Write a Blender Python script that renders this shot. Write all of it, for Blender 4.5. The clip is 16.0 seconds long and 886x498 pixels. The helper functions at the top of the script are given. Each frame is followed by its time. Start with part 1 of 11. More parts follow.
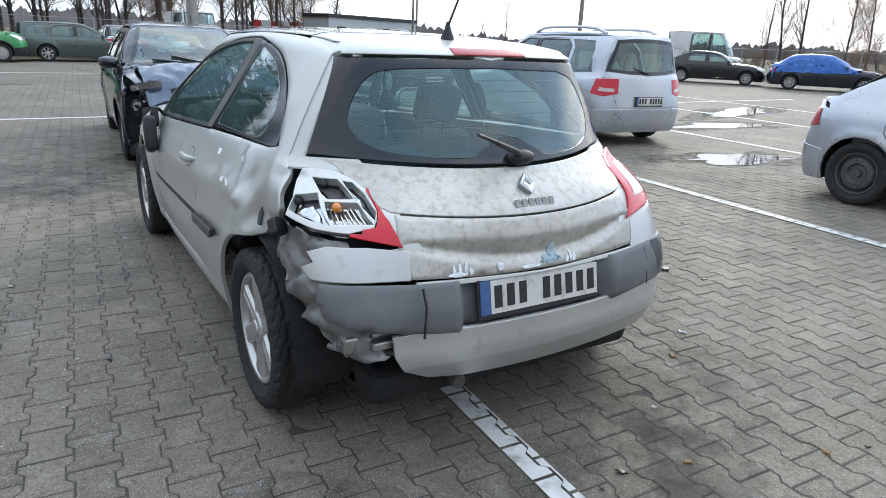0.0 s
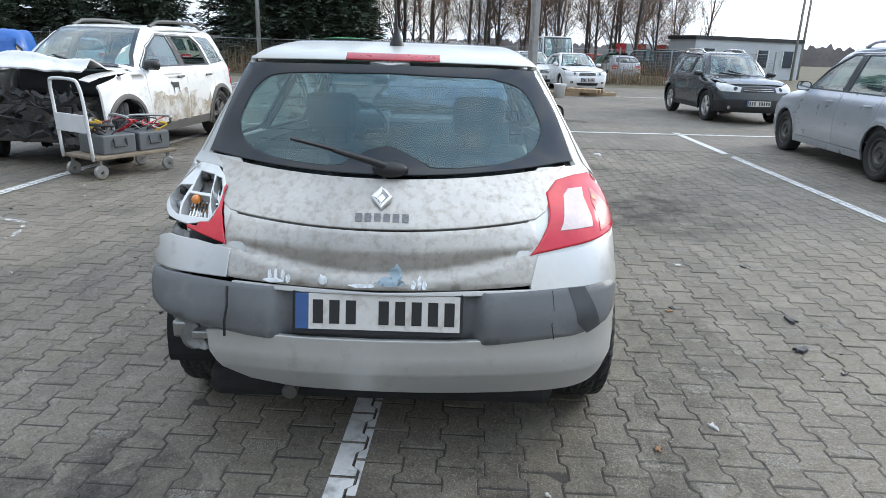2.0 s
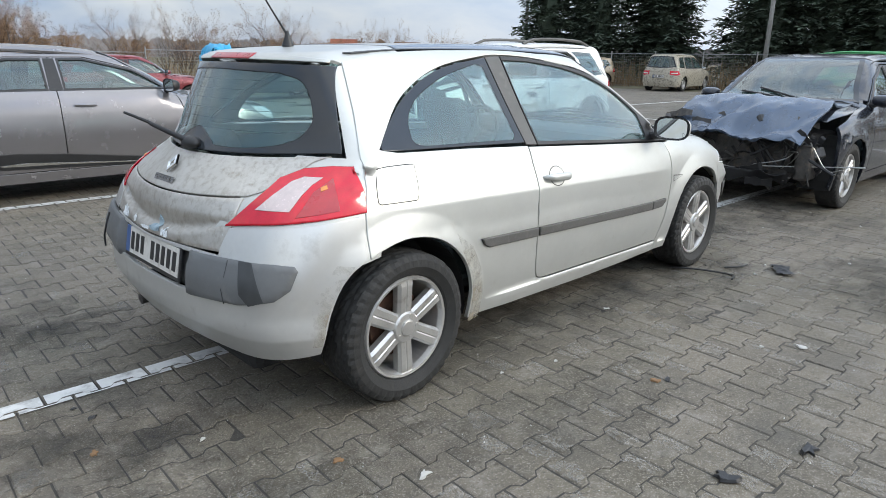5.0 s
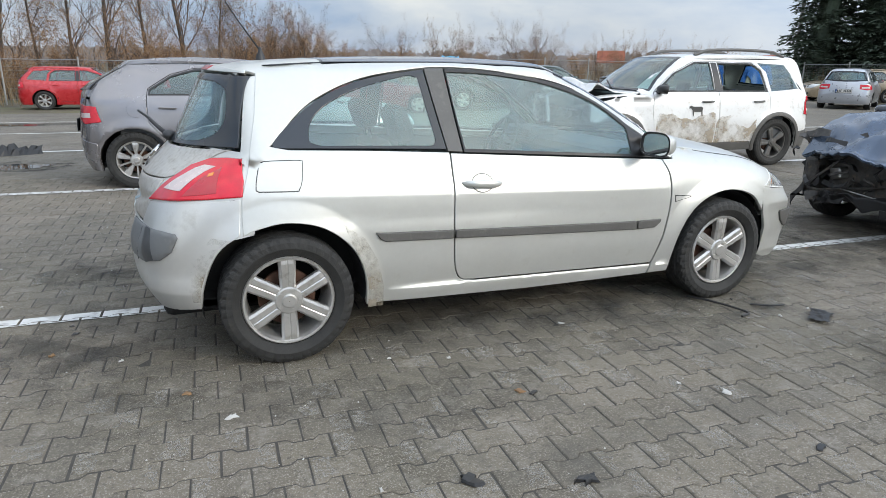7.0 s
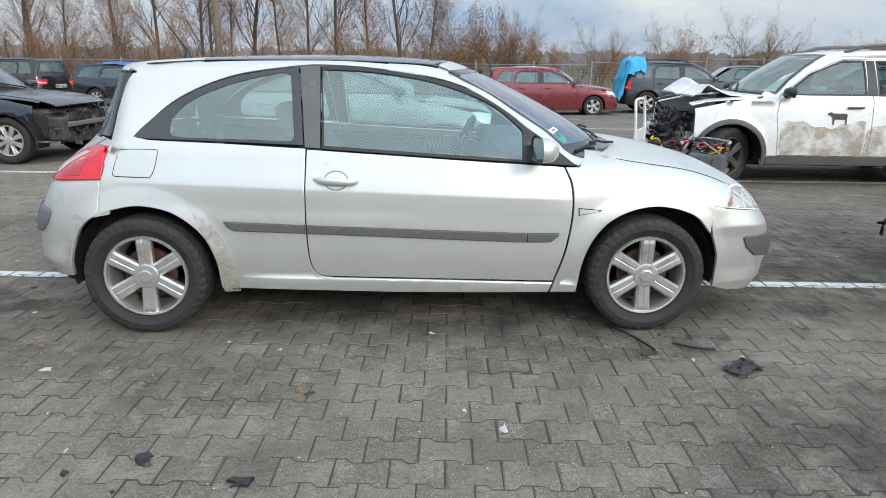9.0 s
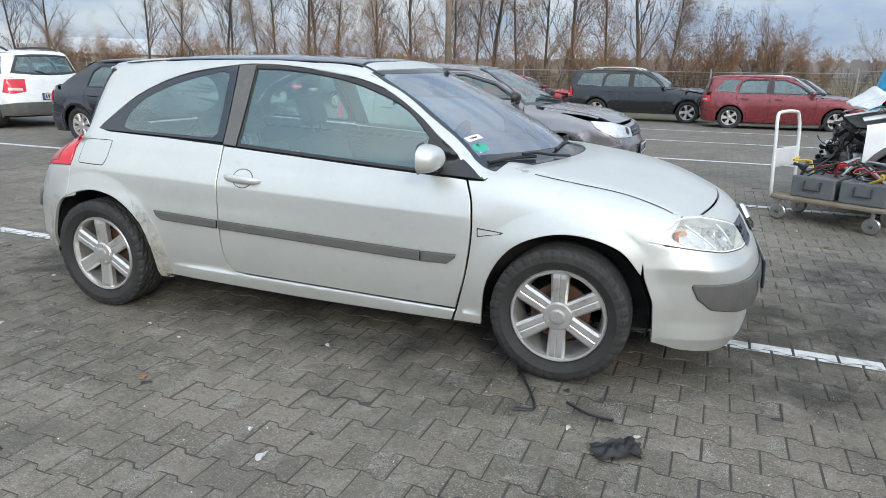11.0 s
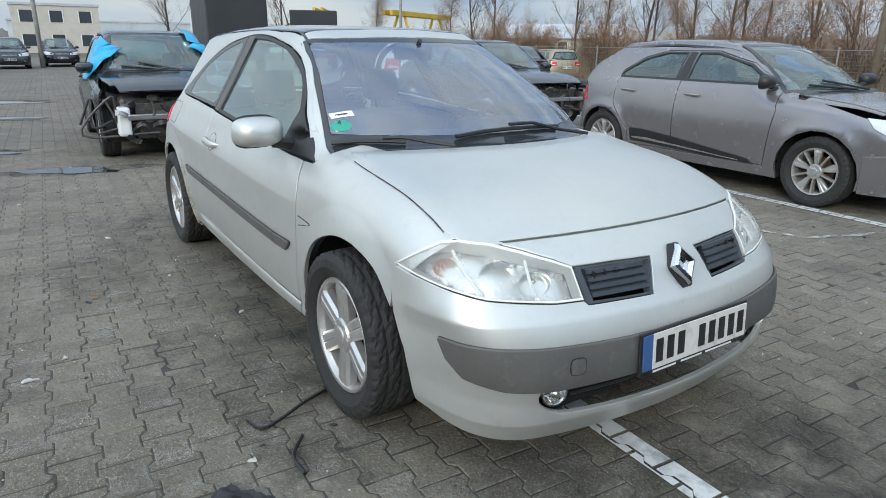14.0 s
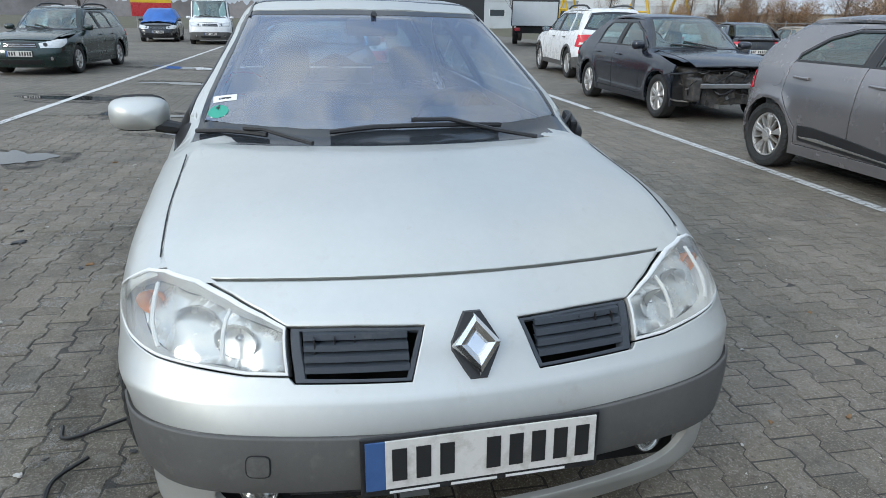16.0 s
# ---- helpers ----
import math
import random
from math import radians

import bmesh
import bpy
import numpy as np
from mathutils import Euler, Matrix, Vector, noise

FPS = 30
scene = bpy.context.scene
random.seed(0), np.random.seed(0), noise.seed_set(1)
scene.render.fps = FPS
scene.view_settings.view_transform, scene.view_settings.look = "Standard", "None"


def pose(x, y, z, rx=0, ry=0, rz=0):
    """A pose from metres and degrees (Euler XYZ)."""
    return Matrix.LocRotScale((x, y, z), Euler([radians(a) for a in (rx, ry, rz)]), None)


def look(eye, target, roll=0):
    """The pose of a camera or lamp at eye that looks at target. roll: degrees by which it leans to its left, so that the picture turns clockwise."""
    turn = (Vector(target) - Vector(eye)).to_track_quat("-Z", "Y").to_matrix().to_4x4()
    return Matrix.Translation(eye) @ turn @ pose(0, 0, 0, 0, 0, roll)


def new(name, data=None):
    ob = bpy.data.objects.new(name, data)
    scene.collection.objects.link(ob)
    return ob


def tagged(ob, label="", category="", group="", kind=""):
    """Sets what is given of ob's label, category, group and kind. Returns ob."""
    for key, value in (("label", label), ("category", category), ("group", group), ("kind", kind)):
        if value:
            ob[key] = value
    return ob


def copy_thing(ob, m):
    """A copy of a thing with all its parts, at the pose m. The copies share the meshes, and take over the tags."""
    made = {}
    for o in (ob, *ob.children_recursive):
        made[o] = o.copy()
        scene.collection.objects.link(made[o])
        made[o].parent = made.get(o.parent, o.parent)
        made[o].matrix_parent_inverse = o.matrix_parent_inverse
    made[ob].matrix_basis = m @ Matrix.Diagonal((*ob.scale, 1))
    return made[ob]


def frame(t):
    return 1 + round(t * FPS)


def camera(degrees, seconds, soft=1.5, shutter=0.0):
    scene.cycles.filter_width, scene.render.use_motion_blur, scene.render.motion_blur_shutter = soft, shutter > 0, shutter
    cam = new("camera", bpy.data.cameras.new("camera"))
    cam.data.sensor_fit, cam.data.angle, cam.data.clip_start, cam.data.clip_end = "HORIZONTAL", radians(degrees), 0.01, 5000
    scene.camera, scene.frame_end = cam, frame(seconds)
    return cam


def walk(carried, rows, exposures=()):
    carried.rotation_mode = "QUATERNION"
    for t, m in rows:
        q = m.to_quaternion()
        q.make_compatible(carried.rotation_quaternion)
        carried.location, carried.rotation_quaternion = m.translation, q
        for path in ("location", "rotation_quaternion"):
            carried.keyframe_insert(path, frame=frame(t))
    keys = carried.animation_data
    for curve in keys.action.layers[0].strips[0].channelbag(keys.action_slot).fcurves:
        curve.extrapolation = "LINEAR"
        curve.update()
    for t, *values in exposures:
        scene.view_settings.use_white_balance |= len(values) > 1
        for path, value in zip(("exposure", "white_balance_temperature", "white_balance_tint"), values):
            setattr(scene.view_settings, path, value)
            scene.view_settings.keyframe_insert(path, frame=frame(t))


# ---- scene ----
PATH = [
    (0, (-2.267, 1.421, 1.39), (-0.653, 0.411, 0.778), 2.5),
    (0.5, (-2.407, 1.073, 1.37), (-0.702, 0.211, 0.778), 2.6),
    (1, (-2.484, 0.66, 1.374), (-0.667, 0.067, 0.785), 2.1),
    (1.5, (-2.591, 0.228, 1.394), (-0.699, -0.058, 0.813), 1.8),
    (2, (-2.553, -0.197, 1.382), (-0.641, -0.2, 0.796), 1.8),
    (2.5, (-2.531, -0.641, 1.37), (-0.641, -0.359, 0.78), 1.5),
    (3, (-2.417, -1.068, 1.378), (-0.574, -0.556, 0.796), 1.4),
    (3.5, (-2.233, -1.396, 1.38), (-0.449, -0.702, 0.803), 1.3),
    (3.7, (-2.171, -1.58, 1.354), (-0.435, -0.767, 0.782), 1.2),
    (5.8, (-1.132, -3.132, 1.385), (-0.019, -1.569, 0.82), 0.8),
    (6, (-0.994, -3.238, 1.407), (0.046, -1.624, 0.847), 0.8),
    (6.5, (-0.697, -3.558, 1.383), (0.145, -1.83, 0.829), 0.8),
    (7, (-0.432, -3.758, 1.388), (0.305, -1.981, 0.839), 0.9),
    (7.5, (0.051, -3.916, 1.408), (0.637, -2.084, 0.859), 0.8),
    (8, (0.493, -4.072, 1.412), (0.91, -2.196, 0.858), 0.8),
    (8.5, (0.957, -4.065, 1.392), (1.156, -2.155, 0.833), 0.7),
    (9, (1.392, -4.089, 1.393), (1.478, -2.169, 0.839), 0.7),
    (9.2, (1.553, -4.115, 1.397), (1.59, -2.194, 0.843), 0.6),
    (11.3, (3.235, -3.436, 1.366), (2.486, -1.664, 0.818), 0.7),
    (11.5, (3.355, -3.362, 1.395), (2.541, -1.624, 0.832), 0.5),
    (12, (3.789, -3.112, 1.377), (2.767, -1.488, 0.812), 0.5),
    (12.5, (4.053, -2.811, 1.352), (2.867, -1.305, 0.781), 0.5),
    (13, (4.289, -2.481, 1.366), (2.929, -1.133, 0.787), 0.5),
    (13.5, (4.536, -2.161, 1.37), (3.026, -0.986, 0.787), 0.6),
    (14, (4.634, -1.74, 1.325), (3.046, -0.682, 0.726), 0.7),
    (14.5, (4.729, -1.343, 1.347), (3.071, -0.457, 0.664), 0.8),
    (15, (4.794, -0.983, 1.36), (3.043, -0.307, 0.672), 0.8),
    (15.5, (4.729, -0.65, 1.33), (2.925, -0.114, 0.653), 1.0),
    (16, (4.627, -0.373, 1.335), (2.796, 0.069, 0.662), 1.0),
]
cam = camera(68.7, 16.0, soft=0.6)
walk(cam, [(t, look(eye, target, roll)) for t, eye, target, roll in PATH],
     exposures=[(0.0, 0.30, 6450, 6.5), (3.0, 0.28, 6500, 7.5), (6.0, 0.12, 6650, 7.5), (9.0, 0.16, 6600, 6.5), (12.5, 0.11, 6400, 5.5), (14.0, -0.03, 6300, 4.0), (15.5, -0.16, 6250, 4.5), (16.0, -0.16, 6250, 5.0)])

# ---- sky and sun: thin bright overcast, a veiled low sun ahead of the parked car ----
SUN_AZ, SUN_EL = radians(-56), radians(24)
world = bpy.data.worlds.new("sky")
scene.world = world
world.use_nodes = True
wt = world.node_tree
wt.nodes.clear()


def wnode(kind, **kw):
    n = wt.nodes.new(kind)
    for k, v in kw.items():
        n.inputs[k].default_value = v
    return n


w_out = wnode("ShaderNodeOutputWorld")
w_bg = wnode("ShaderNodeBackground", Strength=0.115)
w_sky = wt.nodes.new("ShaderNodeTexSky")
w_sky.sky_type, w_sky.sun_disc = "NISHITA", False
w_sky.sun_elevation, w_sky.sun_rotation = SUN_EL, radians(90) - SUN_AZ
w_sky.dust_density, w_sky.air_density = 2.0, 1.0
w_tc = wt.nodes.new("ShaderNodeTexCoord")
w_map = wt.nodes.new("ShaderNodeMapping")
w_map.inputs["Scale"].default_value = (1.0, 1.0, 3.2)
w_noise = wnode("ShaderNodeTexNoise", Scale=2.2, Detail=7.0, Roughness=0.55, Distortion=0.4)
w_ramp = wt.nodes.new("ShaderNodeValToRGB")
w_ramp.color_ramp.elements[0].position, w_ramp.color_ramp.elements[0].color = 0.36, (4.1, 5.5, 8.1, 1)
w_ramp.color_ramp.elements[1].position, w_ramp.color_ramp.elements[1].color = 0.64, (9.6, 9.9, 10.3, 1)
# brighter veil round the hidden sun
w_dot = wt.nodes.new("ShaderNodeVectorMath")
w_dot.operation = "DOT_PRODUCT"
w_dot.inputs[1].default_value = (math.cos(SUN_AZ) * math.cos(SUN_EL), math.sin(SUN_AZ) * math.cos(SUN_EL), math.sin(SUN_EL))
w_glow = wnode("ShaderNodeMapRange")
w_glow.inputs["From Min"].default_value, w_glow.inputs["From Max"].default_value = -0.3, 1.0
w_glow.inputs["To Min"].default_value, w_glow.inputs["To Max"].default_value = 0.78, 1.75
w_sep = wt.nodes.new("ShaderNodeSeparateXYZ")
w_up = wnode("ShaderNodeMapRange")
w_up.inputs["From Min"].default_value, w_up.inputs["From Max"].default_value = 0.05, 0.8
w_up.inputs["To Min"].default_value, w_up.inputs["To Max"].default_value = 0.88, 1.45
w_prod = wt.nodes.new("ShaderNodeMath")
w_prod.operation = "MULTIPLY"
w_mul = wt.nodes.new("ShaderNodeVectorMath")
w_mul.operation = "SCALE"
w_mix = wt.nodes.new("ShaderNodeMix")
w_mix.data_type = "RGBA"
w_mix.inputs[0].default_value = 0.86
wl = wt.links.new
wl(w_tc.outputs["Generated"], w_map.inputs["Vector"])
wl(w_map.outputs[0], w_noise.inputs["Vector"])
wl(w_noise.outputs["Fac"], w_ramp.inputs["Fac"])
wl(w_tc.outputs["Generated"], w_dot.inputs[0])
wl(w_dot.outputs["Value"], w_glow.inputs["Value"])
wl(w_ramp.outputs["Color"], w_mul.inputs[0])
wl(w_tc.outputs["Generated"], w_sep.inputs[0])
wl(w_sep.outputs["Z"], w_up.inputs["Value"])
wl(w_glow.outputs[0], w_prod.inputs[0])
wl(w_up.outputs[0], w_prod.inputs[1])
wl(w_prod.outputs[0], w_mul.inputs["Scale"])
wl(w_sky.outputs["Color"], w_mix.inputs[6])
wl(w_mul.outputs[0], w_mix.inputs[7])
wl(w_mix.outputs[2], w_bg.inputs["Color"])
wl(w_bg.outputs[0], w_out.inputs["Surface"])

sun = new("sun", bpy.data.lights.new("sun", "SUN"))
sun.data.energy, sun.data.angle, sun.data.color = 1.5, radians(14), (1.0, 0.92, 0.81)
sun.matrix_world = look((60 * math.cos(SUN_AZ), 60 * math.sin(SUN_AZ), 60 * math.tan(SUN_EL)), (0, 0, 0))

# ---- materials ----
MATS = {}


def surf(name, col, rough=0.5, metal=0.0, var=0.08, scale=6.0, bump=0.0, bscale=80.0, coat=0.0, dirt=None, damt=0.0, dscale=5.0, rvar=0.1, spec=0.5, rand=0.0, coords="Object", cast=None, specks=None):
    """A procedural surface: two scales of colour noise, patches of dirt, fine relief."""
    m = bpy.data.materials.new(name)
    m.use_nodes = True
    t = m.node_tree
    b = t.nodes["Principled BSDF"]
    tc = t.nodes.new("ShaderNodeTexCoord")
    src = t.nodes.new("ShaderNodeNewGeometry").outputs["Position"] if coords == "World" else tc.outputs[coords]

    def noisy(sc, det=5.0, rgh=0.6):
        n = t.nodes.new("ShaderNodeTexNoise")
        n.inputs["Scale"].default_value, n.inputs["Detail"].default_value, n.inputs["Roughness"].default_value = sc, det, rgh
        t.links.new(src, n.inputs["Vector"])
        return n.outputs["Fac"]

    def ramp(fac, p0, p1, c0, c1):
        r = t.nodes.new("ShaderNodeValToRGB")
        e = r.color_ramp.elements
        e[0].position, e[0].color, e[1].position, e[1].color = p0, (*c0, 1), p1, (*c1, 1)
        t.links.new(fac, r.inputs["Fac"])
        return r.outputs["Color"]

    def mixed(fac, a, c, kind="MIX"):
        x = t.nodes.new("ShaderNodeMix")
        x.data_type, x.blend_type = "RGBA", kind
        for sock, val in ((x.inputs[0], fac), (x.inputs[6], a), (x.inputs[7], c)):
            if isinstance(val, (int, float)):
                sock.default_value = val
            elif isinstance(val, tuple):
                sock.default_value = (*val, 1)
            else:
                t.links.new(val, sock)
        return x.outputs[2]

    lo, hi = tuple(c * (1 - var) for c in col), tuple(min(1, c * (1 + var)) for c in col)
    colour = ramp(noisy(scale), 0.3, 0.7, lo, hi)
    fine = ramp(noisy(scale * 14, 4.0), 0.3, 0.7, (1 - var * 0.7,) * 3, (1.0,) * 3)
    colour = mixed(1.0, colour, fine, "MULTIPLY")
    if rand:
        oi = t.nodes.new("ShaderNodeObjectInfo")
        colour = mixed(1.0, colour, ramp(oi.outputs["Random"], 0, 1, (1 - rand,) * 3, (1 + rand,) * 3), "MULTIPLY")
    if cast:
        colour = mixed(ramp(noisy(0.50, 5.0, 0.6), 0.40, 0.60, (0, 0, 0), (0.85,) * 3), colour, cast, "MULTIPLY")
    if specks:
        colour = mixed(ramp(noisy(150.0, 3.0, 0.7), 0.54, 0.62, (0, 0, 0), (0.7,) * 3), colour, specks)
        colour = mixed(ramp(noisy(6.0, 8.0, 0.78), 0.52, 0.66, (0, 0, 0), (0.55,) * 3), colour, tuple(0.80 * c for c in specks))
        colour = mixed(ramp(noisy(40.0, 6.0, 0.8), 0.36, 0.46, (0.7,) * 3, (0, 0, 0)), colour, tuple(0.3 * c for c in col))
    if dirt:
        mask = ramp(noisy(dscale, 8.0, 0.68), 0.62 - 0.3 * damt, 0.78 - 0.2 * damt, (0, 0, 0), (min(1, 0.35 + damt),) * 3)
        colour = mixed(mask, colour, dirt)
    t.links.new(colour, b.inputs["Base Color"])
    rr = t.nodes.new("ShaderNodeMapRange")
    rr.inputs["To Min"].default_value, rr.inputs["To Max"].default_value = max(0.02, rough - rvar), min(1, rough + rvar)
    t.links.new(noisy(scale * 2.3), rr.inputs["Value"])
    t.links.new(rr.outputs[0], b.inputs["Roughness"])
    b.inputs["Metallic"].default_value = metal
    b.inputs["Specular IOR Level"].default_value = spec
    b.inputs["Coat Weight"].default_value = coat
    b.inputs["Coat Roughness"].default_value = 0.06
    if bump:
        bp = t.nodes.new("ShaderNodeBump")
        bp.inputs["Strength"].default_value, bp.inputs["Distance"].default_value = bump, 0.004
        t.links.new(noisy(bscale, 6.0), bp.inputs["Height"])
        t.links.new(bp.outputs[0], b.inputs["Normal"])
    MATS[name] = m
    return m


def glazing(name, tint, gloss=0.05, haze=0.0, hazecol=(0.5, 0.55, 0.55), ior=1.75):
    """A thin pane: tinted see-through with a Fresnel sheen, and a little dust; the windscreen's haze paints sky
    reflection.
    """
    m = bpy.data.materials.new(name)
    m.use_nodes = True
    t = m.node_tree
    t.nodes.clear()
    out = t.nodes.new("ShaderNodeOutputMaterial")
    tr = t.nodes.new("ShaderNodeBsdfTransparent")
    tr.inputs["Color"].default_value = (*tint, 1)
    gl = t.nodes.new("ShaderNodeBsdfGlossy")
    gl.inputs["Roughness"].default_value = gloss
    gl.inputs["Color"].default_value = (1, 1, 1, 1)
    # sheen of a thin pane, alike from both sides
    lw = t.nodes.new("ShaderNodeLayerWeight")
    lw.inputs["Blend"].default_value = 0.5
    pw = t.nodes.new("ShaderNodeMath")
    pw.operation, pw.inputs[1].default_value = "POWER", 4.0
    fr = t.nodes.new("ShaderNodeMapRange")
    fr.inputs["To Min"].default_value, fr.inputs["To Max"].default_value = ((ior - 1) / (ior + 1)) ** 2, 1.0
    t.links.new(lw.outputs["Facing"], pw.inputs[0])
    t.links.new(pw.outputs[0], fr.inputs["Value"])
    mx = t.nodes.new("ShaderNodeMixShader")
    t.links.new(fr.outputs[0], mx.inputs[0])
    df = t.nodes.new("ShaderNodeBsdfDiffuse")
    df.inputs["Color"].default_value = (*hazecol, 1)
    hz = t.nodes.new("ShaderNodeMixShader")
    no = t.nodes.new("ShaderNodeTexNoise")
    no.inputs["Scale"].default_value, no.inputs["Detail"].default_value = 5.0, 8.0
    tc = t.nodes.new("ShaderNodeTexCoord")
    t.links.new(tc.outputs["Object"], no.inputs["Vector"])
    mr = t.nodes.new("ShaderNodeMapRange")
    mr.inputs["From Min"].default_value, mr.inputs["From Max"].default_value = 0.25, 0.75
    mr.inputs["To Min"].default_value, mr.inputs["To Max"].default_value = haze * 0.65, haze * 1.3
    t.links.new(no.outputs["Fac"], mr.inputs["Value"])
    t.links.new(mr.outputs[0], hz.inputs[0])
    t.links.new(tr.outputs[0], hz.inputs[1])
    t.links.new(df.outputs[0], hz.inputs[2])
    t.links.new(hz.outputs[0], mx.inputs[1])
    t.links.new(gl.outputs[0], mx.inputs[2])
    t.links.new(mx.outputs[0], out.inputs["Surface"])
    MATS[name] = m
    return m


def film(name, col, scale, cover, soft=False):
    """A patchy film of dirt, damp and painted shade: the surface below shows through its gaps; a soft one thins out
    towards its rim.
    """
    m = bpy.data.materials.new(name)
    m.use_nodes = True
    t = m.node_tree
    b = t.nodes["Principled BSDF"]
    b.inputs["Base Color"].default_value, b.inputs["Roughness"].default_value = (*col, 1), 0.9
    no = t.nodes.new("ShaderNodeTexNoise")
    no.inputs["Scale"].default_value, no.inputs["Detail"].default_value, no.inputs["Roughness"].default_value = scale, 8.0, 0.65
    tc = t.nodes.new("ShaderNodeTexCoord")
    mr = t.nodes.new("ShaderNodeMapRange")
    mr.inputs["From Min"].default_value, mr.inputs["From Max"].default_value = 0.40, 0.66
    mr.inputs["To Min"].default_value, mr.inputs["To Max"].default_value = 0.0, cover
    t.links.new(tc.outputs["Object"], no.inputs["Vector"])
    t.links.new(no.outputs["Fac"], mr.inputs["Value"])
    alpha = mr.outputs[0]
    # rim fade of the films that carry wet and the car's shade
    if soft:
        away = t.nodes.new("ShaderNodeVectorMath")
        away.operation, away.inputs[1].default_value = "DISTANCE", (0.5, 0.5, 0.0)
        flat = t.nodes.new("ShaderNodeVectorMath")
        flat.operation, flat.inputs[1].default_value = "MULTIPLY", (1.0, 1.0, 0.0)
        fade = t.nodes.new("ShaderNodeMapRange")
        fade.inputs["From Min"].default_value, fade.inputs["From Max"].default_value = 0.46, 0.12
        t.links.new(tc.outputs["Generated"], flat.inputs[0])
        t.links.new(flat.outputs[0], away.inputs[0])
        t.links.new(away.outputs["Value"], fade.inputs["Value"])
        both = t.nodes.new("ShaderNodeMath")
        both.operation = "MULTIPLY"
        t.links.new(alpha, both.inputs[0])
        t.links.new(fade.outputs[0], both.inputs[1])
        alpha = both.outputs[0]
    t.links.new(alpha, b.inputs["Alpha"])
    return m


GRIME = (0.16, 0.14, 0.115)
SILVER = surf("silver paint", (0.565, 0.57, 0.54), 0.41, 0.56, 0.04, 3.0, coat=0.35, dirt=(0.42, 0.39, 0.34), damt=0.05, dscale=14.0)
SILVER_DIRTY = surf("grimy silver paint", (0.53, 0.51, 0.47), 0.42, 0.55, 0.12, 4.0, coat=0.1, dirt=(0.33, 0.295, 0.25), damt=0.52, dscale=32.0, rvar=0.14)
SILVER_BUMPER = surf("dusty bumper paint", (0.58, 0.58, 0.56), 0.38, 0.6, 0.05, 3.0, coat=0.2, dirt=(0.25, 0.23, 0.20), damt=0.15, dscale=6.0)
CRUMPLE = surf("crumpled bare metal", (0.24, 0.24, 0.235), 0.4, 0.6, 0.18, 9.0, bump=0.3, bscale=30, dirt=GRIME, damt=0.4, dscale=10)
TRIM = surf("grey plastic trim", (0.095, 0.092, 0.086), 0.55, 0.0, 0.12, 6.0, bump=0.15, bscale=400, dirt=(0.2, 0.19, 0.17), damt=0.2, dscale=9)
STRIP_REAR = surf("faded grey bumper strip", (0.135, 0.14, 0.142), 0.5, 0.0, 0.08, 5.0, bump=0.12, bscale=400, dirt=(0.24, 0.23, 0.21), damt=0.22, dscale=7)
BLACK = surf("black plastic", (0.018, 0.018, 0.019), 0.45, 0.0, 0.2, 6.0, bump=0.1, bscale=300, dirt=(0.04, 0.038, 0.035), damt=0.15)
FRIT = surf("black window border", (0.028, 0.032, 0.037), 0.10, 0.0, 0.05, 4.0, rvar=0.05)
ROOF_GLASS = surf("dark tinted roof glass", (0.15, 0.17, 0.20), 0.08, 0.6, 0.06, 3.0, coat=0.6, rvar=0.04)
DARK = surf("dark underbody", (0.012, 0.012, 0.012), 0.8, 0.0, 0.3, 8.0)
RUBBER = surf("tyre rubber", (0.022, 0.022, 0.021), 0.75, 0.0, 0.25, 12.0, bump=0.4, bscale=160, dirt=(0.055, 0.050, 0.042), damt=0.25, dscale=14)
ALLOY = surf("silver alloy wheel", (0.58, 0.57, 0.55), 0.34, 0.75, 0.07, 10.0, dirt=(0.2, 0.17, 0.13), damt=0.22, dscale=16)
STEEL = surf("steel wheel", (0.12, 0.12, 0.115), 0.5, 0.6, 0.15, 10.0, dirt=(0.14, 0.09, 0.06), damt=0.3, dscale=18)
RUST = surf("rusty brake disc", (0.10, 0.05, 0.032), 0.7, 0.4, 0.3, 25.0, bump=0.4)
CHROME = surf("worn chrome", (0.72, 0.72, 0.71), 0.16, 1.0, 0.06, 10.0)
DARK_CHROME = surf("dulled dark chrome", (0.24, 0.235, 0.23), 0.28, 0.9, 0.15, 20.0)
METAL = surf("grey metal", (0.42, 0.42, 0.41), 0.38, 0.9, 0.15, 14.0, dirt=(0.18, 0.13, 0.09), damt=0.3, dscale=14)
ENGINE = surf("oily engine metal", (0.085, 0.08, 0.075), 0.5, 0.35, 0.4, 20.0, bump=0.5, bscale=60, dirt=(0.2, 0.15, 0.1), damt=0.3, dscale=18)
SEAT = surf("grey seat cloth", (0.06, 0.065, 0.072), 0.9, 0.0, 0.15, 20.0, bump=0.3, bscale=500)
DASH = surf("grey dashboard plastic", (0.075, 0.08, 0.085), 0.7, 0.0, 0.1, 8.0, bump=0.15, bscale=300)
LININ = surf("beige cabin lining", (0.40, 0.39, 0.36), 0.9, 0.0, 0.06, 10.0)
RED_LENS = surf("red lamp lens", (0.60, 0.012, 0.03), 0.14, 0.0, 0.14, 20.0, coat=0.3)
RED_DULL = surf("dusty red lens", (0.42, 0.025, 0.035), 0.3, 0.0, 0.15, 12.0, coat=0.5, dirt=(0.4, 0.34, 0.3), damt=0.15)
CLEAR_LENS = surf("frosted clear lens", (0.62, 0.52, 0.50), 0.25, 0.1, 0.10, 30.0, coat=0.4)
GRILLE_BLACK = surf("blue-black grille plastic", (0.045, 0.054, 0.066), 0.5, 0.0, 0.15, 12.0, dirt=(0.10, 0.10, 0.10), damt=0.2, dscale=20)
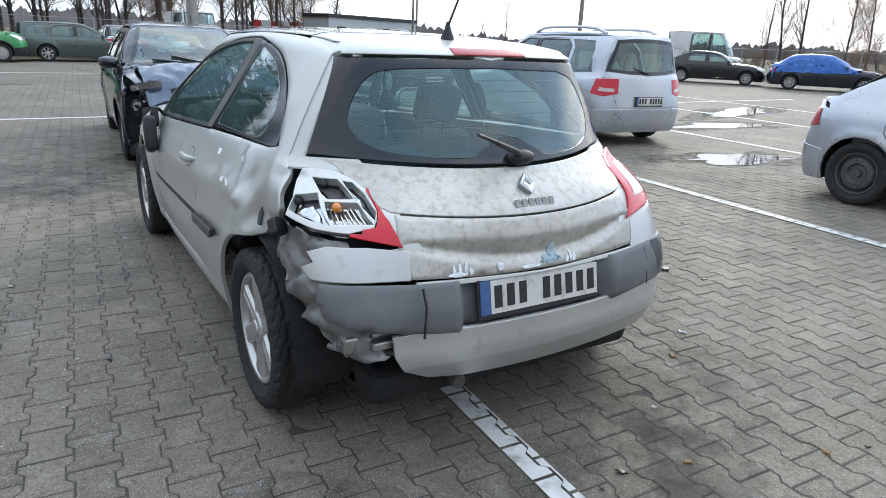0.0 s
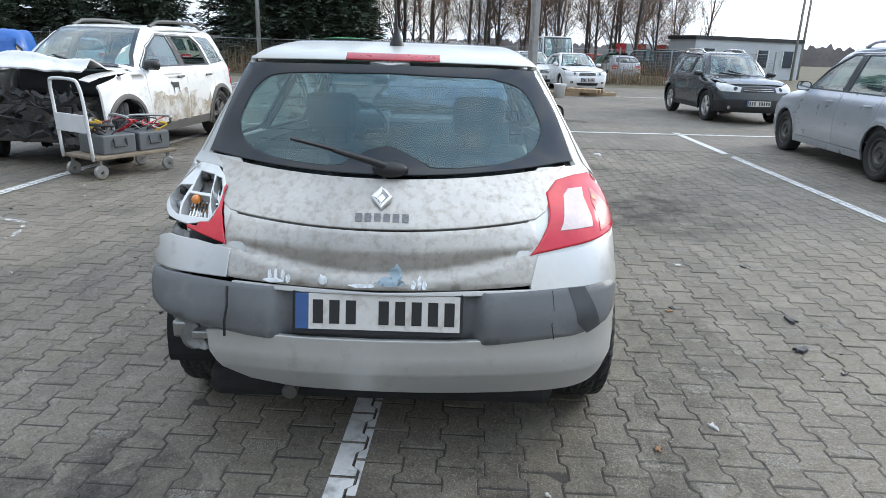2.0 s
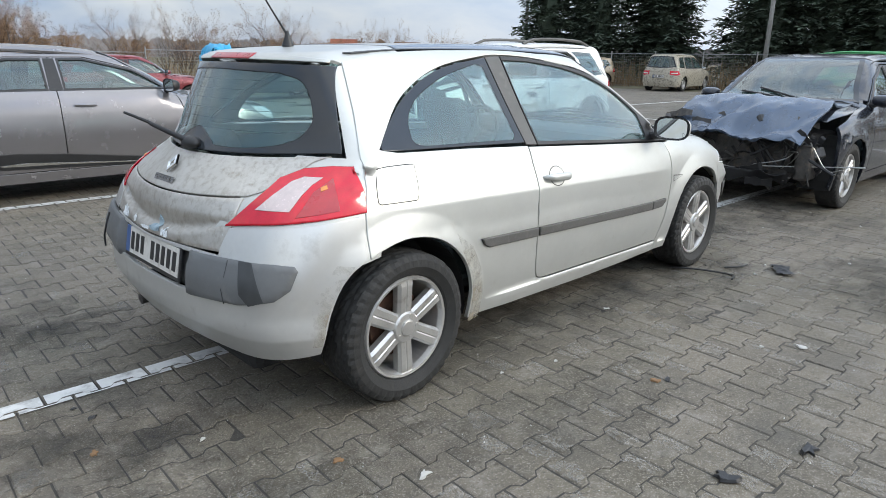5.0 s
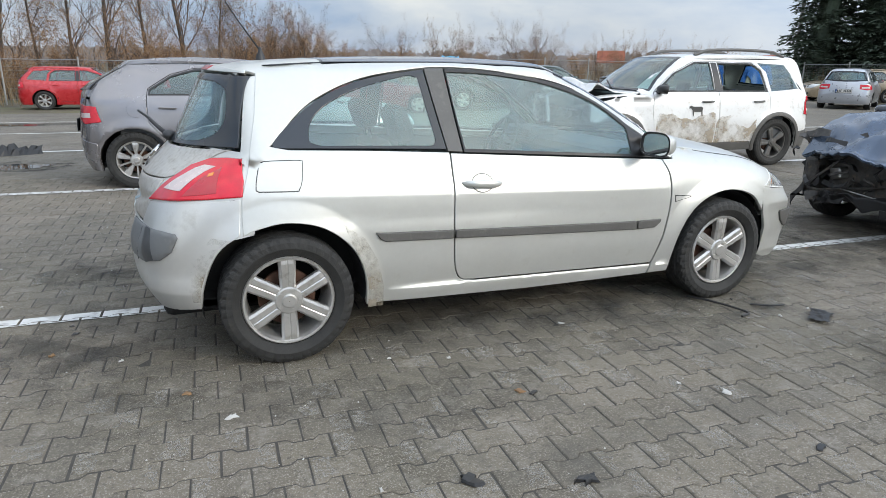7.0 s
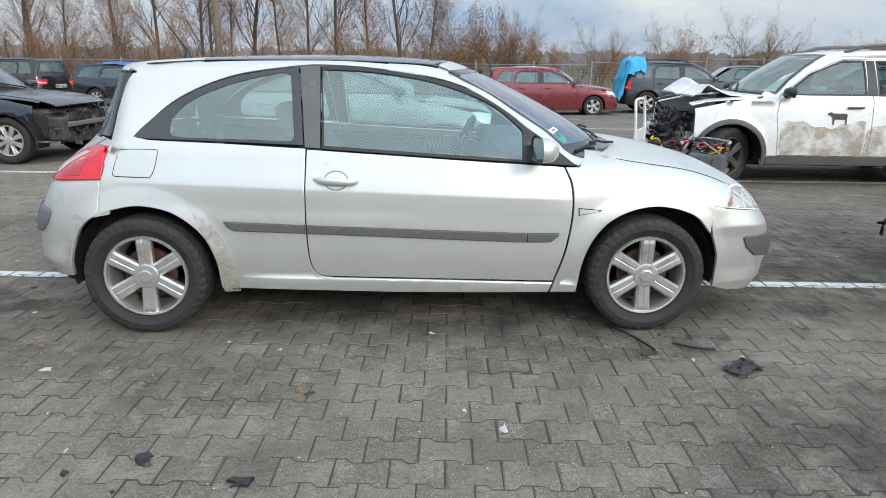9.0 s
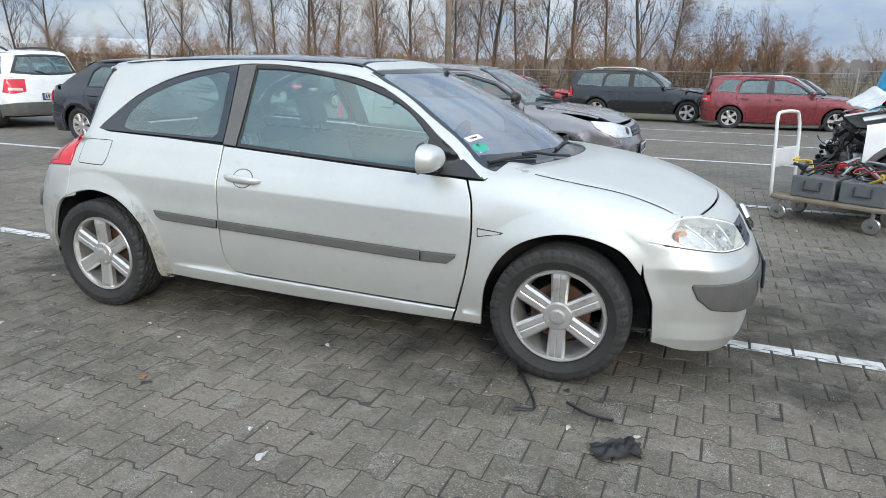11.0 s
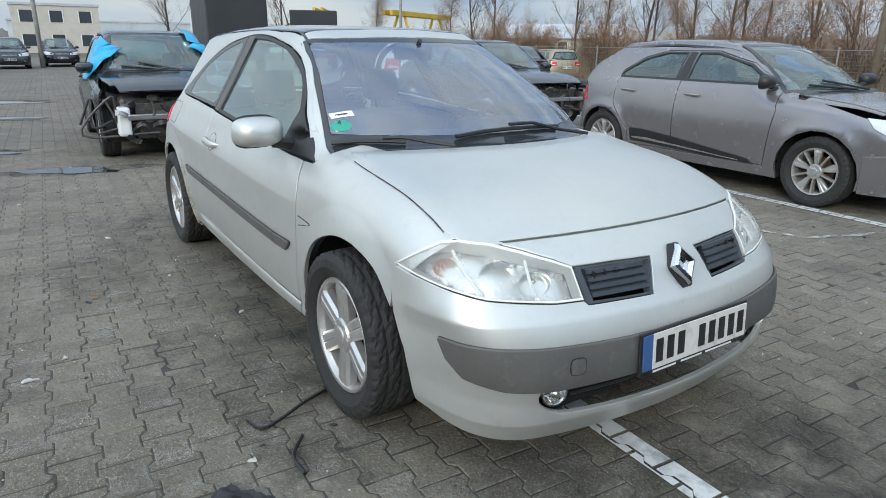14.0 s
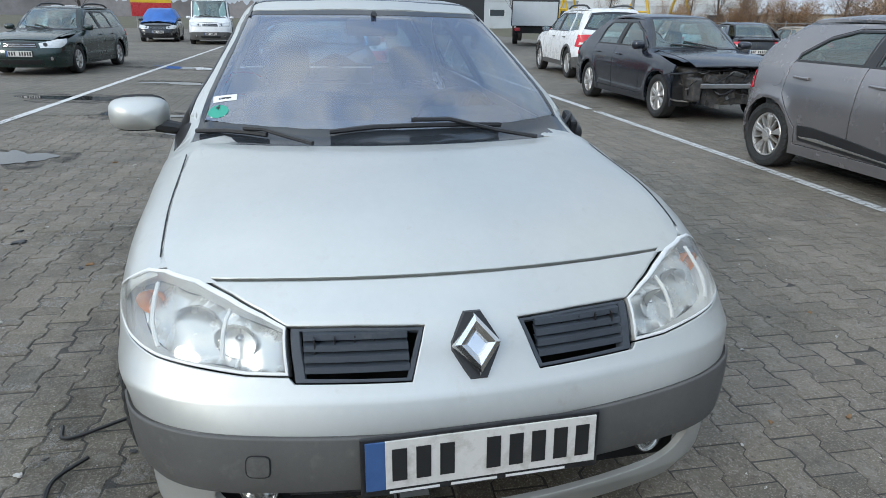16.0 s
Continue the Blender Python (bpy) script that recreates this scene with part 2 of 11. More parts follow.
AMBER = surf("amber bulb", (0.72, 0.24, 0.03), 0.2, 0.0, 0.1, 20.0, coat=1.0)
REFLECTOR = surf("lamp reflector", (0.62, 0.63, 0.64), 0.12, 0.95, 0.1, 14.0)
LAMP_BOWL = surf("bright lamp bowl", (0.66, 0.66, 0.63), 0.26, 0.65, 0.08, 12.0)
WHITE_PL = surf("white plastic", (0.74, 0.74, 0.72), 0.45, 0.0, 0.05, 8.0, dirt=(0.5, 0.47, 0.42), damt=0.2)
PLATE = surf("plate white", (0.66, 0.64, 0.60), 0.45, 0.0, 0.06, 14.0, dirt=(0.33, 0.30, 0.25), damt=0.4, dscale=14)
PLATE_BLUE = surf("plate blue band", (0.05, 0.11, 0.27), 0.4, 0.0, 0.1, 20.0)
INK = surf("black ink", (0.02, 0.02, 0.02), 0.5, 0.0, 0.1, 20.0)
GREEN_ST = surf("green sticker", (0.03, 0.32, 0.22), 0.4, 0.0, 0.05, 20.0)
GLASS = glazing("fogged car glass", (0.76, 0.95, 0.90), 0.015, 0.13, (0.36, 0.60, 0.57), 1.9)
GLASS_REAR = glazing("grimy rear glass", (0.74, 0.92, 0.92), 0.03, 0.20, (0.24, 0.42, 0.45), 1.6)
# the blue haze puts part of the sky's reflection into the pane's colour
GLASS_FRONT = glazing("windscreen glass", (0.60, 0.70, 0.77), 0.02, 0.20, (0.20, 0.26, 0.44), 2.4)
LAMP_GLASS = glazing("clouded headlamp lens", (0.95, 0.95, 0.93), 0.05, 0.09, (0.80, 0.79, 0.73))
MIRROR = surf("mirror glass", (0.75, 0.8, 0.82), 0.03, 1.0, 0.01, 5.0, rvar=0.01)

# ---- shaping: smooth curves, a car's skin as one rounded solid, panels cut from it ----
from mathutils import geometry


class Curve:
    """A smooth monotone curve through (u, v) knots."""

    def __init__(self, pts):
        p = np.array(sorted(pts), float)
        self.u, self.v = p[:, 0], p[:, 1]
        h, d = np.diff(self.u), np.diff(self.v) / np.diff(self.u)
        m = np.zeros(len(p))
        if len(d) > 1:
            w1, w2 = 2 * h[1:] + h[:-1], h[1:] + 2 * h[:-1]
            ok = d[:-1] * d[1:] > 0
            with np.errstate(divide="ignore", invalid="ignore"):
                hm = (w1 + w2) / (w1 / d[:-1] + w2 / d[1:])
            m[1:-1] = np.where(ok, hm, 0)
        m[0], m[-1] = d[0], d[-1]
        self.m = m
        self.gu = np.linspace(self.u[0], self.u[-1], 900)
        self.gv = self.exact(self.gu)

    def __call__(self, x):
        return np.interp(x, self.gu, self.gv)

    def exact(self, x):
        x = np.clip(x, self.u[0], self.u[-1])
        i = np.clip(np.searchsorted(self.u, x) - 1, 0, len(self.u) - 2)
        h = self.u[i + 1] - self.u[i]
        s = (x - self.u[i]) / h
        a, b = self.v[i], self.v[i + 1]
        return (2 * s**3 - 3 * s**2 + 1) * a + (s**3 - 2 * s**2 + s) * h * self.m[i] + (3 * s**2 - 2 * s**3) * b + (s**3 - s**2) * h * self.m[i + 1]


def smax(a, b, k):
    h = np.clip(0.5 + 0.5 * (a - b) / k, 0, 1)
    return b * (1 - h) + a * h + k * h * (1 - h)


class Skin:
    """A car's skin: rear axle on the ground at the origin, nose towards +x."""

    def __init__(self, top, width, taper, front, rear, kf=0.22, kr=((0.3, 0.2), (1.4, 0.3)), kw=((0, 0), (1, 0)), crown=0.03, arches=(), flare=0.012, pillar=0.06, corner=0.10, spine=(0.1, 2.7)):
        self.top, self.width, self.taper, self.front, self.rear = Curve(top), Curve(width), Curve(taper), Curve(front), Curve(rear)
        self.kf, self.kr, self.kw, self.crown = kf, Curve(kr), Curve(kw), crown
        self.arches, self.flare, self.pillar, self.corner, self.spine = arches, flare, pillar, corner, spine
        self.ring = 0.85
        self.side_relief, self.end_ridges = None, ()

    def f(self, p):
        x, y, z = p[:, 0], np.abs(p[:, 1]), p[:, 2]
        ys = self.width(z) - self.taper(x)
        for ax, az, ar in self.arches:
            r = np.hypot(x - ax, z - az)
            ys = ys + self.flare * np.exp(-(((r - ar) / 0.06) ** 2))
        if self.side_relief is not None:
            ys = ys + self.side_relief(x, z)
        side = y - ys
        roof = z - (self.top(x + self.kw(x) * y * y) - self.crown * y * y)
        ends = np.maximum(x - (self.front(z) - self.kf * y * y), self.rear(z) + self.kr(z) * y * y - x)
        k = np.where(z > 0.98, self.pillar, 0.13)
        out = smax(smax(side, roof, k), ends, np.where(z > 0.95, self.corner * 0.45, self.corner))
        for z0, amp, w, x0, x1 in self.end_ridges:
            out = out - amp * np.maximum(0, 1 - np.abs(z - z0) / w) * np.clip((x - x0) / (x1 - x0), 0, 1)
        return out

    def grad(self, p, e=0.004):
        g = np.stack([self.f(p + d) - self.f(p - d) for d in np.eye(3) * e], 1)
        return g / np.maximum(np.linalg.norm(g, axis=1, keepdims=True), 1e-9)

    def rays(self, kind, q):
        """Outer and inner ends of the rays on which the flat points q fall onto the skin."""
        a, b = q[:, 0], q[:, 1]
        o = np.ones(len(q))
        if kind in ("right", "left"):
            s = -1 if kind == "right" else 1
            return np.stack([a, s * 1.6 * o, b], 1), np.stack([a, s * 0.02 * o, b], 1)
        if kind == "top":
            return np.stack([a, b, 2.6 * o], 1), np.stack([a, b, 0.4 * o], 1)
        if kind == "rear":
            return np.stack([-3 * o, a, b], 1), np.stack([1.0 * o, a, b], 1)
        xs = self.spine[1] if kind == "nose" else self.spine[0]
        sg = 1 if kind == "nose" else -1
        lim = self.ring * math.pi / 2
        ang = np.clip(a, -lim, lim) / self.ring
        over = np.maximum(np.abs(a) - lim, 0)
        cx = xs - sg * over
        dx, dy = sg * np.cos(ang), np.sin(ang)
        return np.stack([cx + 2.2 * dx, 2.2 * dy, b], 1), np.stack([cx + 0.02 * dx, 0.02 * dy, b], 1)

    def flat(self, kind, pts):
        """World points near an end of the car as flat (u, z) ones."""
        xs = self.spine[1] if kind == "nose" else self.spine[0]
        sg = 1 if kind == "nose" else -1
        out = []
        for x, y, z in pts:
            d = sg * (x - xs)
            u = self.ring * math.atan2(y, d) if d >= 0 else math.copysign(self.ring * math.pi / 2 - d, y)
            out.append((u, z))
        return out

    def drop(self, kind, q):
        o, i = self.rays(kind, q)
        lo, hi = np.zeros(len(q)), np.ones(len(q))
        for _ in range(21):
            mid = (lo + hi) / 2
            inside = self.f(o + (i - o) * mid[:, None]) < 0
            hi, lo = np.where(inside, mid, hi), np.where(inside, lo, mid)
        d = i - o
        return o + d * hi[:, None], d / np.linalg.norm(d, axis=1, keepdims=True)


def spline(pts, n=6):
    """Points on a smooth open curve through pts."""
    p = np.array(pts, float)
    p = np.vstack([2 * p[0] - p[1], p, 2 * p[-1] - p[-2]])
    out = []
    for i in range(1, len(p) - 2):
        for s in np.linspace(0, 1, n, endpoint=False):
            a, b, c, d = p[i - 1], p[i], p[i + 1], p[i + 2]
            out.append(tuple(0.5 * (2 * b + (c - a) * s + (2 * a - 5 * b + 4 * c - d) * s * s + (3 * b - a - 3 * c + d) * s**3)))
    out.append(tuple(p[-2]))
    return out


def resample(loop, step):
    out = []
    for a, b in zip(loop, loop[1:] + loop[:1]):
        a, b = np.array(a, float), np.array(b, float)
        n = max(1, int(round(np.linalg.norm(b - a) / step)))
        if np.linalg.norm(b - a) < 1e-6:
            continue
        out += [tuple(a + (b - a) * k / n) for k in range(n)]
    return out


def area2(loop):
    p = np.array(loop)
    q = np.roll(p, -1, 0)
    return float(np.sum(p[:, 0] * q[:, 1] - q[:, 0] * p[:, 1])) / 2


def inset(loop, d):
    """The loop moved inwards by d (anticlockwise loops)."""
    p = np.array(loop)
    e = np.roll(p, -1, 0) - p
    e /= np.maximum(np.linalg.norm(e, axis=1, keepdims=True), 1e-9)
    n = np.stack([-e[:, 1], e[:, 0]], 1)
    m = n + np.roll(n, 1, 0)
    ln = np.linalg.norm(m, axis=1, keepdims=True)
    m = m / np.maximum(ln, 0.35) / np.maximum(ln / 2, 0.5)
    return [tuple(v) for v in p + m * d]


def within(pts, loop):
    """Which of the points lie inside the loop."""
    x, y = pts[:, 0], pts[:, 1]
    ok = np.zeros(len(pts), bool)
    for (ax, ay), (bx, by) in zip(loop, loop[1:] + loop[:1]):
        if ay == by:
            continue
        cross = ((ay > y) != (by > y)) & (x < (bx - ax) * (y - ay) / (by - ay) + ax)
        ok ^= cross
    return ok


def link(name, verts, faces, material, parent=None, label="", smooth=True, normals=None, sharp=()):
    me = bpy.data.meshes.new(name)
    me.from_pydata([tuple(v) for v in verts], [], [tuple(f) for f in faces])
    me.materials.append(material)
    if smooth:
        me.shade_smooth()
    if normals is not None:
        me.normals_split_custom_set_from_vertices([tuple(n) for n in normals])
    me.update()
    ob = new(name, me)
    ob.parent = parent
    if label:
        ob["label"] = label
    return ob


def part(name, bm, material, parent, label="", smooth=False):
    """A bmesh as one mesh object under a thing or a part."""
    me = bpy.data.meshes.new(name)
    bmesh.ops.recalc_face_normals(bm, faces=bm.faces)
    bm.to_mesh(me)
    bm.free()
    me.materials.append(material)
    if smooth:
        me.shade_smooth()
    ob = new(name, me)
    ob.parent = parent
    if label:
        ob["label"] = label
    return ob


def skin_mesh(skin, kind, outline, holes=(), gap=0.002, depth=0.018, res=0.05, off=0.0, bend=None, lip=0.003, lines=()):
    """Vertices, faces and normals of one panel: an outline laid on the skin, with turned-in rims; edges run along the lines."""
    if area2(outline) < 0:
        outline = outline[::-1]
    outer = resample([tuple(p) for p in outline], res * 0.6)
    outer = inset(outer, gap) if gap else outer
    loops = [outer]
    for h in holes:
        h = [tuple(p) for p in h]
        if area2(h) > 0:
            h = h[::-1]
        h = resample(h, res * 0.6)
        loops.append(inset(h, gap) if gap else h)
    face_loops = [inset(lp, lip) for lp in loops] if lip else loops
    ring = []
    edges = []
    for lp in face_loops:
        k = len(ring)
        ring += lp
        edges += [(k + i, k + (i + 1) % len(lp)) for i in range(len(lp))]
    p = np.array(face_loops[0])
    (x0, y0), (x1, y1) = p.min(0), p.max(0)
    gx, gy = np.meshgrid(np.arange(x0 + res / 2, x1, res), np.arange(y0 + res / 2, y1, res * 0.87))
    gx[::2] += res / 2
    g = np.stack([gx.ravel(), gy.ravel()], 1)
    if len(g):
        keep = within(g, face_loops[0])
        for h in face_loops[1:]:
            keep &= ~within(g, h)
        g = g[keep]
    if len(g):
        rp = np.array(ring)
        near = np.array([np.min(np.hypot(rp[:, 0] - a, rp[:, 1] - b)) for a, b in g])
        g = g[near > res * 0.42]
    seams = []
    if lines:
        rp = np.array(ring)
        for ln in lines:
            q = np.array(ln)
            ok = within(q, face_loops[0])
            for h in face_loops[1:]:
                ok &= ~within(q, h)
            ok &= np.array([np.min(np.hypot(rp[:, 0] - a, rp[:, 1] - b)) for a, b in q]) > 0.007
            last = None
            for v, k in zip(q, ok):
                if k:
                    seams.append(v)
                    if last is not None:
                        edges.append((last, len(ring) + len(seams) - 1))
                    last = len(ring) + len(seams) - 1
                else:
                    last = None
        if seams and len(g):
            sp = np.array(seams)
            g = g[np.array([np.min(np.hypot(sp[:, 0] - a, sp[:, 1] - b)) for a, b in g]) > res * 0.3]
    flat = [Vector(v) for v in ring] + [Vector(v) for v in seams] + [Vector(v) for v in g]
    tv, _, tf, ov, _, _ = geometry.delaunay_2d_cdt(flat, edges, [], 0, 1e-7)
    tv = np.array([tuple(v) for v in tv])
    ti = np.array([tuple(f) for f in tf])
    cen = tv[ti].mean(1)
    ok = within(cen, face_loops[0])
    for h in face_loops[1:]:
        ok &= ~within(cen, h)
    tf = [f for f, k in zip(tf, ok) if k]
    back = {}
    for i, o in enumerate(ov):
        for k in o:
            back[k] = i
    pts, d = skin.drop(kind, tv)
    nrm = skin.grad(pts)
    pts = pts + nrm * off
    a, b, c = pts[tf[0][0]], pts[tf[0][1]], pts[tf[0][2]]
    votes = 0
    for f in tf[:: max(1, len(tf) // 40)]:
        a, b, c = pts[f[0]], pts[f[1]], pts[f[2]]
        votes += 1 if np.dot(np.cross(b - a, c - a), nrm[f[0]]) > 0 else -1
    if votes < 0:
        tf = [f[::-1] for f in tf]
    verts, norms, faces = list(pts), list(nrm), [tuple(f) for f in tf]
    k = 0
    for lp_face, lp_out in zip(face_loops, loops):
        n = len(lp_face)
        top = [back[k + i] for i in range(n)]
        k += n
        q, dd = skin.drop(kind, np.array(lp_out))
        qn = skin.grad(q)
        side = q - pts[top]
        side = side / np.maximum(np.linalg.norm(side, axis=1, keepdims=True), 1e-6) if lip else np.zeros_like(q)
        base = len(verts)
        lipn = qn + side
        lipn /= np.linalg.norm(lipn, axis=1, keepdims=True)
        verts += list(q + qn * (off - lip * 0.9))
        norms += list(lipn)
        verts += list(q + qn * (off - lip * 0.9) )
        norms += list(side if lip else qn)
        verts += list(q + qn * (off - depth))
        norms += list(side if lip else qn)
        flip = votes < 0
        for i in range(n):
            j = (i + 1) % n
            quads = [(top[i], base + i, base + j, top[j]), (base + n + i, base + 2 * n + i, base + 2 * n + j, base + n + j)]
            faces += [qd[::-1] if flip else qd for qd in quads]
    verts, norms = np.array(verts), np.array(norms)
    if bend is not None:
        verts = bend(verts)
        norms = None
    return verts, faces, norms


def panel(name, skin, kind, outline, material, parent, label="", **kw):
    v, f, n = skin_mesh(skin, kind, outline, **kw)
    return link(name, v, f, material, parent, label, True, n)


def merged(name, skin, pieces, material, parent, label="", **kw):
    """Several panels of one pressing in a single mesh."""
    av, af, an, k = [], [], [], 0
    for kind, outline, more in pieces:
        v, f, n = skin_mesh(skin, kind, outline, **{**kw, **more})
        av.append(v)
        an.append(n if n is not None else np.zeros_like(v))
        af += [tuple(i + k for i in q) for q in f]
        k += len(v)
    return link(name, np.vstack(av), af, material, parent, label, True, np.vstack(an) if all(np.any(n) for n in an) else None)


def bm_box(bm, lo, hi, bevel=0.0, m=None):
    r = bmesh.ops.create_cube(bm, size=1.0)
    c = [(a + b) / 2 for a, b in zip(lo, hi)]
    s = [abs(b - a) for a, b in zip(lo, hi)]
    for v in r["verts"]:
        v.co = Vector((v.co.x * s[0] + c[0], v.co.y * s[1] + c[1], v.co.z * s[2] + c[2]))
    vs = r["verts"]
    if bevel:
        es = list({e for v in vs for e in v.link_edges})
        out = bmesh.ops.bevel(bm, geom=es, offset=bevel, segments=2, affect="EDGES", profile=0.5)
        vs = list({v for f in out["faces"] for v in f.verts} | {v for v in vs if v.is_valid})
    if m is not None:
        for v in vs:
            v.co = m @ v.co
    return vs


def bm_tube(bm, pts, r, n=8, caps=True, r_end=None):
    """A round bar along a line of points."""
    pts = [Vector(p) for p in pts]
    rings = []
    for i, p in enumerate(pts):
        d = (pts[min(i + 1, len(pts) - 1)] - pts[max(i - 1, 0)]).normalized()
        a = d.orthogonal().normalized() if i == 0 else (rings[-1][1] - d * rings[-1][1].dot(d)).normalized()
        b = d.cross(a)
        rr = r if r_end is None else r + (r_end - r) * i / (len(pts) - 1)
        rings.append(([bm.verts.new(p + (a * math.cos(2 * math.pi * k / n) + b * math.sin(2 * math.pi * k / n)) * rr) for k in range(n)], a))
    for (u, _), (w, _) in zip(rings, rings[1:]):
        for k in range(n):
            bm.faces.new((u[k], u[(k + 1) % n], w[(k + 1) % n], w[k]))
    if caps:
        bm.faces.new(rings[0][0][::-1])
        bm.faces.new(rings[-1][0])


def bm_lathe(bm, prof, n=32, axis="y", at=(0, 0, 0), close=False):
    """A turned form: (radius, along) pairs round an axis."""
    rings = []
    for r, a in prof:
        ring = []
        for k in range(n):
            c, s = r * math.cos(2 * math.pi * k / n), r * math.sin(2 * math.pi * k / n)
            co = {"y": (c, a, s), "z": (c, s, a), "x": (a, c, s)}[axis]
            ring.append(bm.verts.new(Vector(co) + Vector(at)))
        rings.append(ring)
    pairs = list(zip(rings, rings[1:])) + ([(rings[-1], rings[0])] if close else [])
    for u, w in pairs:
        for k in range(n):
            bm.faces.new((u[k], u[(k + 1) % n], w[(k + 1) % n], w[k]))
    return rings


def text_mesh(name, words, size, material, parent, m, label="", depth=0.001, stretch=1.0):
    cu = bpy.data.curves.new(name, "FONT")
    cu.body, cu.size, cu.extrude, cu.align_x, cu.align_y = words, size, depth, "CENTER", "CENTER"
    tmp = bpy.data.objects.new(name, cu)
    scene.collection.objects.link(tmp)
    bpy.context.view_layer.update()
    me = bpy.data.meshes.new_from_object(tmp)
    bpy.data.objects.remove(tmp)
    me.transform(Matrix.Diagonal((stretch, 1, 1, 1)))
    me.materials.clear()
    me.materials.append(material)
    ob = new(name, me)
    ob.parent, ob.matrix_local = parent, m
    if label:
        ob["label"] = label
    return ob

# ---- wheels ----
WHEELS = {}


def tyre_bm(R, half, rim_r, seg=120):
    """A tyre with cut tread: a turned carcass whose tread is stepped into lugs and grooves."""
    prof = [(rim_r - 0.004, -half * 0.62), (rim_r + 0.012, -half * 0.86), (rim_r + (R - rim_r) * 0.45, -half * 1.04), (R - 0.028, -half * 0.99), (R - 0.010, -half * 0.90)]
    across = np.linspace(-0.86, 0.86, 15)
    bm = bmesh.new()
    rings = []
    for r, a in prof:
        rings.append([(r - (0.007 if r > R - 0.02 and k % 3 == 0 else 0), a * (1.03 if r > R - 0.05 and k % 3 else 1.0), 0) for k in range(seg)])
    for j, c in enumerate(across):
        row = []
        for k in range(seg):
            phase = (k + (3 * j if c < 0 else -3 * j)) % 5
            groove = j in (3, 7, 11)
            cut = groove or phase == 0
            row.append((R - 0.008 * abs(c) ** 3 - (0.005 if cut else 0.0), half * c, 1))
        rings.append(row)
    for r, a in prof[::-1]:
        rings.append([(r - (0.007 if r > R - 0.02 and k % 3 == 0 else 0), -a * (1.03 if r > R - 0.05 and k % 3 else 1.0), 0) for k in range(seg)])
    vs = []
    for row in rings:
        vs.append([bm.verts.new((r * math.cos(2 * math.pi * k / seg), a, r * math.sin(2 * math.pi * k / seg))) for k, (r, a, _) in enumerate(row)])
    for u, w in zip(vs, vs[1:]):
        for k in range(seg):
            bm.faces.new((u[k], u[(k + 1) % seg], w[(k + 1) % seg], w[k]))
    return bm


def rim_bm(rim_r, style, face):
    """A wheel disc facing -y at the plane y = face, with spokes and a barrel."""
    bm = bmesh.new()
    bm_lathe(bm, [(rim_r + 0.004, face + 0.004), (rim_r - 0.002, face - 0.004), (rim_r - 0.012, face - 0.002), (rim_r - 0.02, face + 0.02), (rim_r - 0.035, face + 0.13), (rim_r - 0.03, face + 0.17)], 48)
    if style == "steel":
        bm_lathe(bm, [(rim_r - 0.02, face + 0.03), (rim_r * 0.86, face + 0.045), (rim_r * 0.74, face + 0.012), (rim_r * 0.5, face + 0.006), (rim_r * 0.4, face + 0.03), (rim_r * 0.2, face + 0.03), (rim_r * 0.18, face + 0.005), (0.004, face + 0.004)], 48)
        for k in range(14):
            a = 2 * math.pi * k / 14
            bm_lathe(bm, [(0.013, face + 0.004), (0.010, face + 0.0), (0.002, face + 0.0)], 8, at=(rim_r * 0.64 * math.cos(a), 0.004, rim_r * 0.64 * math.sin(a)))
        return bm
    n, w0, w1 = {"six": (6, 0.036, 0.040), "pair": (10, 0.010, 0.036), "five": (5, 0.03, 0.05), "ten": (10, 0.011, 0.014), "seven": (7, 0.02, 0.03), "cover": (8, 0.02, 0.036)}[style]
    for k in range(n):
        a = 2 * math.pi * (k + 0.5) / n
        ux, uz = math.cos(a), math.sin(a)
        px, pz = -uz, ux
        sec = []
        wide = style != "pair" or k % 2 == 0
        for s, w, y in ((0.045, w0, 0.008), (rim_r * 0.5, (w0 + w1) / 2, 0.004), (rim_r - 0.035, w1, 0.0), (rim_r - 0.006, w1 * 1.05, 0.004)):
            w = w if wide else w0
            ring = []
            for o, dy in ((-1, 0.012), (-0.72, 0.0), (-0.12, 0.0), (0.0, 0.003), (0.12, 0.0), (0.72, 0.0), (1, 0.012), (1, 0.04), (-1, 0.04)):
                ring.append(bm.verts.new((ux * s + px * w * o, face + y + dy, uz * s + pz * w * o)))
            sec.append(ring)
        for u, v in zip(sec, sec[1:]):
            m = len(u)
            for i in range(m):
                bm.faces.new((u[i], u[(i + 1) % m], v[(i + 1) % m], v[i]))
    bm_lathe(bm, [(0.068, face + 0.03), (0.066, face + 0.006), (0.060, face - 0.001), (0.036, face - 0.003), (0.034, face - 0.008), (0.028, face - 0.010), (0.002, face - 0.010)], 28)
    for k in range(5):
        a = 2 * math.pi * k / 5
        bm_lathe(bm, [(0.009, face + 0.004), (0.009, face - 0.004), (0.002, face - 0.004)], 6, at=(0.05 * math.cos(a), 0, 0.05 * math.sin(a)))
    return bm


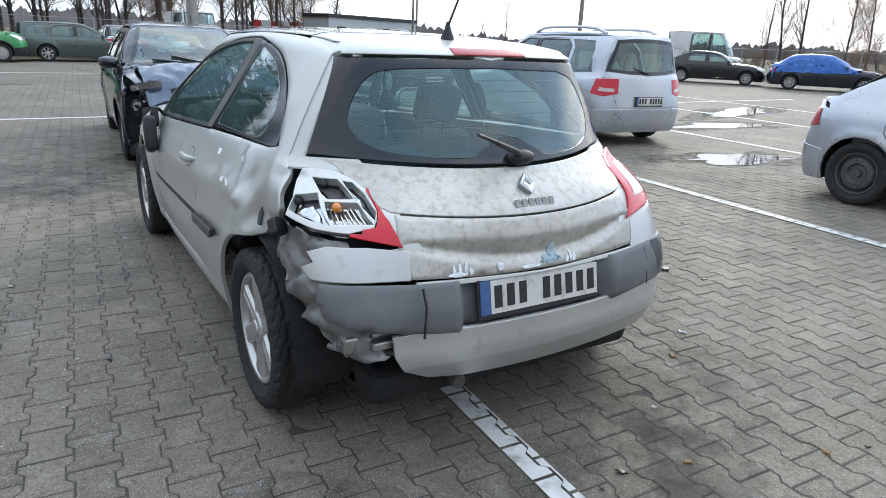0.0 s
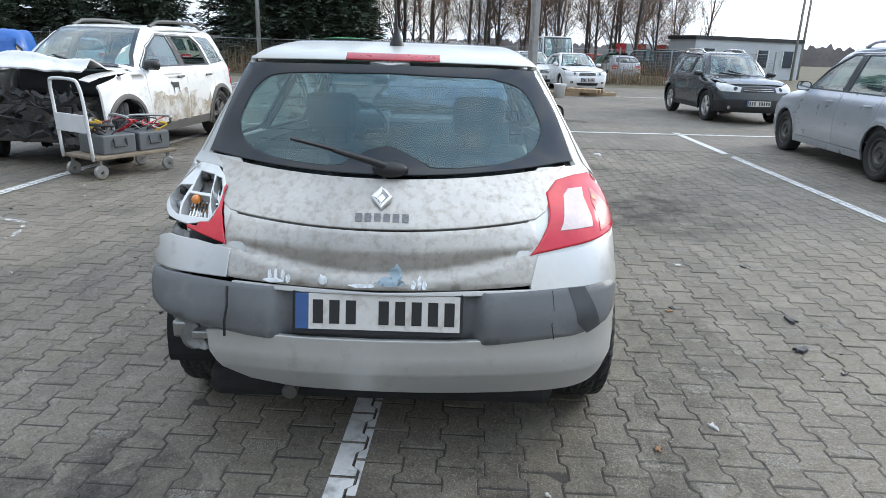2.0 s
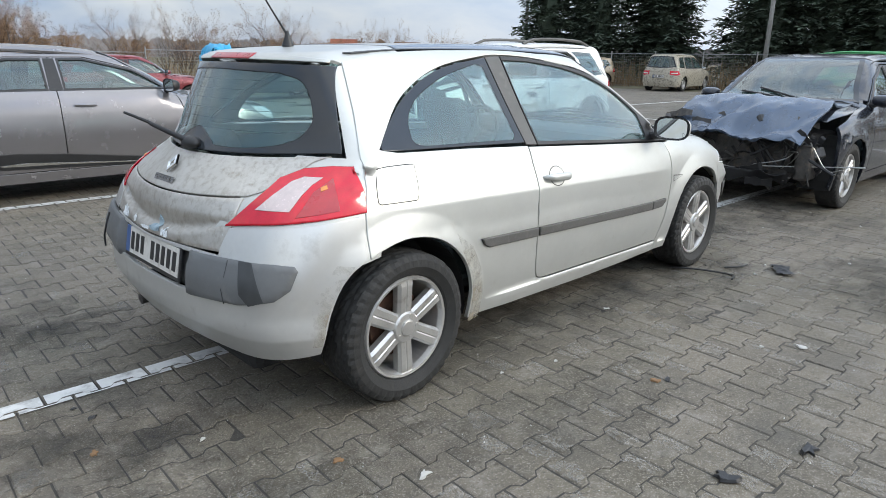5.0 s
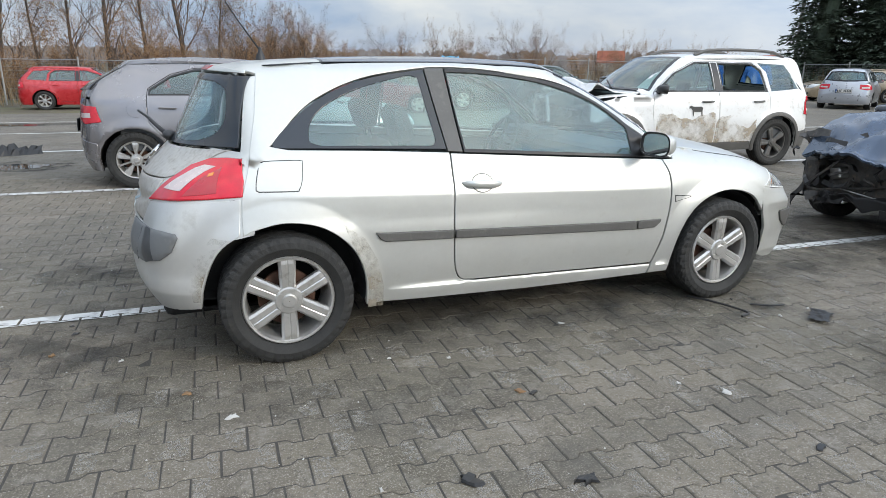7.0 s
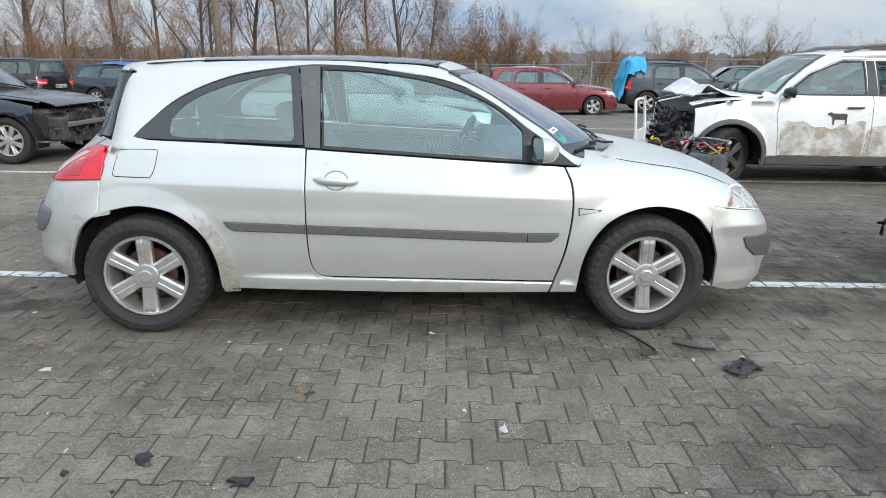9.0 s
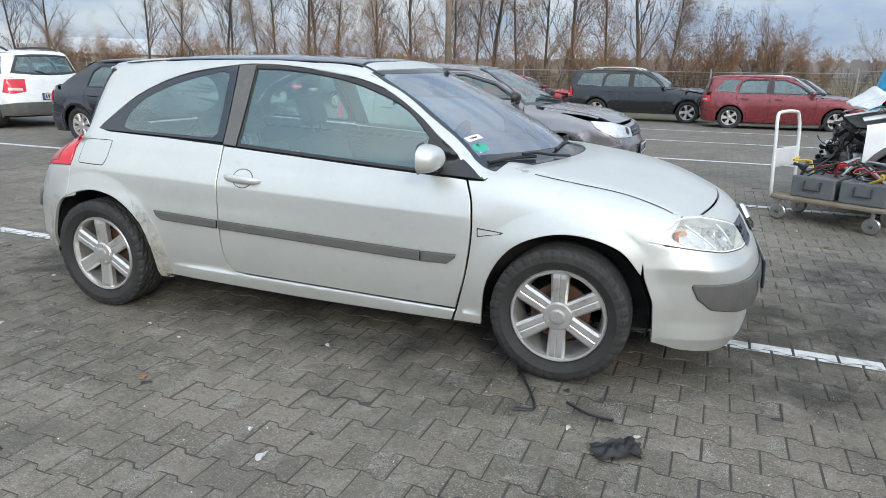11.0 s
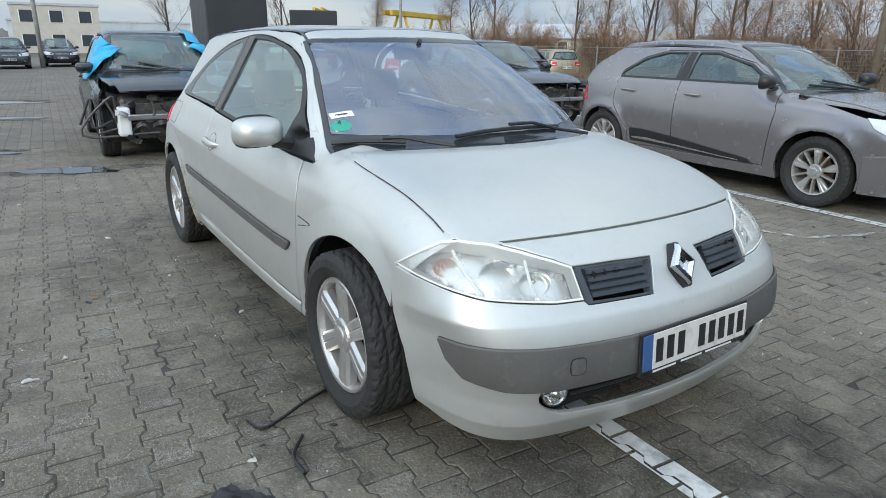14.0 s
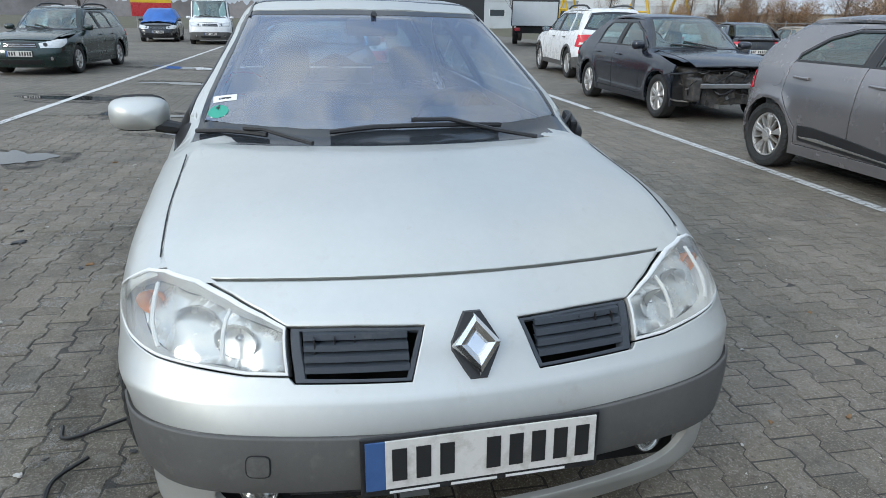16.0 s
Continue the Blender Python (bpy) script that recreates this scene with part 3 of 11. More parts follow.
def wheel(parent, x, side, track, R=0.314, half=0.102, rim_r=0.213, style="six", rim_mat=None, steer=0, z=None, label="", spin=0):
    """A wheel under its car; side -1 is the right one. Meshes are shared between wheels of one make."""
    key = (R, half, rim_r, style)
    if key not in WHEELS:
        meshes = []
        for nm, bm in (("tyre", tyre_bm(R, half, rim_r)), ("rim", rim_bm(rim_r, style, -half * 0.80)), ("brake_disc", bmesh.new())):
            if nm == "brake_disc":
                bm_lathe(bm, [(0.03, -0.012), (0.135, -0.012), (0.135, 0.012), (0.03, 0.012)], 28)
            me = bpy.data.meshes.new(nm)
            bmesh.ops.recalc_face_normals(bm, faces=bm.faces)
            bm.to_mesh(me)
            bm.free()
            meshes.append(me)
        WHEELS[key] = meshes
    hub = new("wheel")
    hub.parent = parent
    hub.matrix_local = pose(x, side * track, R - 0.006 if z is None else z, 0, spin, steer) @ (Matrix.Identity(4) if side < 0 else pose(0, 0, 0, 0, 0, 180))
    if label:
        hub["label"] = label
    for me, mt in zip(WHEELS[key], (RUBBER, rim_mat or ALLOY, RUST)):
        mkey = me.name + mt.name
        if mkey not in WHEELS:
            c = me.copy()
            c.materials.clear()
            c.materials.append(mt)
            WHEELS[mkey] = c
        o = new(me.name.split(".")[0], WHEELS[mkey])
        o.parent = hub
    return hub

# ---- the silver three-door hatchback ----
SILVER_SHELL = Skin(
    top=[(-0.8, 1.30), (-0.28, 1.358), (0.05, 1.397), (0.36, 1.414), (0.67, 1.424), (0.97, 1.428), (1.28, 1.420), (1.58, 1.402), (1.75, 1.350), (2.0, 1.240), (2.3, 1.088), (2.58, 0.945), (2.66, 0.945), (2.8, 0.925), (3.0, 0.882), (3.15, 0.832), (3.25, 0.785), (3.35, 0.728), (3.43, 0.655), (3.5, 0.56)],
    width=[(0.1, 0.78), (0.2, 0.80), (0.3, 0.825), (0.45, 0.848), (0.6, 0.853), (0.7, 0.845), (0.8, 0.828), (0.88, 0.802), (0.95, 0.772), (1.0, 0.740), (1.15, 0.645), (1.3, 0.555), (1.37, 0.512), (1.42, 0.46)],
    taper=[(-0.75, 0.20), (-0.6, 0.11), (-0.44, 0.055), (-0.17, 0.010), (0.3, 0.0), (1.6, 0.0), (2.3, 0.014), (2.97, 0.040), (3.2, 0.085), (3.35, 0.14), (3.5, 0.22)],
    front=[(0.1, 3.38), (0.2, 3.43), (0.3, 3.465), (0.42, 3.492), (0.5, 3.49), (0.6, 3.445), (0.7, 3.44), (1.5, 3.6)],
    rear=[(0.15, -0.56), (0.25, -0.61), (0.35, -0.655), (0.45, -0.683), (0.55, -0.684), (0.65, -0.656), (0.75, -0.632), (0.84, -0.598), (0.9, -0.54), (0.95, -0.488), (1.0, -0.445), (1.15, -0.368), (1.33, -0.278), (1.38, -0.258), (1.5, -0.25)],
    kf=0.22, kr=[(0.3, 0.18), (0.6, 0.20), (0.75, 0.27), (0.86, 0.38), (1.0, 0.60), (1.2, 0.58), (1.4, 0.54)],
    kw=[(0.2, 0.0), (1.2, 0.15), (1.7, 0.6), (2.5, 0.6), (2.9, 0.35), (3.5, 0.25)], crown=0.035,
    arches=[(0, 0.31, 0.37), (2.625, 0.31, 0.37)], flare=0.004, pillar=0.07, corner=0.13, spine=(0.15, 2.75))



def crease_z(x):
    """The height of the fold along the doors."""
    return 0.800 - 0.037 * x


def sill_z(x):
    return 0.322 - 0.029 * x


def flank_relief(x, z):
    """The flank's pressed lines: a fold along the doors, wheel-arch lips, the step of the sill."""
    end = np.clip((x + 0.25) / 0.35, 0, 1) * np.clip((2.35 - x) / 0.35, 0, 1)
    fold = 0.013 * np.maximum(0, 1 - np.abs(z - crease_z(x)) / 0.11) * end
    lips = 0.0
    for ax in (0.0, 2.625):
        lips = lips + 0.013 * np.clip(1 - (np.hypot(x - ax, z - 0.31) - 0.37) / 0.10, 0, 1)
    step = 0.009 * np.clip((sill_z(x) - z) / 0.010, 0, 1) * np.clip((x - 0.45) / 0.2, 0, 1) * np.clip((2.3 - x) / 0.1, 0, 1)
    return fold + lips + step


SILVER_SHELL.side_relief = flank_relief
SILVER_SHELL.end_ridges = ((0.568, 0.013, 0.055, 2.95, 3.12), (0.245, 0.012, 0.07, 2.98, 3.12), (0.375, 0.015, 0.09, -0.30, -0.42))
FLANK_LINES = [[(x, float(crease_z(x)) + d) for x in np.arange(-0.1, 2.2, 0.04)] for d in (-0.008, 0.0, 0.008)]
FLANK_LINES += [[(ax + (0.47 + d) * math.cos(a), 0.31 + (0.47 + d) * math.sin(a)) for a in np.linspace(-0.25, math.pi + 0.25, 44)] for ax in (0.0, 2.625) for d in (-0.008, 0.0, 0.008)]
FLANK_LINES += [[(x, float(sill_z(x)) + d) for x in np.arange(0.5, 2.3, 0.04)] for d in (-0.012, -0.006)]
NOSE_LINES = [[(u, z + d) for u in np.arange(-1.7, 1.7, 0.035)] for z in (0.568, 0.245) for d in (-0.008, 0.0, 0.008)]
TAIL_LINES = [[(u, 0.375 + d) for u in np.arange(-1.7, 1.7, 0.035)] for d in (-0.008, 0.0, 0.008)]
silver_car = tagged(new("hatchback_car"), "dirty silver three-door hatchback with one crushed rear corner", "car")


def seat(parent, x, y, z0=0.30, name="seat", wide=0.5, mat=None):
    """A front seat: cushion, reclined back and headrest as one upholstered part."""
    bm = bmesh.new()
    bm_box(bm, (x - 0.02, y - wide / 2, z0), (x + 0.5, y + wide / 2, z0 + 0.17), 0.05)
    bm_box(bm, (-0.06, -wide / 2, 0), (0.07, wide / 2, 0.60), 0.05, pose(x, y, z0 + 0.08, 0, -20, 0))
    bm_box(bm, (-0.045, -0.13, 0.66), (0.055, 0.13, 0.86), 0.045, pose(x, y, z0 + 0.08, 0, -20, 0))
    bm_tube(bm, [(x - 0.205, y - 0.06, z0 + 0.62), (x - 0.235, y - 0.06, z0 + 0.75)], 0.008, 6)
    bm_tube(bm, [(x - 0.205, y + 0.06, z0 + 0.62), (x - 0.235, y + 0.06, z0 + 0.75)], 0.008, 6)
    return part(name, bm, mat or SEAT, parent, smooth=False)


def cabin(parent, dash_x, seat_x, rear_x, half=0.62, dash_z=0.93, lhd=True, floor=0.22, sill_top=0.86):
    """Floor tub, dashboard, wheel and seats, seen through the glass."""
    bm = bmesh.new()
    bm_box(bm, (-0.42, -half, floor), (dash_x + 0.9, half, floor + 0.06), 0.01)
    bm_box(bm, (dash_x + 0.15, -half, floor), (dash_x + 0.25, half, dash_z - 0.1), 0.01)
    part("floor_tub", bm, DARK, parent)
    bm = bmesh.new()
    bm_box(bm, (dash_x - 0.12, -half - 0.04, dash_z - 0.30), (dash_x + 0.32, half + 0.04, dash_z), 0.06)
    bm_box(bm, (dash_x - 0.16, 0.18, dash_z - 0.06), (dash_x + 0.1, 0.58, dash_z + 0.045), 0.04)
    part("dashboard", bm, DASH, parent)
    bm = bmesh.new()
    tilt = pose(dash_x - 0.27, 0.37 if lhd else -0.37, dash_z - 0.06, 0, -65, 0)
    ring = [tilt @ Vector((0.185 * math.cos(a), 0.185 * math.sin(a), 0)) for a in np.linspace(0, 2 * math.pi, 25)]
    bm_tube(bm, ring, 0.015, 8, False)
    for a in (0.3, 2.84, 4.71):
        bm_tube(bm, [tilt @ Vector((0, 0, -0.02)), tilt @ Vector((0.18 * math.cos(a), 0.18 * math.sin(a), 0))], 0.018, 6)
    bm_tube(bm, [tilt @ Vector((0, 0, 0.01)), tilt @ Vector((0, 0, -0.3))], 0.05, 10)
    part("steering_wheel", bm, BLACK, parent)
    for y in (-0.36, 0.36):
        seat(parent, seat_x, y, 0.28)
    bm = bmesh.new()
    bm_box(bm, (rear_x, -half + 0.04, 0.32), (rear_x + 0.48, half - 0.04, 0.50), 0.05)
    bm_box(bm, (-0.06, -half + 0.04, 0), (0.07, half - 0.04, 0.56), 0.05, pose(rear_x, 0, 0.36, 0, -22, 0))
    for y in (-0.36, 0.36):
        bm_box(bm, (-0.04, y - 0.13, 0.55), (0.05, y + 0.13, 0.70), 0.04, pose(rear_x, 0, 0.36, 0, -22, 0))
    part("rear_bench", bm, SEAT, parent)


# outlines on the side, (x, z)
ARCH_R = spline([(-0.19, 0.634), (-0.131, 0.659), (0.011, 0.682), (0.176, 0.645), (0.308, 0.536), (0.368, 0.394), (0.378, 0.233)])
ARCH_F = spline([(2.961, 0.53), (2.861, 0.632), (2.69, 0.680), (2.527, 0.662), (2.384, 0.582), (2.291, 0.424), (2.262, 0.201)])
DOOR_REAR = [(0.962, 0.297)] + spline([(0.962, 0.297), (0.885, 0.312), (0.846, 0.394), (0.834, 0.576), (0.836, 0.80), (0.838, 0.966)], 4)
DLO_TOP = spline([(-0.030, 1.017), (0.132, 1.170), (0.267, 1.249), (0.407, 1.303), (0.55, 1.336), (0.79, 1.369), (0.92, 1.374), (1.139, 1.363), (1.438, 1.324), (1.617, 1.283), (1.764, 1.222), (1.91, 1.131), (2.0, 1.056), (2.123, 0.973), (2.240, 0.884)], 4)
UNISIDE = [(2.262, 0.895)] + spline([(2.235, 0.915), (2.135, 0.990), (2.012, 1.078), (1.92, 1.150), (1.775, 1.242), (1.63, 1.306), (1.45, 1.354), (1.3, 1.380), (1.0, 1.397), (0.7, 1.396), (0.4, 1.389), (0.12, 1.371), (-0.055, 1.340)], 4)
UNISIDE_TAIL = [(-0.085, 1.16), (-0.128, 0.990), (-0.128, 0.978), (-0.150, 0.90), (-0.181, 0.806), (-0.1885, 0.72)]
SILL = [(1.287, 0.205), (2.112, 0.198), (2.134, 0.262)]


def uniside(tail=UNISIDE_TAIL, arch=ARCH_R):
    return UNISIDE + tail + arch + SILL + [(1.6, 0.279)] + DOOR_REAR + [(0.434, 0.987), (0.05, 1.001)] + DLO_TOP


DOOR = spline([(0.962, 0.300), (0.885, 0.315), (0.848, 0.394), (0.837, 0.576), (0.838, 0.80), (0.842, 0.962)], 4) + [(1.2, 0.940), (1.58, 0.917), (2.118, 0.886)] + spline([(2.165, 0.880), (2.199, 0.787), (2.207, 0.639), (2.183, 0.455), (2.134, 0.266)], 4) + [(1.6, 0.283)]
FENDER = [(2.245, 0.880), (2.31, 0.95), (2.5, 0.925)] + spline([(2.7, 0.898), (2.9, 0.855), (3.03, 0.818), (3.112, 0.785)], 4) + [(3.06, 0.735), (2.978, 0.682), (2.965, 0.60)] + ARCH_F + [(2.12, 0.198), (2.140, 0.262)] + spline([(2.140, 0.266), (2.189, 0.455), (2.213, 0.639), (2.205, 0.787), (2.170, 0.880)], 4)
QUARTER = spline([(0.04, 1.004), (-0.022, 1.014), (0.010, 1.062), (0.132, 1.164), (0.267, 1.243), (0.407, 1.297), (0.55, 1.330), (0.782, 1.362)], 4) + [(0.826, 0.978), (0.434, 0.992)]
QPANE = spline([(0.20, 1.013), (0.150, 1.035), (0.167, 1.114), (0.244, 1.186), (0.382, 1.250), (0.524, 1.293), (0.70, 1.330)], 4) + [(0.742, 1.318), (0.776, 1.02), (0.755, 0.998)]
DFRAME = spline([(0.902, 1.370), (1.139, 1.359), (1.438, 1.320), (1.617, 1.279), (1.764, 1.218), (1.91, 1.127), (1.995, 1.053), (2.123, 0.970), (2.236, 0.884)], 4) + [(2.118, 0.892), (1.58, 0.922), (0.918, 0.962)]
DPANE = [(0.930, 0.980), (1.943, 0.918), (1.951, 1.050)] + spline([(1.945, 1.062), (1.822, 1.164), (1.675, 1.233), (1.438, 1.300), (1.139, 1.340), (0.905, 1.349)], 4)
BPILLAR = [(0.786, 1.366), (0.895, 1.370), (0.912, 0.963), (0.830, 0.968)]
R1 = 0.04


def crush(v):
    """The left rear corner, driven in: folds towards the tail lamp and a smear of dents."""
    v = v.copy()
    x, y, z = v[:, 0], v[:, 1], v[:, 2]
    a = np.exp(-(((x - 0.02) / 0.20) ** 2) - ((z - 0.82) / 0.13) ** 2)
    b = np.exp(-(((x + 0.12) / 0.13) ** 2) - ((z - 0.70) / 0.12) ** 2)
    c = np.exp(-(((x - 0.45) / 0.20) ** 2) - ((z - 0.78) / 0.10) ** 2)
    ridge = np.sin((x * 1.0 + z * 1.5) * 26) * 0.004 * np.exp(-(((x - 0.08) / 0.25) ** 2) - ((z - 0.80) / 0.14) ** 2)
    folds = np.zeros(len(v))
    for x0, z0, x1, z1, amp in ((-0.073, 0.957, 0.154, 0.800, 0.016), (-0.087, 0.925, -0.150, 0.80, 0.014), (0.189, 0.958, 0.154, 0.800, 0.012), (0.154, 0.800, 0.42, 0.83, 0.010), (-0.073, 0.957, 0.10, 0.86, -0.014)):
        d = np.array((x1 - x0, z1 - z0))
        s = np.clip(((x - x0) * d[0] + (z - z0) * d[1]) / (d @ d), 0, 1)
        r = np.hypot(x - x0 - s * d[0], z - z0 - s * d[1])
        folds += amp * np.maximum(0, 1 - r / 0.05)
    v[:, 1] = y - 0.026 * a - 0.08 * b - 0.010 * c + ridge + folds
    v[:, 0] = x + 0.04 * b
    for i, p in enumerate(v):
        k = a[i] + b[i]
        if k > 0.05:
            q = Vector((p[0] * 5.0 + p[2] * 3.0, 0.0, p[2] * 5.5))
            v[i, 1] += min(1.0, k) * (0.030 * (0.22 - abs(noise.noise(q))) + 0.012 * (0.2 - abs(noise.noise(q * 2.3 + Vector((3, 0, 7))))))
    return v


for side in ("right", "left"):
    sg = -1 if side == "right" else 1
    if side == "right":
        panel("quarter_panel", SILVER_SHELL, side, uniside(), SILVER, silver_car, res=R1, lines=FLANK_LINES)
    else:
        torn_tail = [(-0.090, 1.16), (-0.128, 0.990), (-0.155, 0.970), (-0.185, 0.93), (-0.205, 0.88), (-0.235, 0.84), (-0.19, 0.79), (-0.10, 0.745)]
        torn_arch = [(-0.06, 0.70)] + spline([(0.011, 0.682), (0.176, 0.645), (0.308, 0.536), (0.368, 0.394), (0.378, 0.233)])
        panel("quarter_panel", SILVER_SHELL, side, uniside(torn_tail, torn_arch), SILVER, silver_car, "dented silver quarter panel with scraped folds", res=0.02, bend=crush)
    door = panel("door", SILVER_SHELL, side, DOOR, SILVER, silver_car, res=R1, lines=FLANK_LINES)
    panel("fender", SILVER_SHELL, side, FENDER, SILVER, silver_car, res=R1, lines=FLANK_LINES)
    frit = panel("quarter_window", SILVER_SHELL, side, QUARTER, FRIT, silver_car, holes=[QPANE], res=R1, gap=0.001, off=0.001, depth=0.01)
    panel("pane", SILVER_SHELL, side, QPANE, GLASS, frit, res=R1, gap=0.0, lip=0, depth=0.001, off=-0.001)
    fr = panel("door_window", SILVER_SHELL, side, DFRAME, BLACK, silver_car, "black door window frame", holes=[DPANE], res=R1, gap=0.001, off=0.0, depth=0.02)
    panel("pane", SILVER_SHELL, side, DPANE, GLASS, fr, res=R1, gap=0.0, lip=0, depth=0.001, off=-0.008)
    panel("pillar_trim", SILVER_SHELL, side, BPILLAR, TRIM, silver_car, res=R1, off=0.001)
    # rubbing strip
    if side == "right":
        panel("rubbing_strip", SILVER_SHELL, side, [(0.420, 0.606), (0.832, 0.588), (0.832, 0.541), (0.472, 0.555), (0.44, 0.572)], TRIM, silver_car, res=R1, off=0.014, depth=0.02, lip=0.005)
        panel("rubbing_strip", SILVER_SHELL, side, [(0.838, 0.588), (1.97, 0.546), (1.97, 0.494), (0.838, 0.541)], TRIM, door, res=R1, off=0.014, depth=0.02, lip=0.005)
        badge = panel("strip_end", SILVER_SHELL, side, [(1.972, 0.546), (2.145, 0.545), (2.14, 0.525), (2.10, 0.494), (1.972, 0.494)], TRIM, door, "lighter grey strip end with raised bars", res=R1, off=0.015, depth=0.02, lip=0.005)
    else:
        panel("rubbing_strip", SILVER_SHELL, side, [(0.420, 0.606), (0.80, 0.590), (0.80, 0.543), (0.472, 0.555), (0.44, 0.572)], TRIM, silver_car, "loose grey rubbing strip", res=R1, off=0.03, depth=0.02, lip=0.005)
        panel("strip_scar", SILVER_SHELL, side, [(0.85, 0.580), (2.05, 0.546), (2.05, 0.520), (0.85, 0.552)], BLACK, door, "dark glue scar where a rubbing strip came off", res=R1, off=0.002, depth=0.004, lip=0.0)
        # highlights of the creased metal, laid on as white patches
        for cx, cz, w, h in ((0.55, 0.905, 0.018, 0.030), (0.34, 0.825, 0.06, 0.022), (0.22, 0.93, 0.015, 0.02)):
            blob = [(cx + w * math.cos(a) * (1 + 0.3 * math.sin(3 * a + cx * 9)), cz + h * 0.6 * math.sin(a) * (1 + 0.3 * math.cos(2 * a))) for a in np.linspace(0, 2 * math.pi, 18, endpoint=False)]
            panel("paint_scrape", SILVER_SHELL, side, blob, WHITE_PL, silver_car, "scraped white primer patch", res=0.03, off=0.003, depth=0.004, lip=0.0, gap=0, bend=crush)
    # handle: a dished plate and a bar; a dark ring paints the recess's shade
    hp = [(0.993 + 0.058 * math.cos(a), 0.812 + 0.044 * math.sin(a)) for a in np.linspace(0, 2 * math.pi, 20, endpoint=False)]
    panel("handle_gap", SILVER_SHELL, side, [(0.993 + (a - 0.993) * 1.07, 0.812 + (b - 0.812) * 1.08) for a, b in hp], TRIM, door, "dark gap round the handle dish", res=0.02, off=0.0012, depth=0.004, lip=0, gap=0)
    hd = panel("door_handle", SILVER_SHELL, side, hp, SILVER, door, res=0.02, off=0.002, depth=0.006, lip=0.002, gap=0)
    bm = bmesh.new()
    n = 13
    rows = []
    for i in range(n):
        s = -1 + 2 * i / (n - 1)
        x = 0.993 + 0.115 * s
        z = 0.812 - 0.006 * s
        rr = 0.020 * math.sqrt(max(0.05, 1 - abs(s) ** 3))
        yy = 0.826 + 0.034 * (1 - s**4) + 0.004
        rows.append([bm.verts.new((x, sg * (yy + 0.6 * rr * math.cos(a)), z + rr * math.sin(a))) for a in np.linspace(0, 2 * math.pi, 10, endpoint=False)])
    for u, w in zip(rows, rows[1:]):
        for k in range(10):
            bm.faces.new((u[k], u[(k + 1) % 10], w[(k + 1) % 10], w[k]))
    bm.faces.new(rows[0]), bm.faces.new(rows[-1][::-1])
    part("grip", bm, SILVER, door, smooth=True)
    # marker lamp on the fender
    panel("side_marker", SILVER_SHELL, side, [(2.237, 0.676), (2.362, 0.664), (2.352, 0.656), (2.240, 0.634)], BLACK, silver_car, "dark rim of a triangular side marker", res=0.03, off=0.001, depth=0.004, gap=0, lip=0)
    panel("side_marker_lens", SILVER_SHELL, side, [(2.243, 0.670), (2.348, 0.661), (2.340, 0.656), (2.245, 0.640)], SILVER, silver_car, "silver triangular insert", res=0.03, off=0.004, depth=0.004, gap=0, lip=0)
    # wheel arch liners
    for ax in (0.0, 2.625):
        bm = bmesh.new()
        arc = [(0.385 * math.cos(a), 0.31 + 0.372 * math.sin(a)) for a in np.linspace(-0.25, math.pi + 0.25, 22)]
        u = [bm.verts.new((ax + p, sg * 0.80, max(0.25, q))) for p, q in arc]
        w = [bm.verts.new((ax + p, sg * 0.585, max(0.25, q))) for p, q in arc]
        for i in range(len(arc) - 1):
            bm.faces.new((u[i], u[i + 1], w[i + 1], w[i]))
        bm.faces.new(w)
        part("arch_liner", bm, DARK, silver_car)

panel("seam_backing", SILVER_SHELL, "right", [(-0.25, 0.62), (-0.14, 0.64), (-0.10, 0.85), (-0.085, 0.99), (-0.155, 0.985), (-0.20, 0.83)], SILVER, silver_car, res=0.04, off=-0.005, depth=0.008, gap=0, lip=0)
for side in ("right", "left"):
    panel("seam_backing", SILVER_SHELL, side, [(2.955, 0.60), (2.985, 0.60), (3.03, 0.66), (3.10, 0.765), (3.04, 0.765), (2.95, 0.69)], SILVER, silver_car, res=0.04, off=-0.005, depth=0.008, gap=0, lip=0)
GRIMY = film("beige road grime", (0.38, 0.34, 0.27), 9.0, 0.75)
panel("road_grime", SILVER_SHELL, "right", [(0.388, 0.215), (0.47, 0.215), (0.465, 0.33), (0.43, 0.47), (0.37, 0.58), (0.27, 0.655), (0.30, 0.57), (0.355, 0.46), (0.383, 0.36)], GRIMY, silver_car, "beige grime behind the rear wheel", res=0.03, off=0.002, depth=0.001, gap=0, lip=0)
panel("road_grime", SILVER_SHELL, "right", [(-0.255, 0.622), (-0.32, 0.635), (-0.42, 0.52), (-0.42, 0.34), (-0.388, 0.335), (-0.378, 0.41), (-0.348, 0.50), (-0.305, 0.575)], GRIMY, silver_car, "beige grime before the rear wheel", res=0.03, off=0.002, depth=0.001, gap=0, lip=0)
# fuel flap on the right
FLAP = spline([(-0.118, 0.832), (-0.112, 0.875), (-0.092, 0.941), (-0.071, 0.955), (0.02, 0.957), (0.095, 0.955), (0.103, 0.945), (0.092, 0.865), (0.075, 0.828), (0.055, 0.820), (-0.105, 0.824)], 3)
panel("fuel_flap_gap", SILVER_SHELL, "right", FLAP, BLACK, silver_car, "dark gap round the fuel flap", res=0.03, off=0.0006, depth=0.002, gap=0, lip=0)
panel("fuel_flap", SILVER_SHELL, "right", FLAP, SILVER, silver_car, res=0.03, off=0.0022, depth=0.003, gap=0.0035, lip=0.0015)

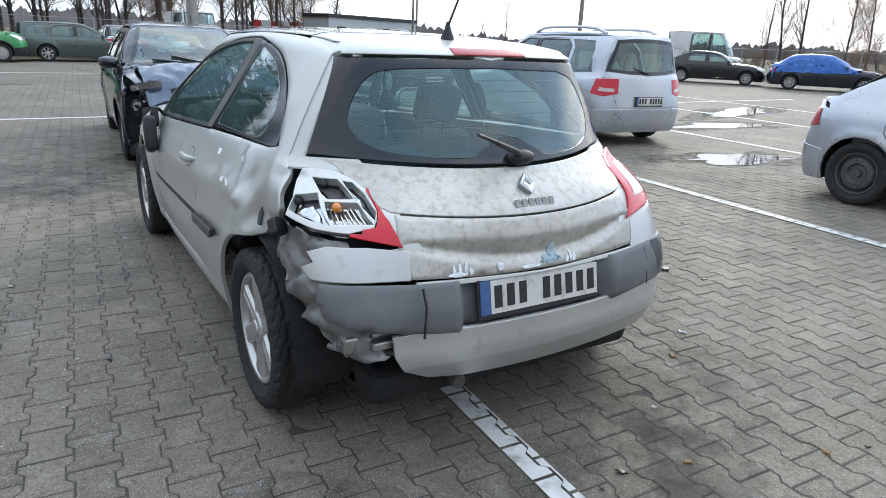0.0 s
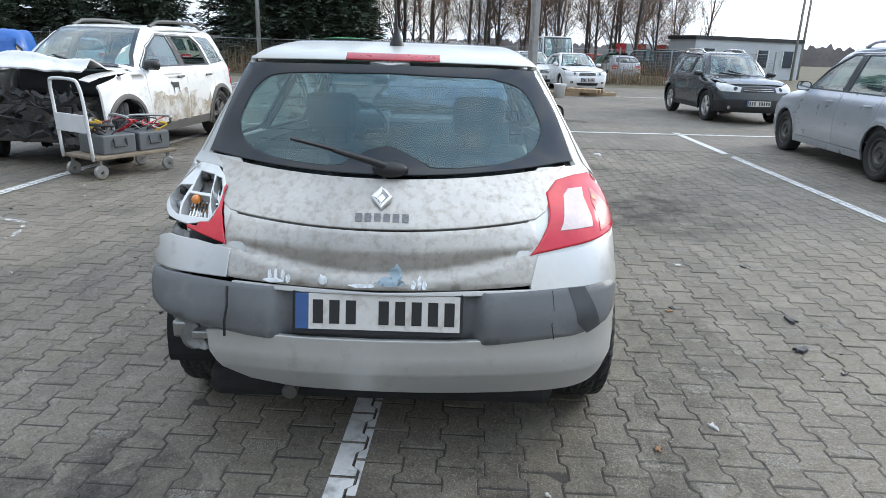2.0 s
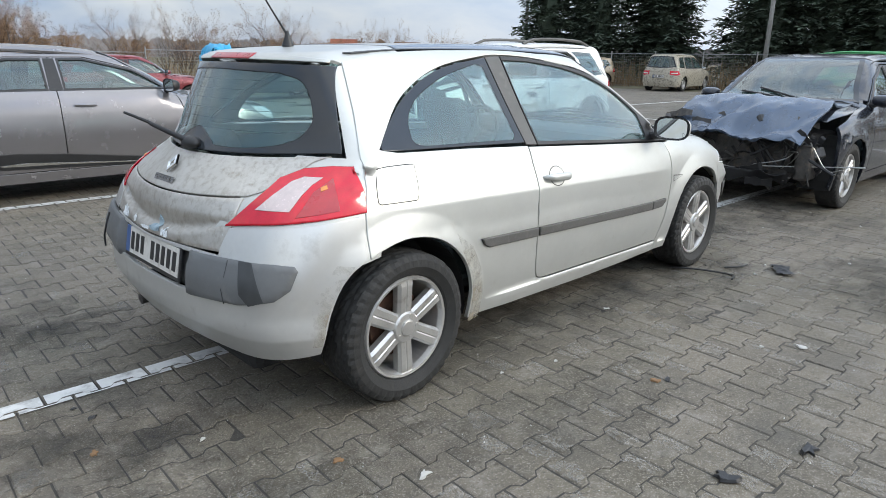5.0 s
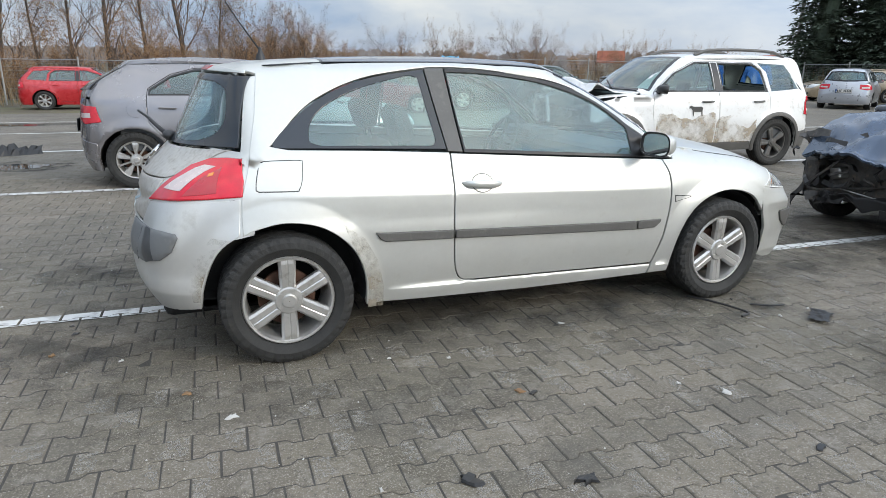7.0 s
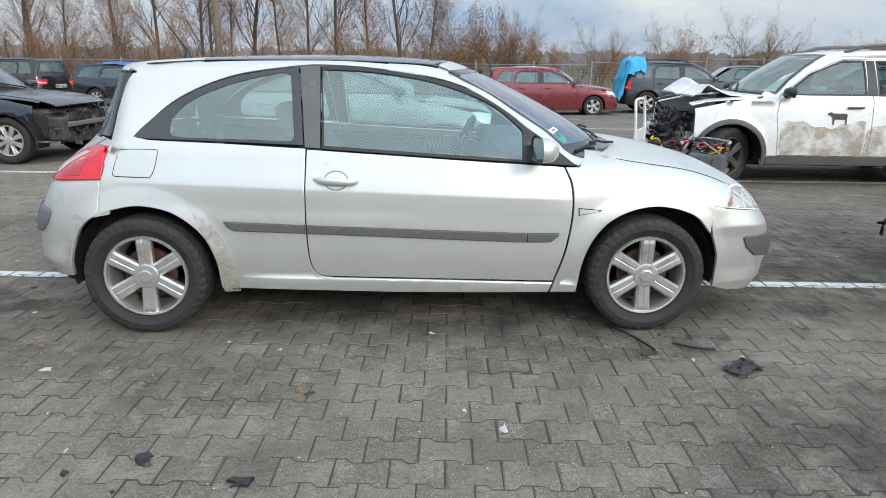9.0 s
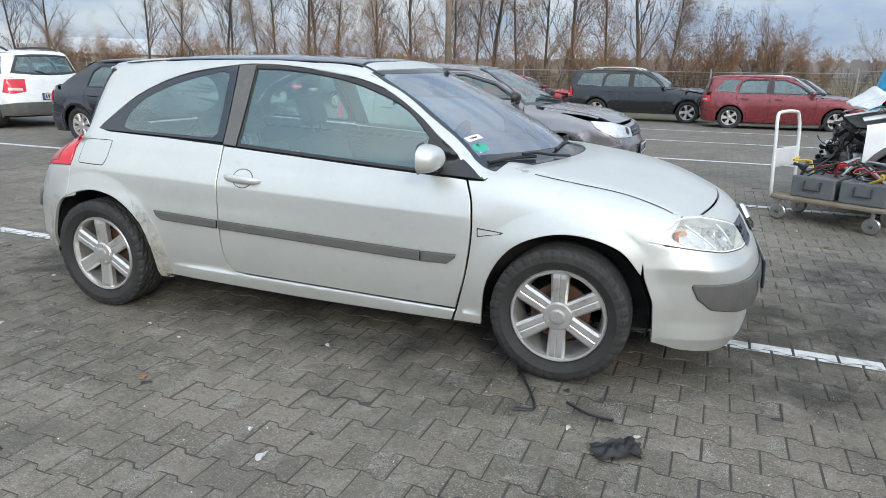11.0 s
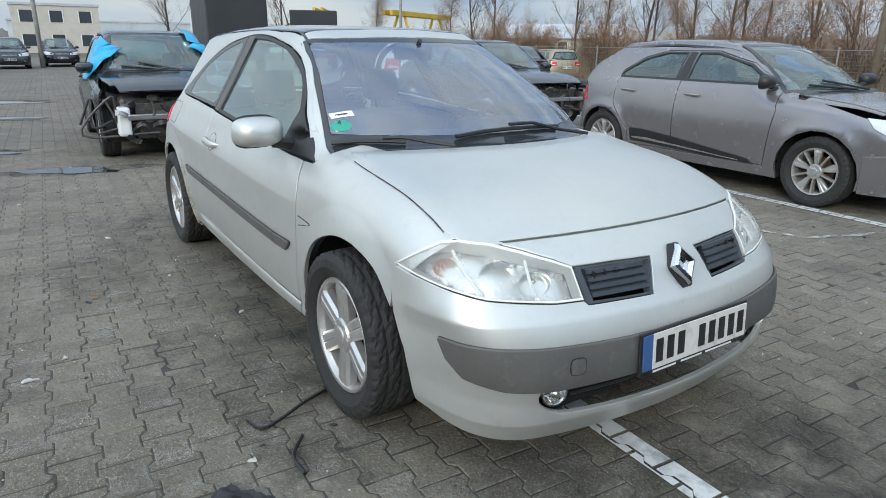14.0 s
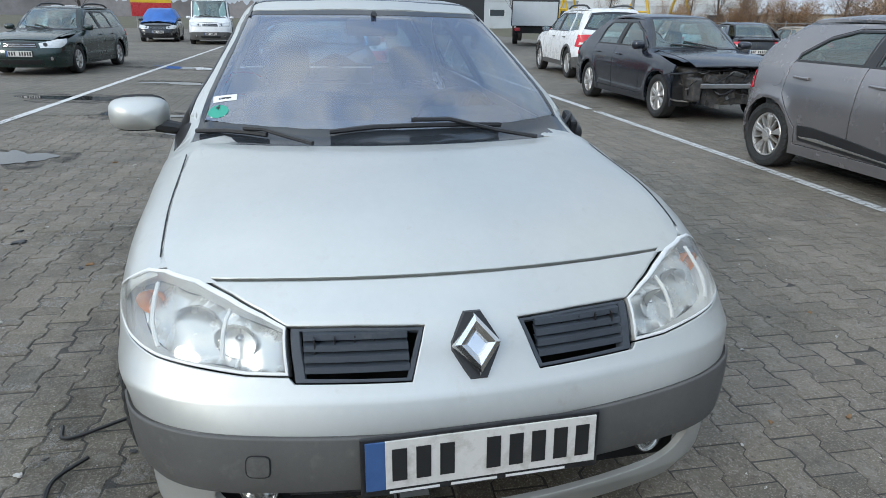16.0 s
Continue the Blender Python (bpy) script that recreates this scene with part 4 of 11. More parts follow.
# roof: silver ends, dark glass between, black side strips
panel("roof", SILVER_SHELL, "top", [(-0.275, 0.0)] + [(-0.262 + 0.5 * y * y, y) for y in (-0.25, -0.42, -0.485)] + [(-0.05, -0.53), (0.2, -0.545), (0.27, -0.53)] + [(0.24, 0.0)] + [(0.27, 0.53), (0.2, 0.545), (-0.05, 0.53)] + [(-0.262 + 0.5 * y * y, y) for y in (0.485, 0.42, 0.25)], SILVER, silver_car, "silver rear roof skin", res=0.05, off=-0.002)
panel("roof_glass", SILVER_SHELL, "top", [(0.245, 0.0), (0.275, -0.468), (0.9, -0.468), (1.50, -0.478), (1.57, -0.25), (1.58, 0), (1.57, 0.25), (1.50, 0.478), (0.9, 0.468), (0.275, 0.468)], ROOF_GLASS, silver_car, "dark glass roof panel", res=0.06, off=0.0)
panel("roof_header", SILVER_SHELL, "top", [(1.505, -0.52), (1.575, -0.25), (1.585, 0), (1.575, 0.25), (1.505, 0.52), (1.555, 0.53)] + [(1.715 - 0.55 * y * y, y) for y in (0.5, 0.4, 0.25, 0, -0.25, -0.4, -0.5)] + [(1.555, -0.53)], SILVER, silver_car, "silver strip over the windscreen", res=0.05, off=-0.001)
for sg in (-1, 1):
    panel("roof_strip", SILVER_SHELL, "top", [(-0.02, sg * 0.482), (0.3, sg * 0.467), (0.9, sg * 0.467), (1.5, sg * 0.478), (1.64, sg * 0.498), (1.62, sg * 0.510), (1.45, sg * 0.489), (0.9, sg * 0.477), (0.3, sg * 0.478), (0.02, sg * 0.492)], FRIT, silver_car, "dark roof edge strip", res=0.05, off=0.001, depth=0.006, lip=0.001)

# windscreen pillars and the corners beside the rear window
for sg in (-1, 1):
    inner = [(1.25, 0.486), (1.40, 0.490), (1.50, 0.500), (1.60, 0.520), (1.70, 0.548), (1.80, 0.573), (2.05, 0.648), (2.22, 0.698), (2.33, 0.712)]
    outer = [(2.32, 0.750), (2.22, 0.752), (2.12, 0.724), (2.0, 0.685), (1.91, 0.642), (1.77, 0.590), (1.62, 0.553), (1.50, 0.545), (1.40, 0.538), (1.25, 0.525)]
    panel("screen_pillar", SILVER_SHELL, "top", [(x, sg * y) for x, y in inner + outer], SILVER, silver_car, res=0.03, gap=0, off=-0.0015, depth=0.02)
    cp = [(-0.16, 0.676, 0.985), (-0.14, 0.616, 1.15), (-0.112, 0.545, 1.318), (-0.03, 0.545, 1.335), (-0.04, 0.66, 1.15), (-0.05, 0.755, 0.985)]
    panel("rear_pillar", SILVER_SHELL, "tail", SILVER_SHELL.flat("tail", [(x, sg * y, z) for x, y, z in cp]), SILVER, silver_car, res=0.03, gap=0, off=-0.007, depth=0.02)

# windscreen and rear window
def ws_edge(y):
    return 1.72 - 0.55 * y * y


WS = [(ws_edge(y), y) for y in np.linspace(-0.53, 0.53, 15)] + [(1.80, 0.575), (2.05, 0.650), (2.22, 0.700)] + [(2.60 - 0.66 * y * y, y) for y in np.linspace(0.70, -0.70, 15)] + [(2.22, -0.700), (2.05, -0.650), (1.80, -0.575)]
WS_IN = [(ws_edge(y) + 0.055, y * 0.95) for y in np.linspace(-0.53, 0.53, 13)] + [(1.86, 0.560), (2.05, 0.622), (2.2, 0.664)] + [(2.47 - 0.66 * y * y, y) for y in np.linspace(0.664, -0.664, 13)] + [(2.2, -0.664), (2.05, -0.622), (1.86, -0.560)]
wsb = panel("windscreen", SILVER_SHELL, "top", WS, FRIT, silver_car, "windscreen with a black border", holes=[WS_IN], res=0.05, gap=0.002, off=-0.002, depth=0.006)
panel("pane", SILVER_SHELL, "top", WS_IN, GLASS_FRONT, wsb, res=0.05, gap=0, lip=0, depth=0.001, off=-0.004)
RG = [(y, 1.332 - 0.03 * y * y) for y in np.linspace(-0.535, 0.535, 11)] + [(0.612, 1.15), (0.672, 1.005)] + [(y, 0.985 + 0.05 * y * y) for y in np.linspace(0.62, -0.62, 13)] + [(-0.672, 1.005), (-0.612, 1.15)]
RG_IN = spline([(0, 1.300), (0.35, 1.290), (0.46, 1.255), (0.525, 1.16), (0.535, 1.10), (0.49, 1.045), (0.36, 1.015), (0.17, 1.01), (0.12, 1.03), (0.0, 1.075), (-0.12, 1.03), (-0.17, 1.01), (-0.36, 1.015), (-0.49, 1.045), (-0.535, 1.10), (-0.525, 1.16), (-0.46, 1.255), (-0.35, 1.290)], 4)
rgb = panel("rear_window", SILVER_SHELL, "rear", RG, FRIT, silver_car, "rear window with a wide black border", holes=[RG_IN], res=0.04, off=0.0, depth=0.01)
panel("pane", SILVER_SHELL, "rear", RG_IN, GLASS_REAR, rgb, res=0.04, gap=0, lip=0, depth=0.001, off=-0.002)
for k in range(6):
    z = 1.07 + 0.038 * k
    bm = bmesh.new()
    q = np.array([(y, z) for y in np.linspace(-0.46, 0.46, 17)])
    p, _ = SILVER_SHELL.drop("rear", q)
    bm_tube(bm, [tuple(v + np.array((0.006, 0, 0))) for v in p], 0.0012, 4)
    part("heater_wire", bm, INK, rgb)
panel("spoiler_lip", SILVER_SHELL, "rear", [(y, 1.338 - 0.03 * y * y) for y in np.linspace(-0.52, 0.52, 11)] + [(y, 1.372 - 0.10 * y * y) for y in np.linspace(0.51, -0.51, 11)], SILVER, silver_car, "silver lip over the rear window", res=0.04, off=0.004, depth=0.02)
panel("brake_light", SILVER_SHELL, "rear", [(y, 1.340) for y in np.linspace(-0.17, 0.15, 7)] + [(y, 1.362) for y in np.linspace(0.15, -0.17, 7)], RED_DULL, silver_car, "long dull red high brake light", res=0.03, off=0.007, depth=0.02, gap=0)

# tailgate: upper bulge and lower shield
LID_U = [(y, 0.978 + 0.05 * y * y) for y in np.linspace(-0.645, 0.645, 15)] + [(0.600, 0.975), (0.545, 0.88)] + [(y, 0.838 + 0.09 * y * y) for y in np.linspace(0.505, -0.505, 13)] + [(-0.545, 0.88), (-0.600, 0.975)]
panel("tailgate", SILVER_SHELL, "rear", LID_U, SILVER_DIRTY, silver_car, "grimy silver tailgate", res=0.04)
LID_L = [(y, 0.8365 + 0.09 * y * y) for y in np.linspace(-0.500, 0.500, 13)] + [(0.515, 0.770), (0.490, 0.668)] + [(y, 0.655 + 0.05 * y * y) for y in np.linspace(0.47, -0.47, 11)] + [(-0.490, 0.668), (-0.515, 0.770)]


def dish(v):
    """The lower tailgate's hollow, a bow-shaped step."""
    v = v.copy()
    y, z = v[:, 1], v[:, 2]
    hi = 0.768 + 0.06 * y * y
    lo = 0.683 + 0.32 * y * y
    t = np.clip((hi - z) / 0.011, 0, 1) * np.clip((z - lo) / 0.018, 0, 1)
    s = t * t * (3 - 2 * t)
    v[:, 0] = v[:, 0] + 0.034 * s * np.clip((hi - z) / np.maximum(hi - lo, 0.02), 0.25, 1.0)
    return v


panel("tailgate_lower", SILVER_SHELL, "rear", LID_L, SILVER_DIRTY, silver_car, "grimy lower tailgate with a bow-shaped hollow", res=0.016, bend=dish)

# rear bumper
def tail(pts):
    return SILVER_SHELL.flat("tail", pts)


def mirror_y(pts):
    return [(x, -y, z) for x, y, z in pts]


EAR = [(-0.597, -0.492, 0.755), (-0.52, -0.60, 0.770), (-0.40, -0.72, 0.785), (-0.25, -0.80, 0.795), (-0.183, -0.818, 0.800), (-0.1905, -0.83, 0.636)]
BUMP_R = [(-0.226, -0.83, 0.617), (-0.250, -0.83, 0.603), (-0.272, -0.83, 0.585), (-0.297, -0.83, 0.559), (-0.318, -0.83, 0.529), (-0.338, -0.83, 0.490), (-0.353, -0.825, 0.450), (-0.365, -0.82, 0.400), (-0.372, -0.81, 0.350), (-0.378, -0.79, 0.298), (-0.45, -0.70, 0.285), (-0.56, -0.55, 0.275), (-0.63, -0.30, 0.28), (-0.65, 0, 0.285)]
LOW_EDGE = [(-0.65, 0.3, 0.29), (-0.60, 0.42, 0.315), (-0.58, 0.49, 0.36), (-0.57, 0.515, 0.42), (-0.575, 0.53, 0.495)]
STRIP_TOP = [(-0.635, -0.26, 0.659), (-0.61, -0.47, 0.670), (-0.606, -0.487, 0.664)]
bump_right = tail([(-0.660, 0, 0.652)] + STRIP_TOP[:1] + [(-0.606, -0.486, 0.660)] + EAR + BUMP_R + LOW_EDGE + [(-0.64, 0.50, 0.50), (-0.63, 0.49, 0.662), (-0.645, 0.26, 0.659)])
hollow = tail([(-0.65, -0.36, 0.50), (-0.65, 0.36, 0.50), (-0.65, 0.37, 0.64), (-0.65, -0.37, 0.64)])
panel("rear_bumper", SILVER_SHELL, "tail", bump_right, SILVER_BUMPER, silver_car, "silver rear bumper torn away at one corner", holes=[hollow], res=0.04, lines=TAIL_LINES)
ear_l = tail([(-0.606, 0.492, 0.664), (-0.597, 0.497, 0.755), (-0.52, 0.60, 0.770), (-0.44, 0.69, 0.772), (-0.395, 0.735, 0.75), (-0.42, 0.72, 0.722), (-0.385, 0.74, 0.70), (-0.425, 0.72, 0.668)])
panel("bumper_ear", SILVER_SHELL, "tail", ear_l, SILVER_BUMPER, silver_car, "torn silver bumper corner under the broken lamp", res=0.03, off=0.004)
st = [(-0.65, 0.0, 0.650), (-0.62, -0.40, 0.652), (-0.56, -0.60, 0.660), (-0.50, -0.71, 0.662), (-0.455, -0.765, 0.655), (-0.447, -0.775, 0.635), (-0.47, -0.76, 0.57), (-0.51, -0.72, 0.53), (-0.57, -0.60, 0.505), (-0.64, -0.36, 0.485), (-0.66, 0, 0.482)]
stl = [(-0.66, 0.3, 0.484), (-0.64, 0.42, 0.492), (-0.60, 0.55, 0.512), (-0.54, 0.66, 0.535), (-0.49, 0.72, 0.565), (-0.465, 0.735, 0.62), (-0.465, 0.735, 0.668), (-0.54, 0.64, 0.668), (-0.61, 0.48, 0.656)]


def recess(v):
    """The plate's hollow in the strip."""
    v = v.copy()
    t = np.clip((0.345 - np.abs(v[:, 1])) / 0.05, 0, 1)
    v[:, 0] += 0.052 * t * t * (3 - 2 * t)
    left = np.clip((v[:, 1] - 0.5) / 0.2, 0, 1)
    v[:, 0] -= 0.012 * left
    return v


panel("bumper_strip", SILVER_SHELL, "tail", tail(st + stl), STRIP_REAR, silver_car, "wide faded grey bumper strip", res=0.022, off=0.012, depth=0.03, lip=0.006, bend=recess)
for y in (-0.565, 0.47):
    bm = bmesh.new()
    q = np.array(tail([(-0.60, y, 0.655), (-0.62, y - 0.004, 0.60), (-0.63, y + 0.004, 0.55), (-0.62, y, 0.50)]))
    p, _ = SILVER_SHELL.drop("tail", q)
    bm_tube(bm, [tuple(v + np.array((-0.012 - (0.03 if y > 0.4 else 0), 0, 0))) for v in p], 0.0045 if y > 0 else 0.002, 5)
    part("strip_crack", bm, BLACK, silver_car, "dark crack across the strip")
STAIN = surf("wet dark stain", (0.055, 0.058, 0.06), 0.35, 0.0, 0.15, 14.0)
panel("strip_stain", SILVER_SHELL, "tail", tail([(-0.55, -0.585, 0.657), (-0.53, -0.635, 0.657), (-0.50, -0.66, 0.53), (-0.53, -0.62, 0.512), (-0.545, -0.59, 0.55)]), STAIN, silver_car, "dark stain on the strip", res=0.03, off=0.0135, depth=0.002, gap=0, lip=0)

# primer splashes under the tailgate's edge
SPLASH = surf("pale splash", (0.72, 0.75, 0.76), 0.5, 0.0, 0.1, 30.0)
SPLASH_B = surf("blue-grey splash", (0.30, 0.39, 0.44), 0.5, 0.0, 0.12, 30.0)
rs = random.Random(5)


def splash(cy, cz, w, h, mat):
    lp = []
    for a in np.linspace(0, 2 * math.pi, 16, endpoint=False):
        k = 0.75 + 0.35 * rs.random()
        lp.append((cy + w * k * math.cos(a), cz + h * k * math.sin(a)))
    panel("paint_splash", SILVER_SHELL, "rear", lp, mat, silver_car, res=0.012, off=0.0035, depth=0.003, gap=0, lip=0, bend=dish)


for cy, cz, w, h, mt in ((0.345, 0.683, 0.006, 0.020, SPLASH), (0.325, 0.688, 0.006, 0.026, SPLASH), (0.303, 0.686, 0.006, 0.022, SPLASH), (0.285, 0.680, 0.008, 0.014, SPLASH), (0.335, 0.672, 0.035, 0.008, SPLASH), (0.175, 0.682, 0.016, 0.016, SPLASH), (-0.055, 0.705, 0.020, 0.028, SPLASH_B), (-0.04, 0.682, 0.05, 0.012, SPLASH_B), (-0.11, 0.676, 0.008, 0.016, SPLASH), (-0.13, 0.680, 0.007, 0.020, SPLASH), (-0.145, 0.675, 0.008, 0.014, SPLASH), (0.05, 0.670, 0.04, 0.007, SPLASH)):
    splash(cy, cz, w, h, mt)

# tail lamps
LAMP = [(-0.286, -0.590, 0.958), (-0.217, -0.669, 0.968), (-0.160, -0.728, 0.968), (-0.160, -0.792, 0.878), (-0.172, -0.818, 0.806), (-0.30, -0.79, 0.800), (-0.39, -0.745, 0.794), (-0.50, -0.60, 0.776), (-0.572, -0.480, 0.757), (-0.462, -0.548, 0.866), (-0.367, -0.548, 0.926)]
panel("lamp_surround", SILVER_SHELL, "tail", tail([(-0.135, -0.745, 0.992), (-0.30, -0.56, 0.998), (-0.42, -0.49, 0.93), (-0.60, -0.44, 0.75), (-0.50, -0.60, 0.760), (-0.30, -0.79, 0.788), (-0.172, -0.80, 0.80), (-0.150, -0.78, 0.88)]), SILVER, silver_car, res=0.03, gap=0, off=-0.006, depth=0.01, lip=0)
lamp = panel("tail_light", SILVER_SHELL, "tail", tail(LAMP), RED_LENS, silver_car, "red tail light with a clear wedge", res=0.03, off=0.006, depth=0.03, lip=0.006)
WEDGE = np.array([(-0.505, -0.561, 0.813), (-0.437, -0.590, 0.869), (-0.347, -0.600, 0.919), (-0.297, -0.625, 0.937), (-0.244, -0.689, 0.936), (-0.306, -0.688, 0.907), (-0.367, -0.700, 0.871), (-0.433, -0.708, 0.816), (-0.483, -0.627, 0.814)])
WEDGE = WEDGE.mean(0) + (WEDGE - WEDGE.mean(0)) * 0.84
panel("clear_wedge", SILVER_SHELL, "tail", tail([tuple(q) for q in WEDGE]), CLEAR_LENS, lamp, "frosted pinkish clear wedge of the lens", res=0.02, off=0.0075, depth=0.004, gap=0, lip=0.001)
panel("dark_wedge", SILVER_SHELL, "tail", tail([(-0.240, -0.705, 0.925), (-0.278, -0.790, 0.826), (-0.423, -0.731, 0.808), (-0.330, -0.710, 0.884)]), RED_DULL, lamp, "ribbed darker red wedge", res=0.02, off=0.0072, depth=0.004, gap=0, lip=0.001)
panel("bulb_glow", SILVER_SHELL, "tail", tail([(-0.275, -0.715, 0.905), (-0.29, -0.745, 0.893), (-0.315, -0.735, 0.885), (-0.30, -0.712, 0.898)]), AMBER, lamp, "amber bulb behind the lens", res=0.02, off=0.0085, depth=0.003, gap=0, lip=0.001)
# the broken one: bare reflector bowl in a white lattice, a strip of red left
L_OUT = [(-0.198, 0.691, 0.966), (-0.229, 0.647, 0.967), (-0.262, 0.606, 0.965), (-0.324, 0.566, 0.942), (-0.376, 0.545, 0.918), (-0.455, 0.540, 0.870), (-0.487, 0.560, 0.838), (-0.497, 0.570, 0.822), (-0.487, 0.607, 0.814), (-0.478, 0.650, 0.806), (-0.407, 0.736, 0.814), (-0.294, 0.788, 0.837), (-0.276, 0.757, 0.883), (-0.217, 0.721, 0.932)]
CELLS = [[(-0.299, 0.775, 0.854), (-0.276, 0.745, 0.891), (-0.316, 0.691, 0.901), (-0.428, 0.700, 0.829), (-0.375, 0.742, 0.838)],
         [(-0.248, 0.668, 0.940), (-0.300, 0.612, 0.938), (-0.390, 0.590, 0.895), (-0.347, 0.672, 0.893)],
         [(-0.362, 0.674, 0.882), (-0.411, 0.589, 0.882), (-0.483, 0.574, 0.833), (-0.435, 0.682, 0.831)],
         [(-0.318, 0.594, 0.933), (-0.340, 0.575, 0.930), (-0.387, 0.556, 0.907), (-0.456, 0.550, 0.866), (-0.482, 0.560, 0.843), (-0.440, 0.574, 0.868)]]
panel("lamp_surround", SILVER_SHELL, "tail", tail([(-0.09, 0.77, 1.000), (-0.30, 0.555, 1.000), (-0.42, 0.49, 0.93), (-0.60, 0.44, 0.75), (-0.50, 0.60, 0.752), (-0.57, 0.50, 0.766), (-0.50, 0.522, 0.844), (-0.413, 0.537, 0.90), (-0.324, 0.566, 0.945), (-0.262, 0.602, 0.968), (-0.229, 0.645, 0.970), (-0.19, 0.70, 0.969), (-0.10, 0.775, 0.968)]), SILVER, silver_car, res=0.03, gap=0, off=-0.004, depth=0.01, lip=0)


def dimpled(v):
    return v + np.array([(0.006 * math.sin(p[2] * 90), 0.006 * math.sin(p[0] * 70 + p[2] * 50), 0) for p in v])


bowl = panel("tail_light", SILVER_SHELL, "tail", tail(L_OUT), REFLECTOR, silver_car, "smashed tail light, bare reflector in a white frame", res=0.014, off=-0.040, depth=0.01, gap=0, bend=dimpled)
panel("lamp_frame", SILVER_SHELL, "tail", tail(L_OUT), WHITE_PL, bowl, "white lattice of the broken lamp", holes=[tail([tuple(np.mean(np.array(c), 0) + (np.array(p) - np.mean(np.array(c), 0)) * 1.10) for p in c]) for c in CELLS], res=0.015, off=0.002, depth=0.035, gap=0, lip=0.002)
panel("lens_remnant", SILVER_SHELL, "tail", tail([(-0.376, 0.543, 0.919), (-0.455, 0.532, 0.874), (-0.502, 0.519, 0.839), (-0.538, 0.506, 0.796), (-0.562, 0.500, 0.763), (-0.52, 0.586, 0.782), (-0.485, 0.650, 0.796), (-0.478, 0.647, 0.807), (-0.493, 0.612, 0.806), (-0.489, 0.606, 0.818), (-0.498, 0.568, 0.822), (-0.489, 0.556, 0.838), (-0.463, 0.546, 0.864)]), RED_LENS, bowl, "remaining strip of red lens", res=0.014, off=0.006, depth=0.02, gap=0.001, lip=0.003)
# a dark plate paints one cell's recess shade, a bright one gives a glint
for cell, mt in ((CELLS[1], ENGINE), (CELLS[0], CLEAR_LENS)):
    c = np.mean(np.array(cell), 0)
    small = [tuple(c + (np.array(p) - c) * 0.75) for p in cell]
    panel("inner_shade" if mt is ENGINE else "inner_glint", SILVER_SHELL, "tail", tail(small), mt if mt is ENGINE else REFLECTOR, bowl, res=0.012, off=-0.028, depth=0.006, gap=0, lip=0.002, bend=dimpled)
for i in range(7):
    a, b = np.array(CELLS[2][0]), np.array(CELLS[2][3])
    e, f = np.array(CELLS[2][1]), np.array(CELLS[2][2])
    s = (i + 0.5) / 7
    p, _ = SILVER_SHELL.drop("tail", np.array(tail([tuple(a + (e - a) * s), tuple(b + (f - b) * s)])))
    g = SILVER_SHELL.grad(p)
    bm = bmesh.new()
    bm_tube(bm, [tuple(v) for v in p - g * 0.026], 0.003, 5)
    part("reflector_rib", bm, CHROME, bowl)
for (px, py, pz), r, mt in (((-0.385, 0.650, 0.868), 0.017, AMBER), ((-0.270, 0.735, 0.872), 0.016, INK), ((-0.272, 0.650, 0.922), 0.014, INK)):
    bm = bmesh.new()
    bmesh.ops.create_uvsphere(bm, u_segments=12, v_segments=8, radius=r, matrix=Matrix.Translation((px, py, pz)))
    part("bulb" if mt is AMBER else "bulb_socket", bm, mt, bowl, smooth=True)

# crumpled inner metal behind the torn corner
CR = tail([(-0.13, 0.80, 0.80), (-0.26, 0.78, 0.79), (-0.44, 0.66, 0.78), (-0.47, 0.65, 0.70), (-0.50, 0.64, 0.66), (-0.52, 0.60, 0.50), (-0.55, 0.55, 0.42), (-0.48, 0.60, 0.40), (-0.40, 0.70, 0.46), (-0.34, 0.76, 0.52), (-0.26, 0.79, 0.60), (-0.16, 0.80, 0.69)])


def crumple(v):
    v = v.copy()
    for i, p in enumerate(v):
        n = Vector((noise.noise(Vector(p) * 13), noise.noise(Vector(p) * 13 + Vector((7, 0, 0))), noise.noise(Vector(p) * 11 + Vector((0, 9, 0)))))
        fold = math.sin(p[2] * 48 + p[0] * 25)
        v[i] += np.array((0.020 * n.x + 0.010 * fold, -0.045 + 0.024 * n.y + 0.008 * fold, 0.014 * n.z)) + 0.014 * np.array(noise.noise_vector(Vector(p) * 34))
    return v


panel("inner_wing", SILVER_SHELL, "tail", CR, CRUMPLE, silver_car, "crumpled inner metal of the rear corner", res=0.02, off=-0.01, depth=0.006, lip=0, bend=crumple)
bm = bmesh.new()
bm_box(bm, (-0.56, 0.44, 0.43), (-0.47, 0.70, 0.49), 0.01, pose(0, 0, 0, 0, 0, 0))
bm_box(bm, (-0.60, 0.50, 0.445), (-0.52, 0.62, 0.475), 0.006)
bm_tube(bm, [(-0.50, 0.66, 0.40), (-0.46, 0.70, 0.46), (-0.40, 0.71, 0.55), (-0.38, 0.72, 0.62)], 0.012, 6)
bm_tube(bm, [(-0.58, 0.47, 0.41), (-0.50, 0.62, 0.39), (-0.42, 0.70, 0.41)], 0.010, 6)
part("bumper_bracket", bm, METAL, silver_car, "bent metal bumper bracket")
bm = bmesh.new()
bm_box(bm, (-0.02, -0.03, -0.03), (0.02, 0.03, 0.03), 0.010, pose(-0.21, 0.79, 0.775, 20, 30, 40))
part("bracket_block", bm, BLACK, silver_car, "black plastic lamp bracket")
bm = bmesh.new()
bm_box(bm, (-0.012, -0.04, -0.012), (0.012, 0.04, 0.016), 0.006, pose(-0.38, 0.71, 0.69, 10, 20, 60))
part("lamp_clip", bm, BLACK, silver_car, "black plastic lamp clip")

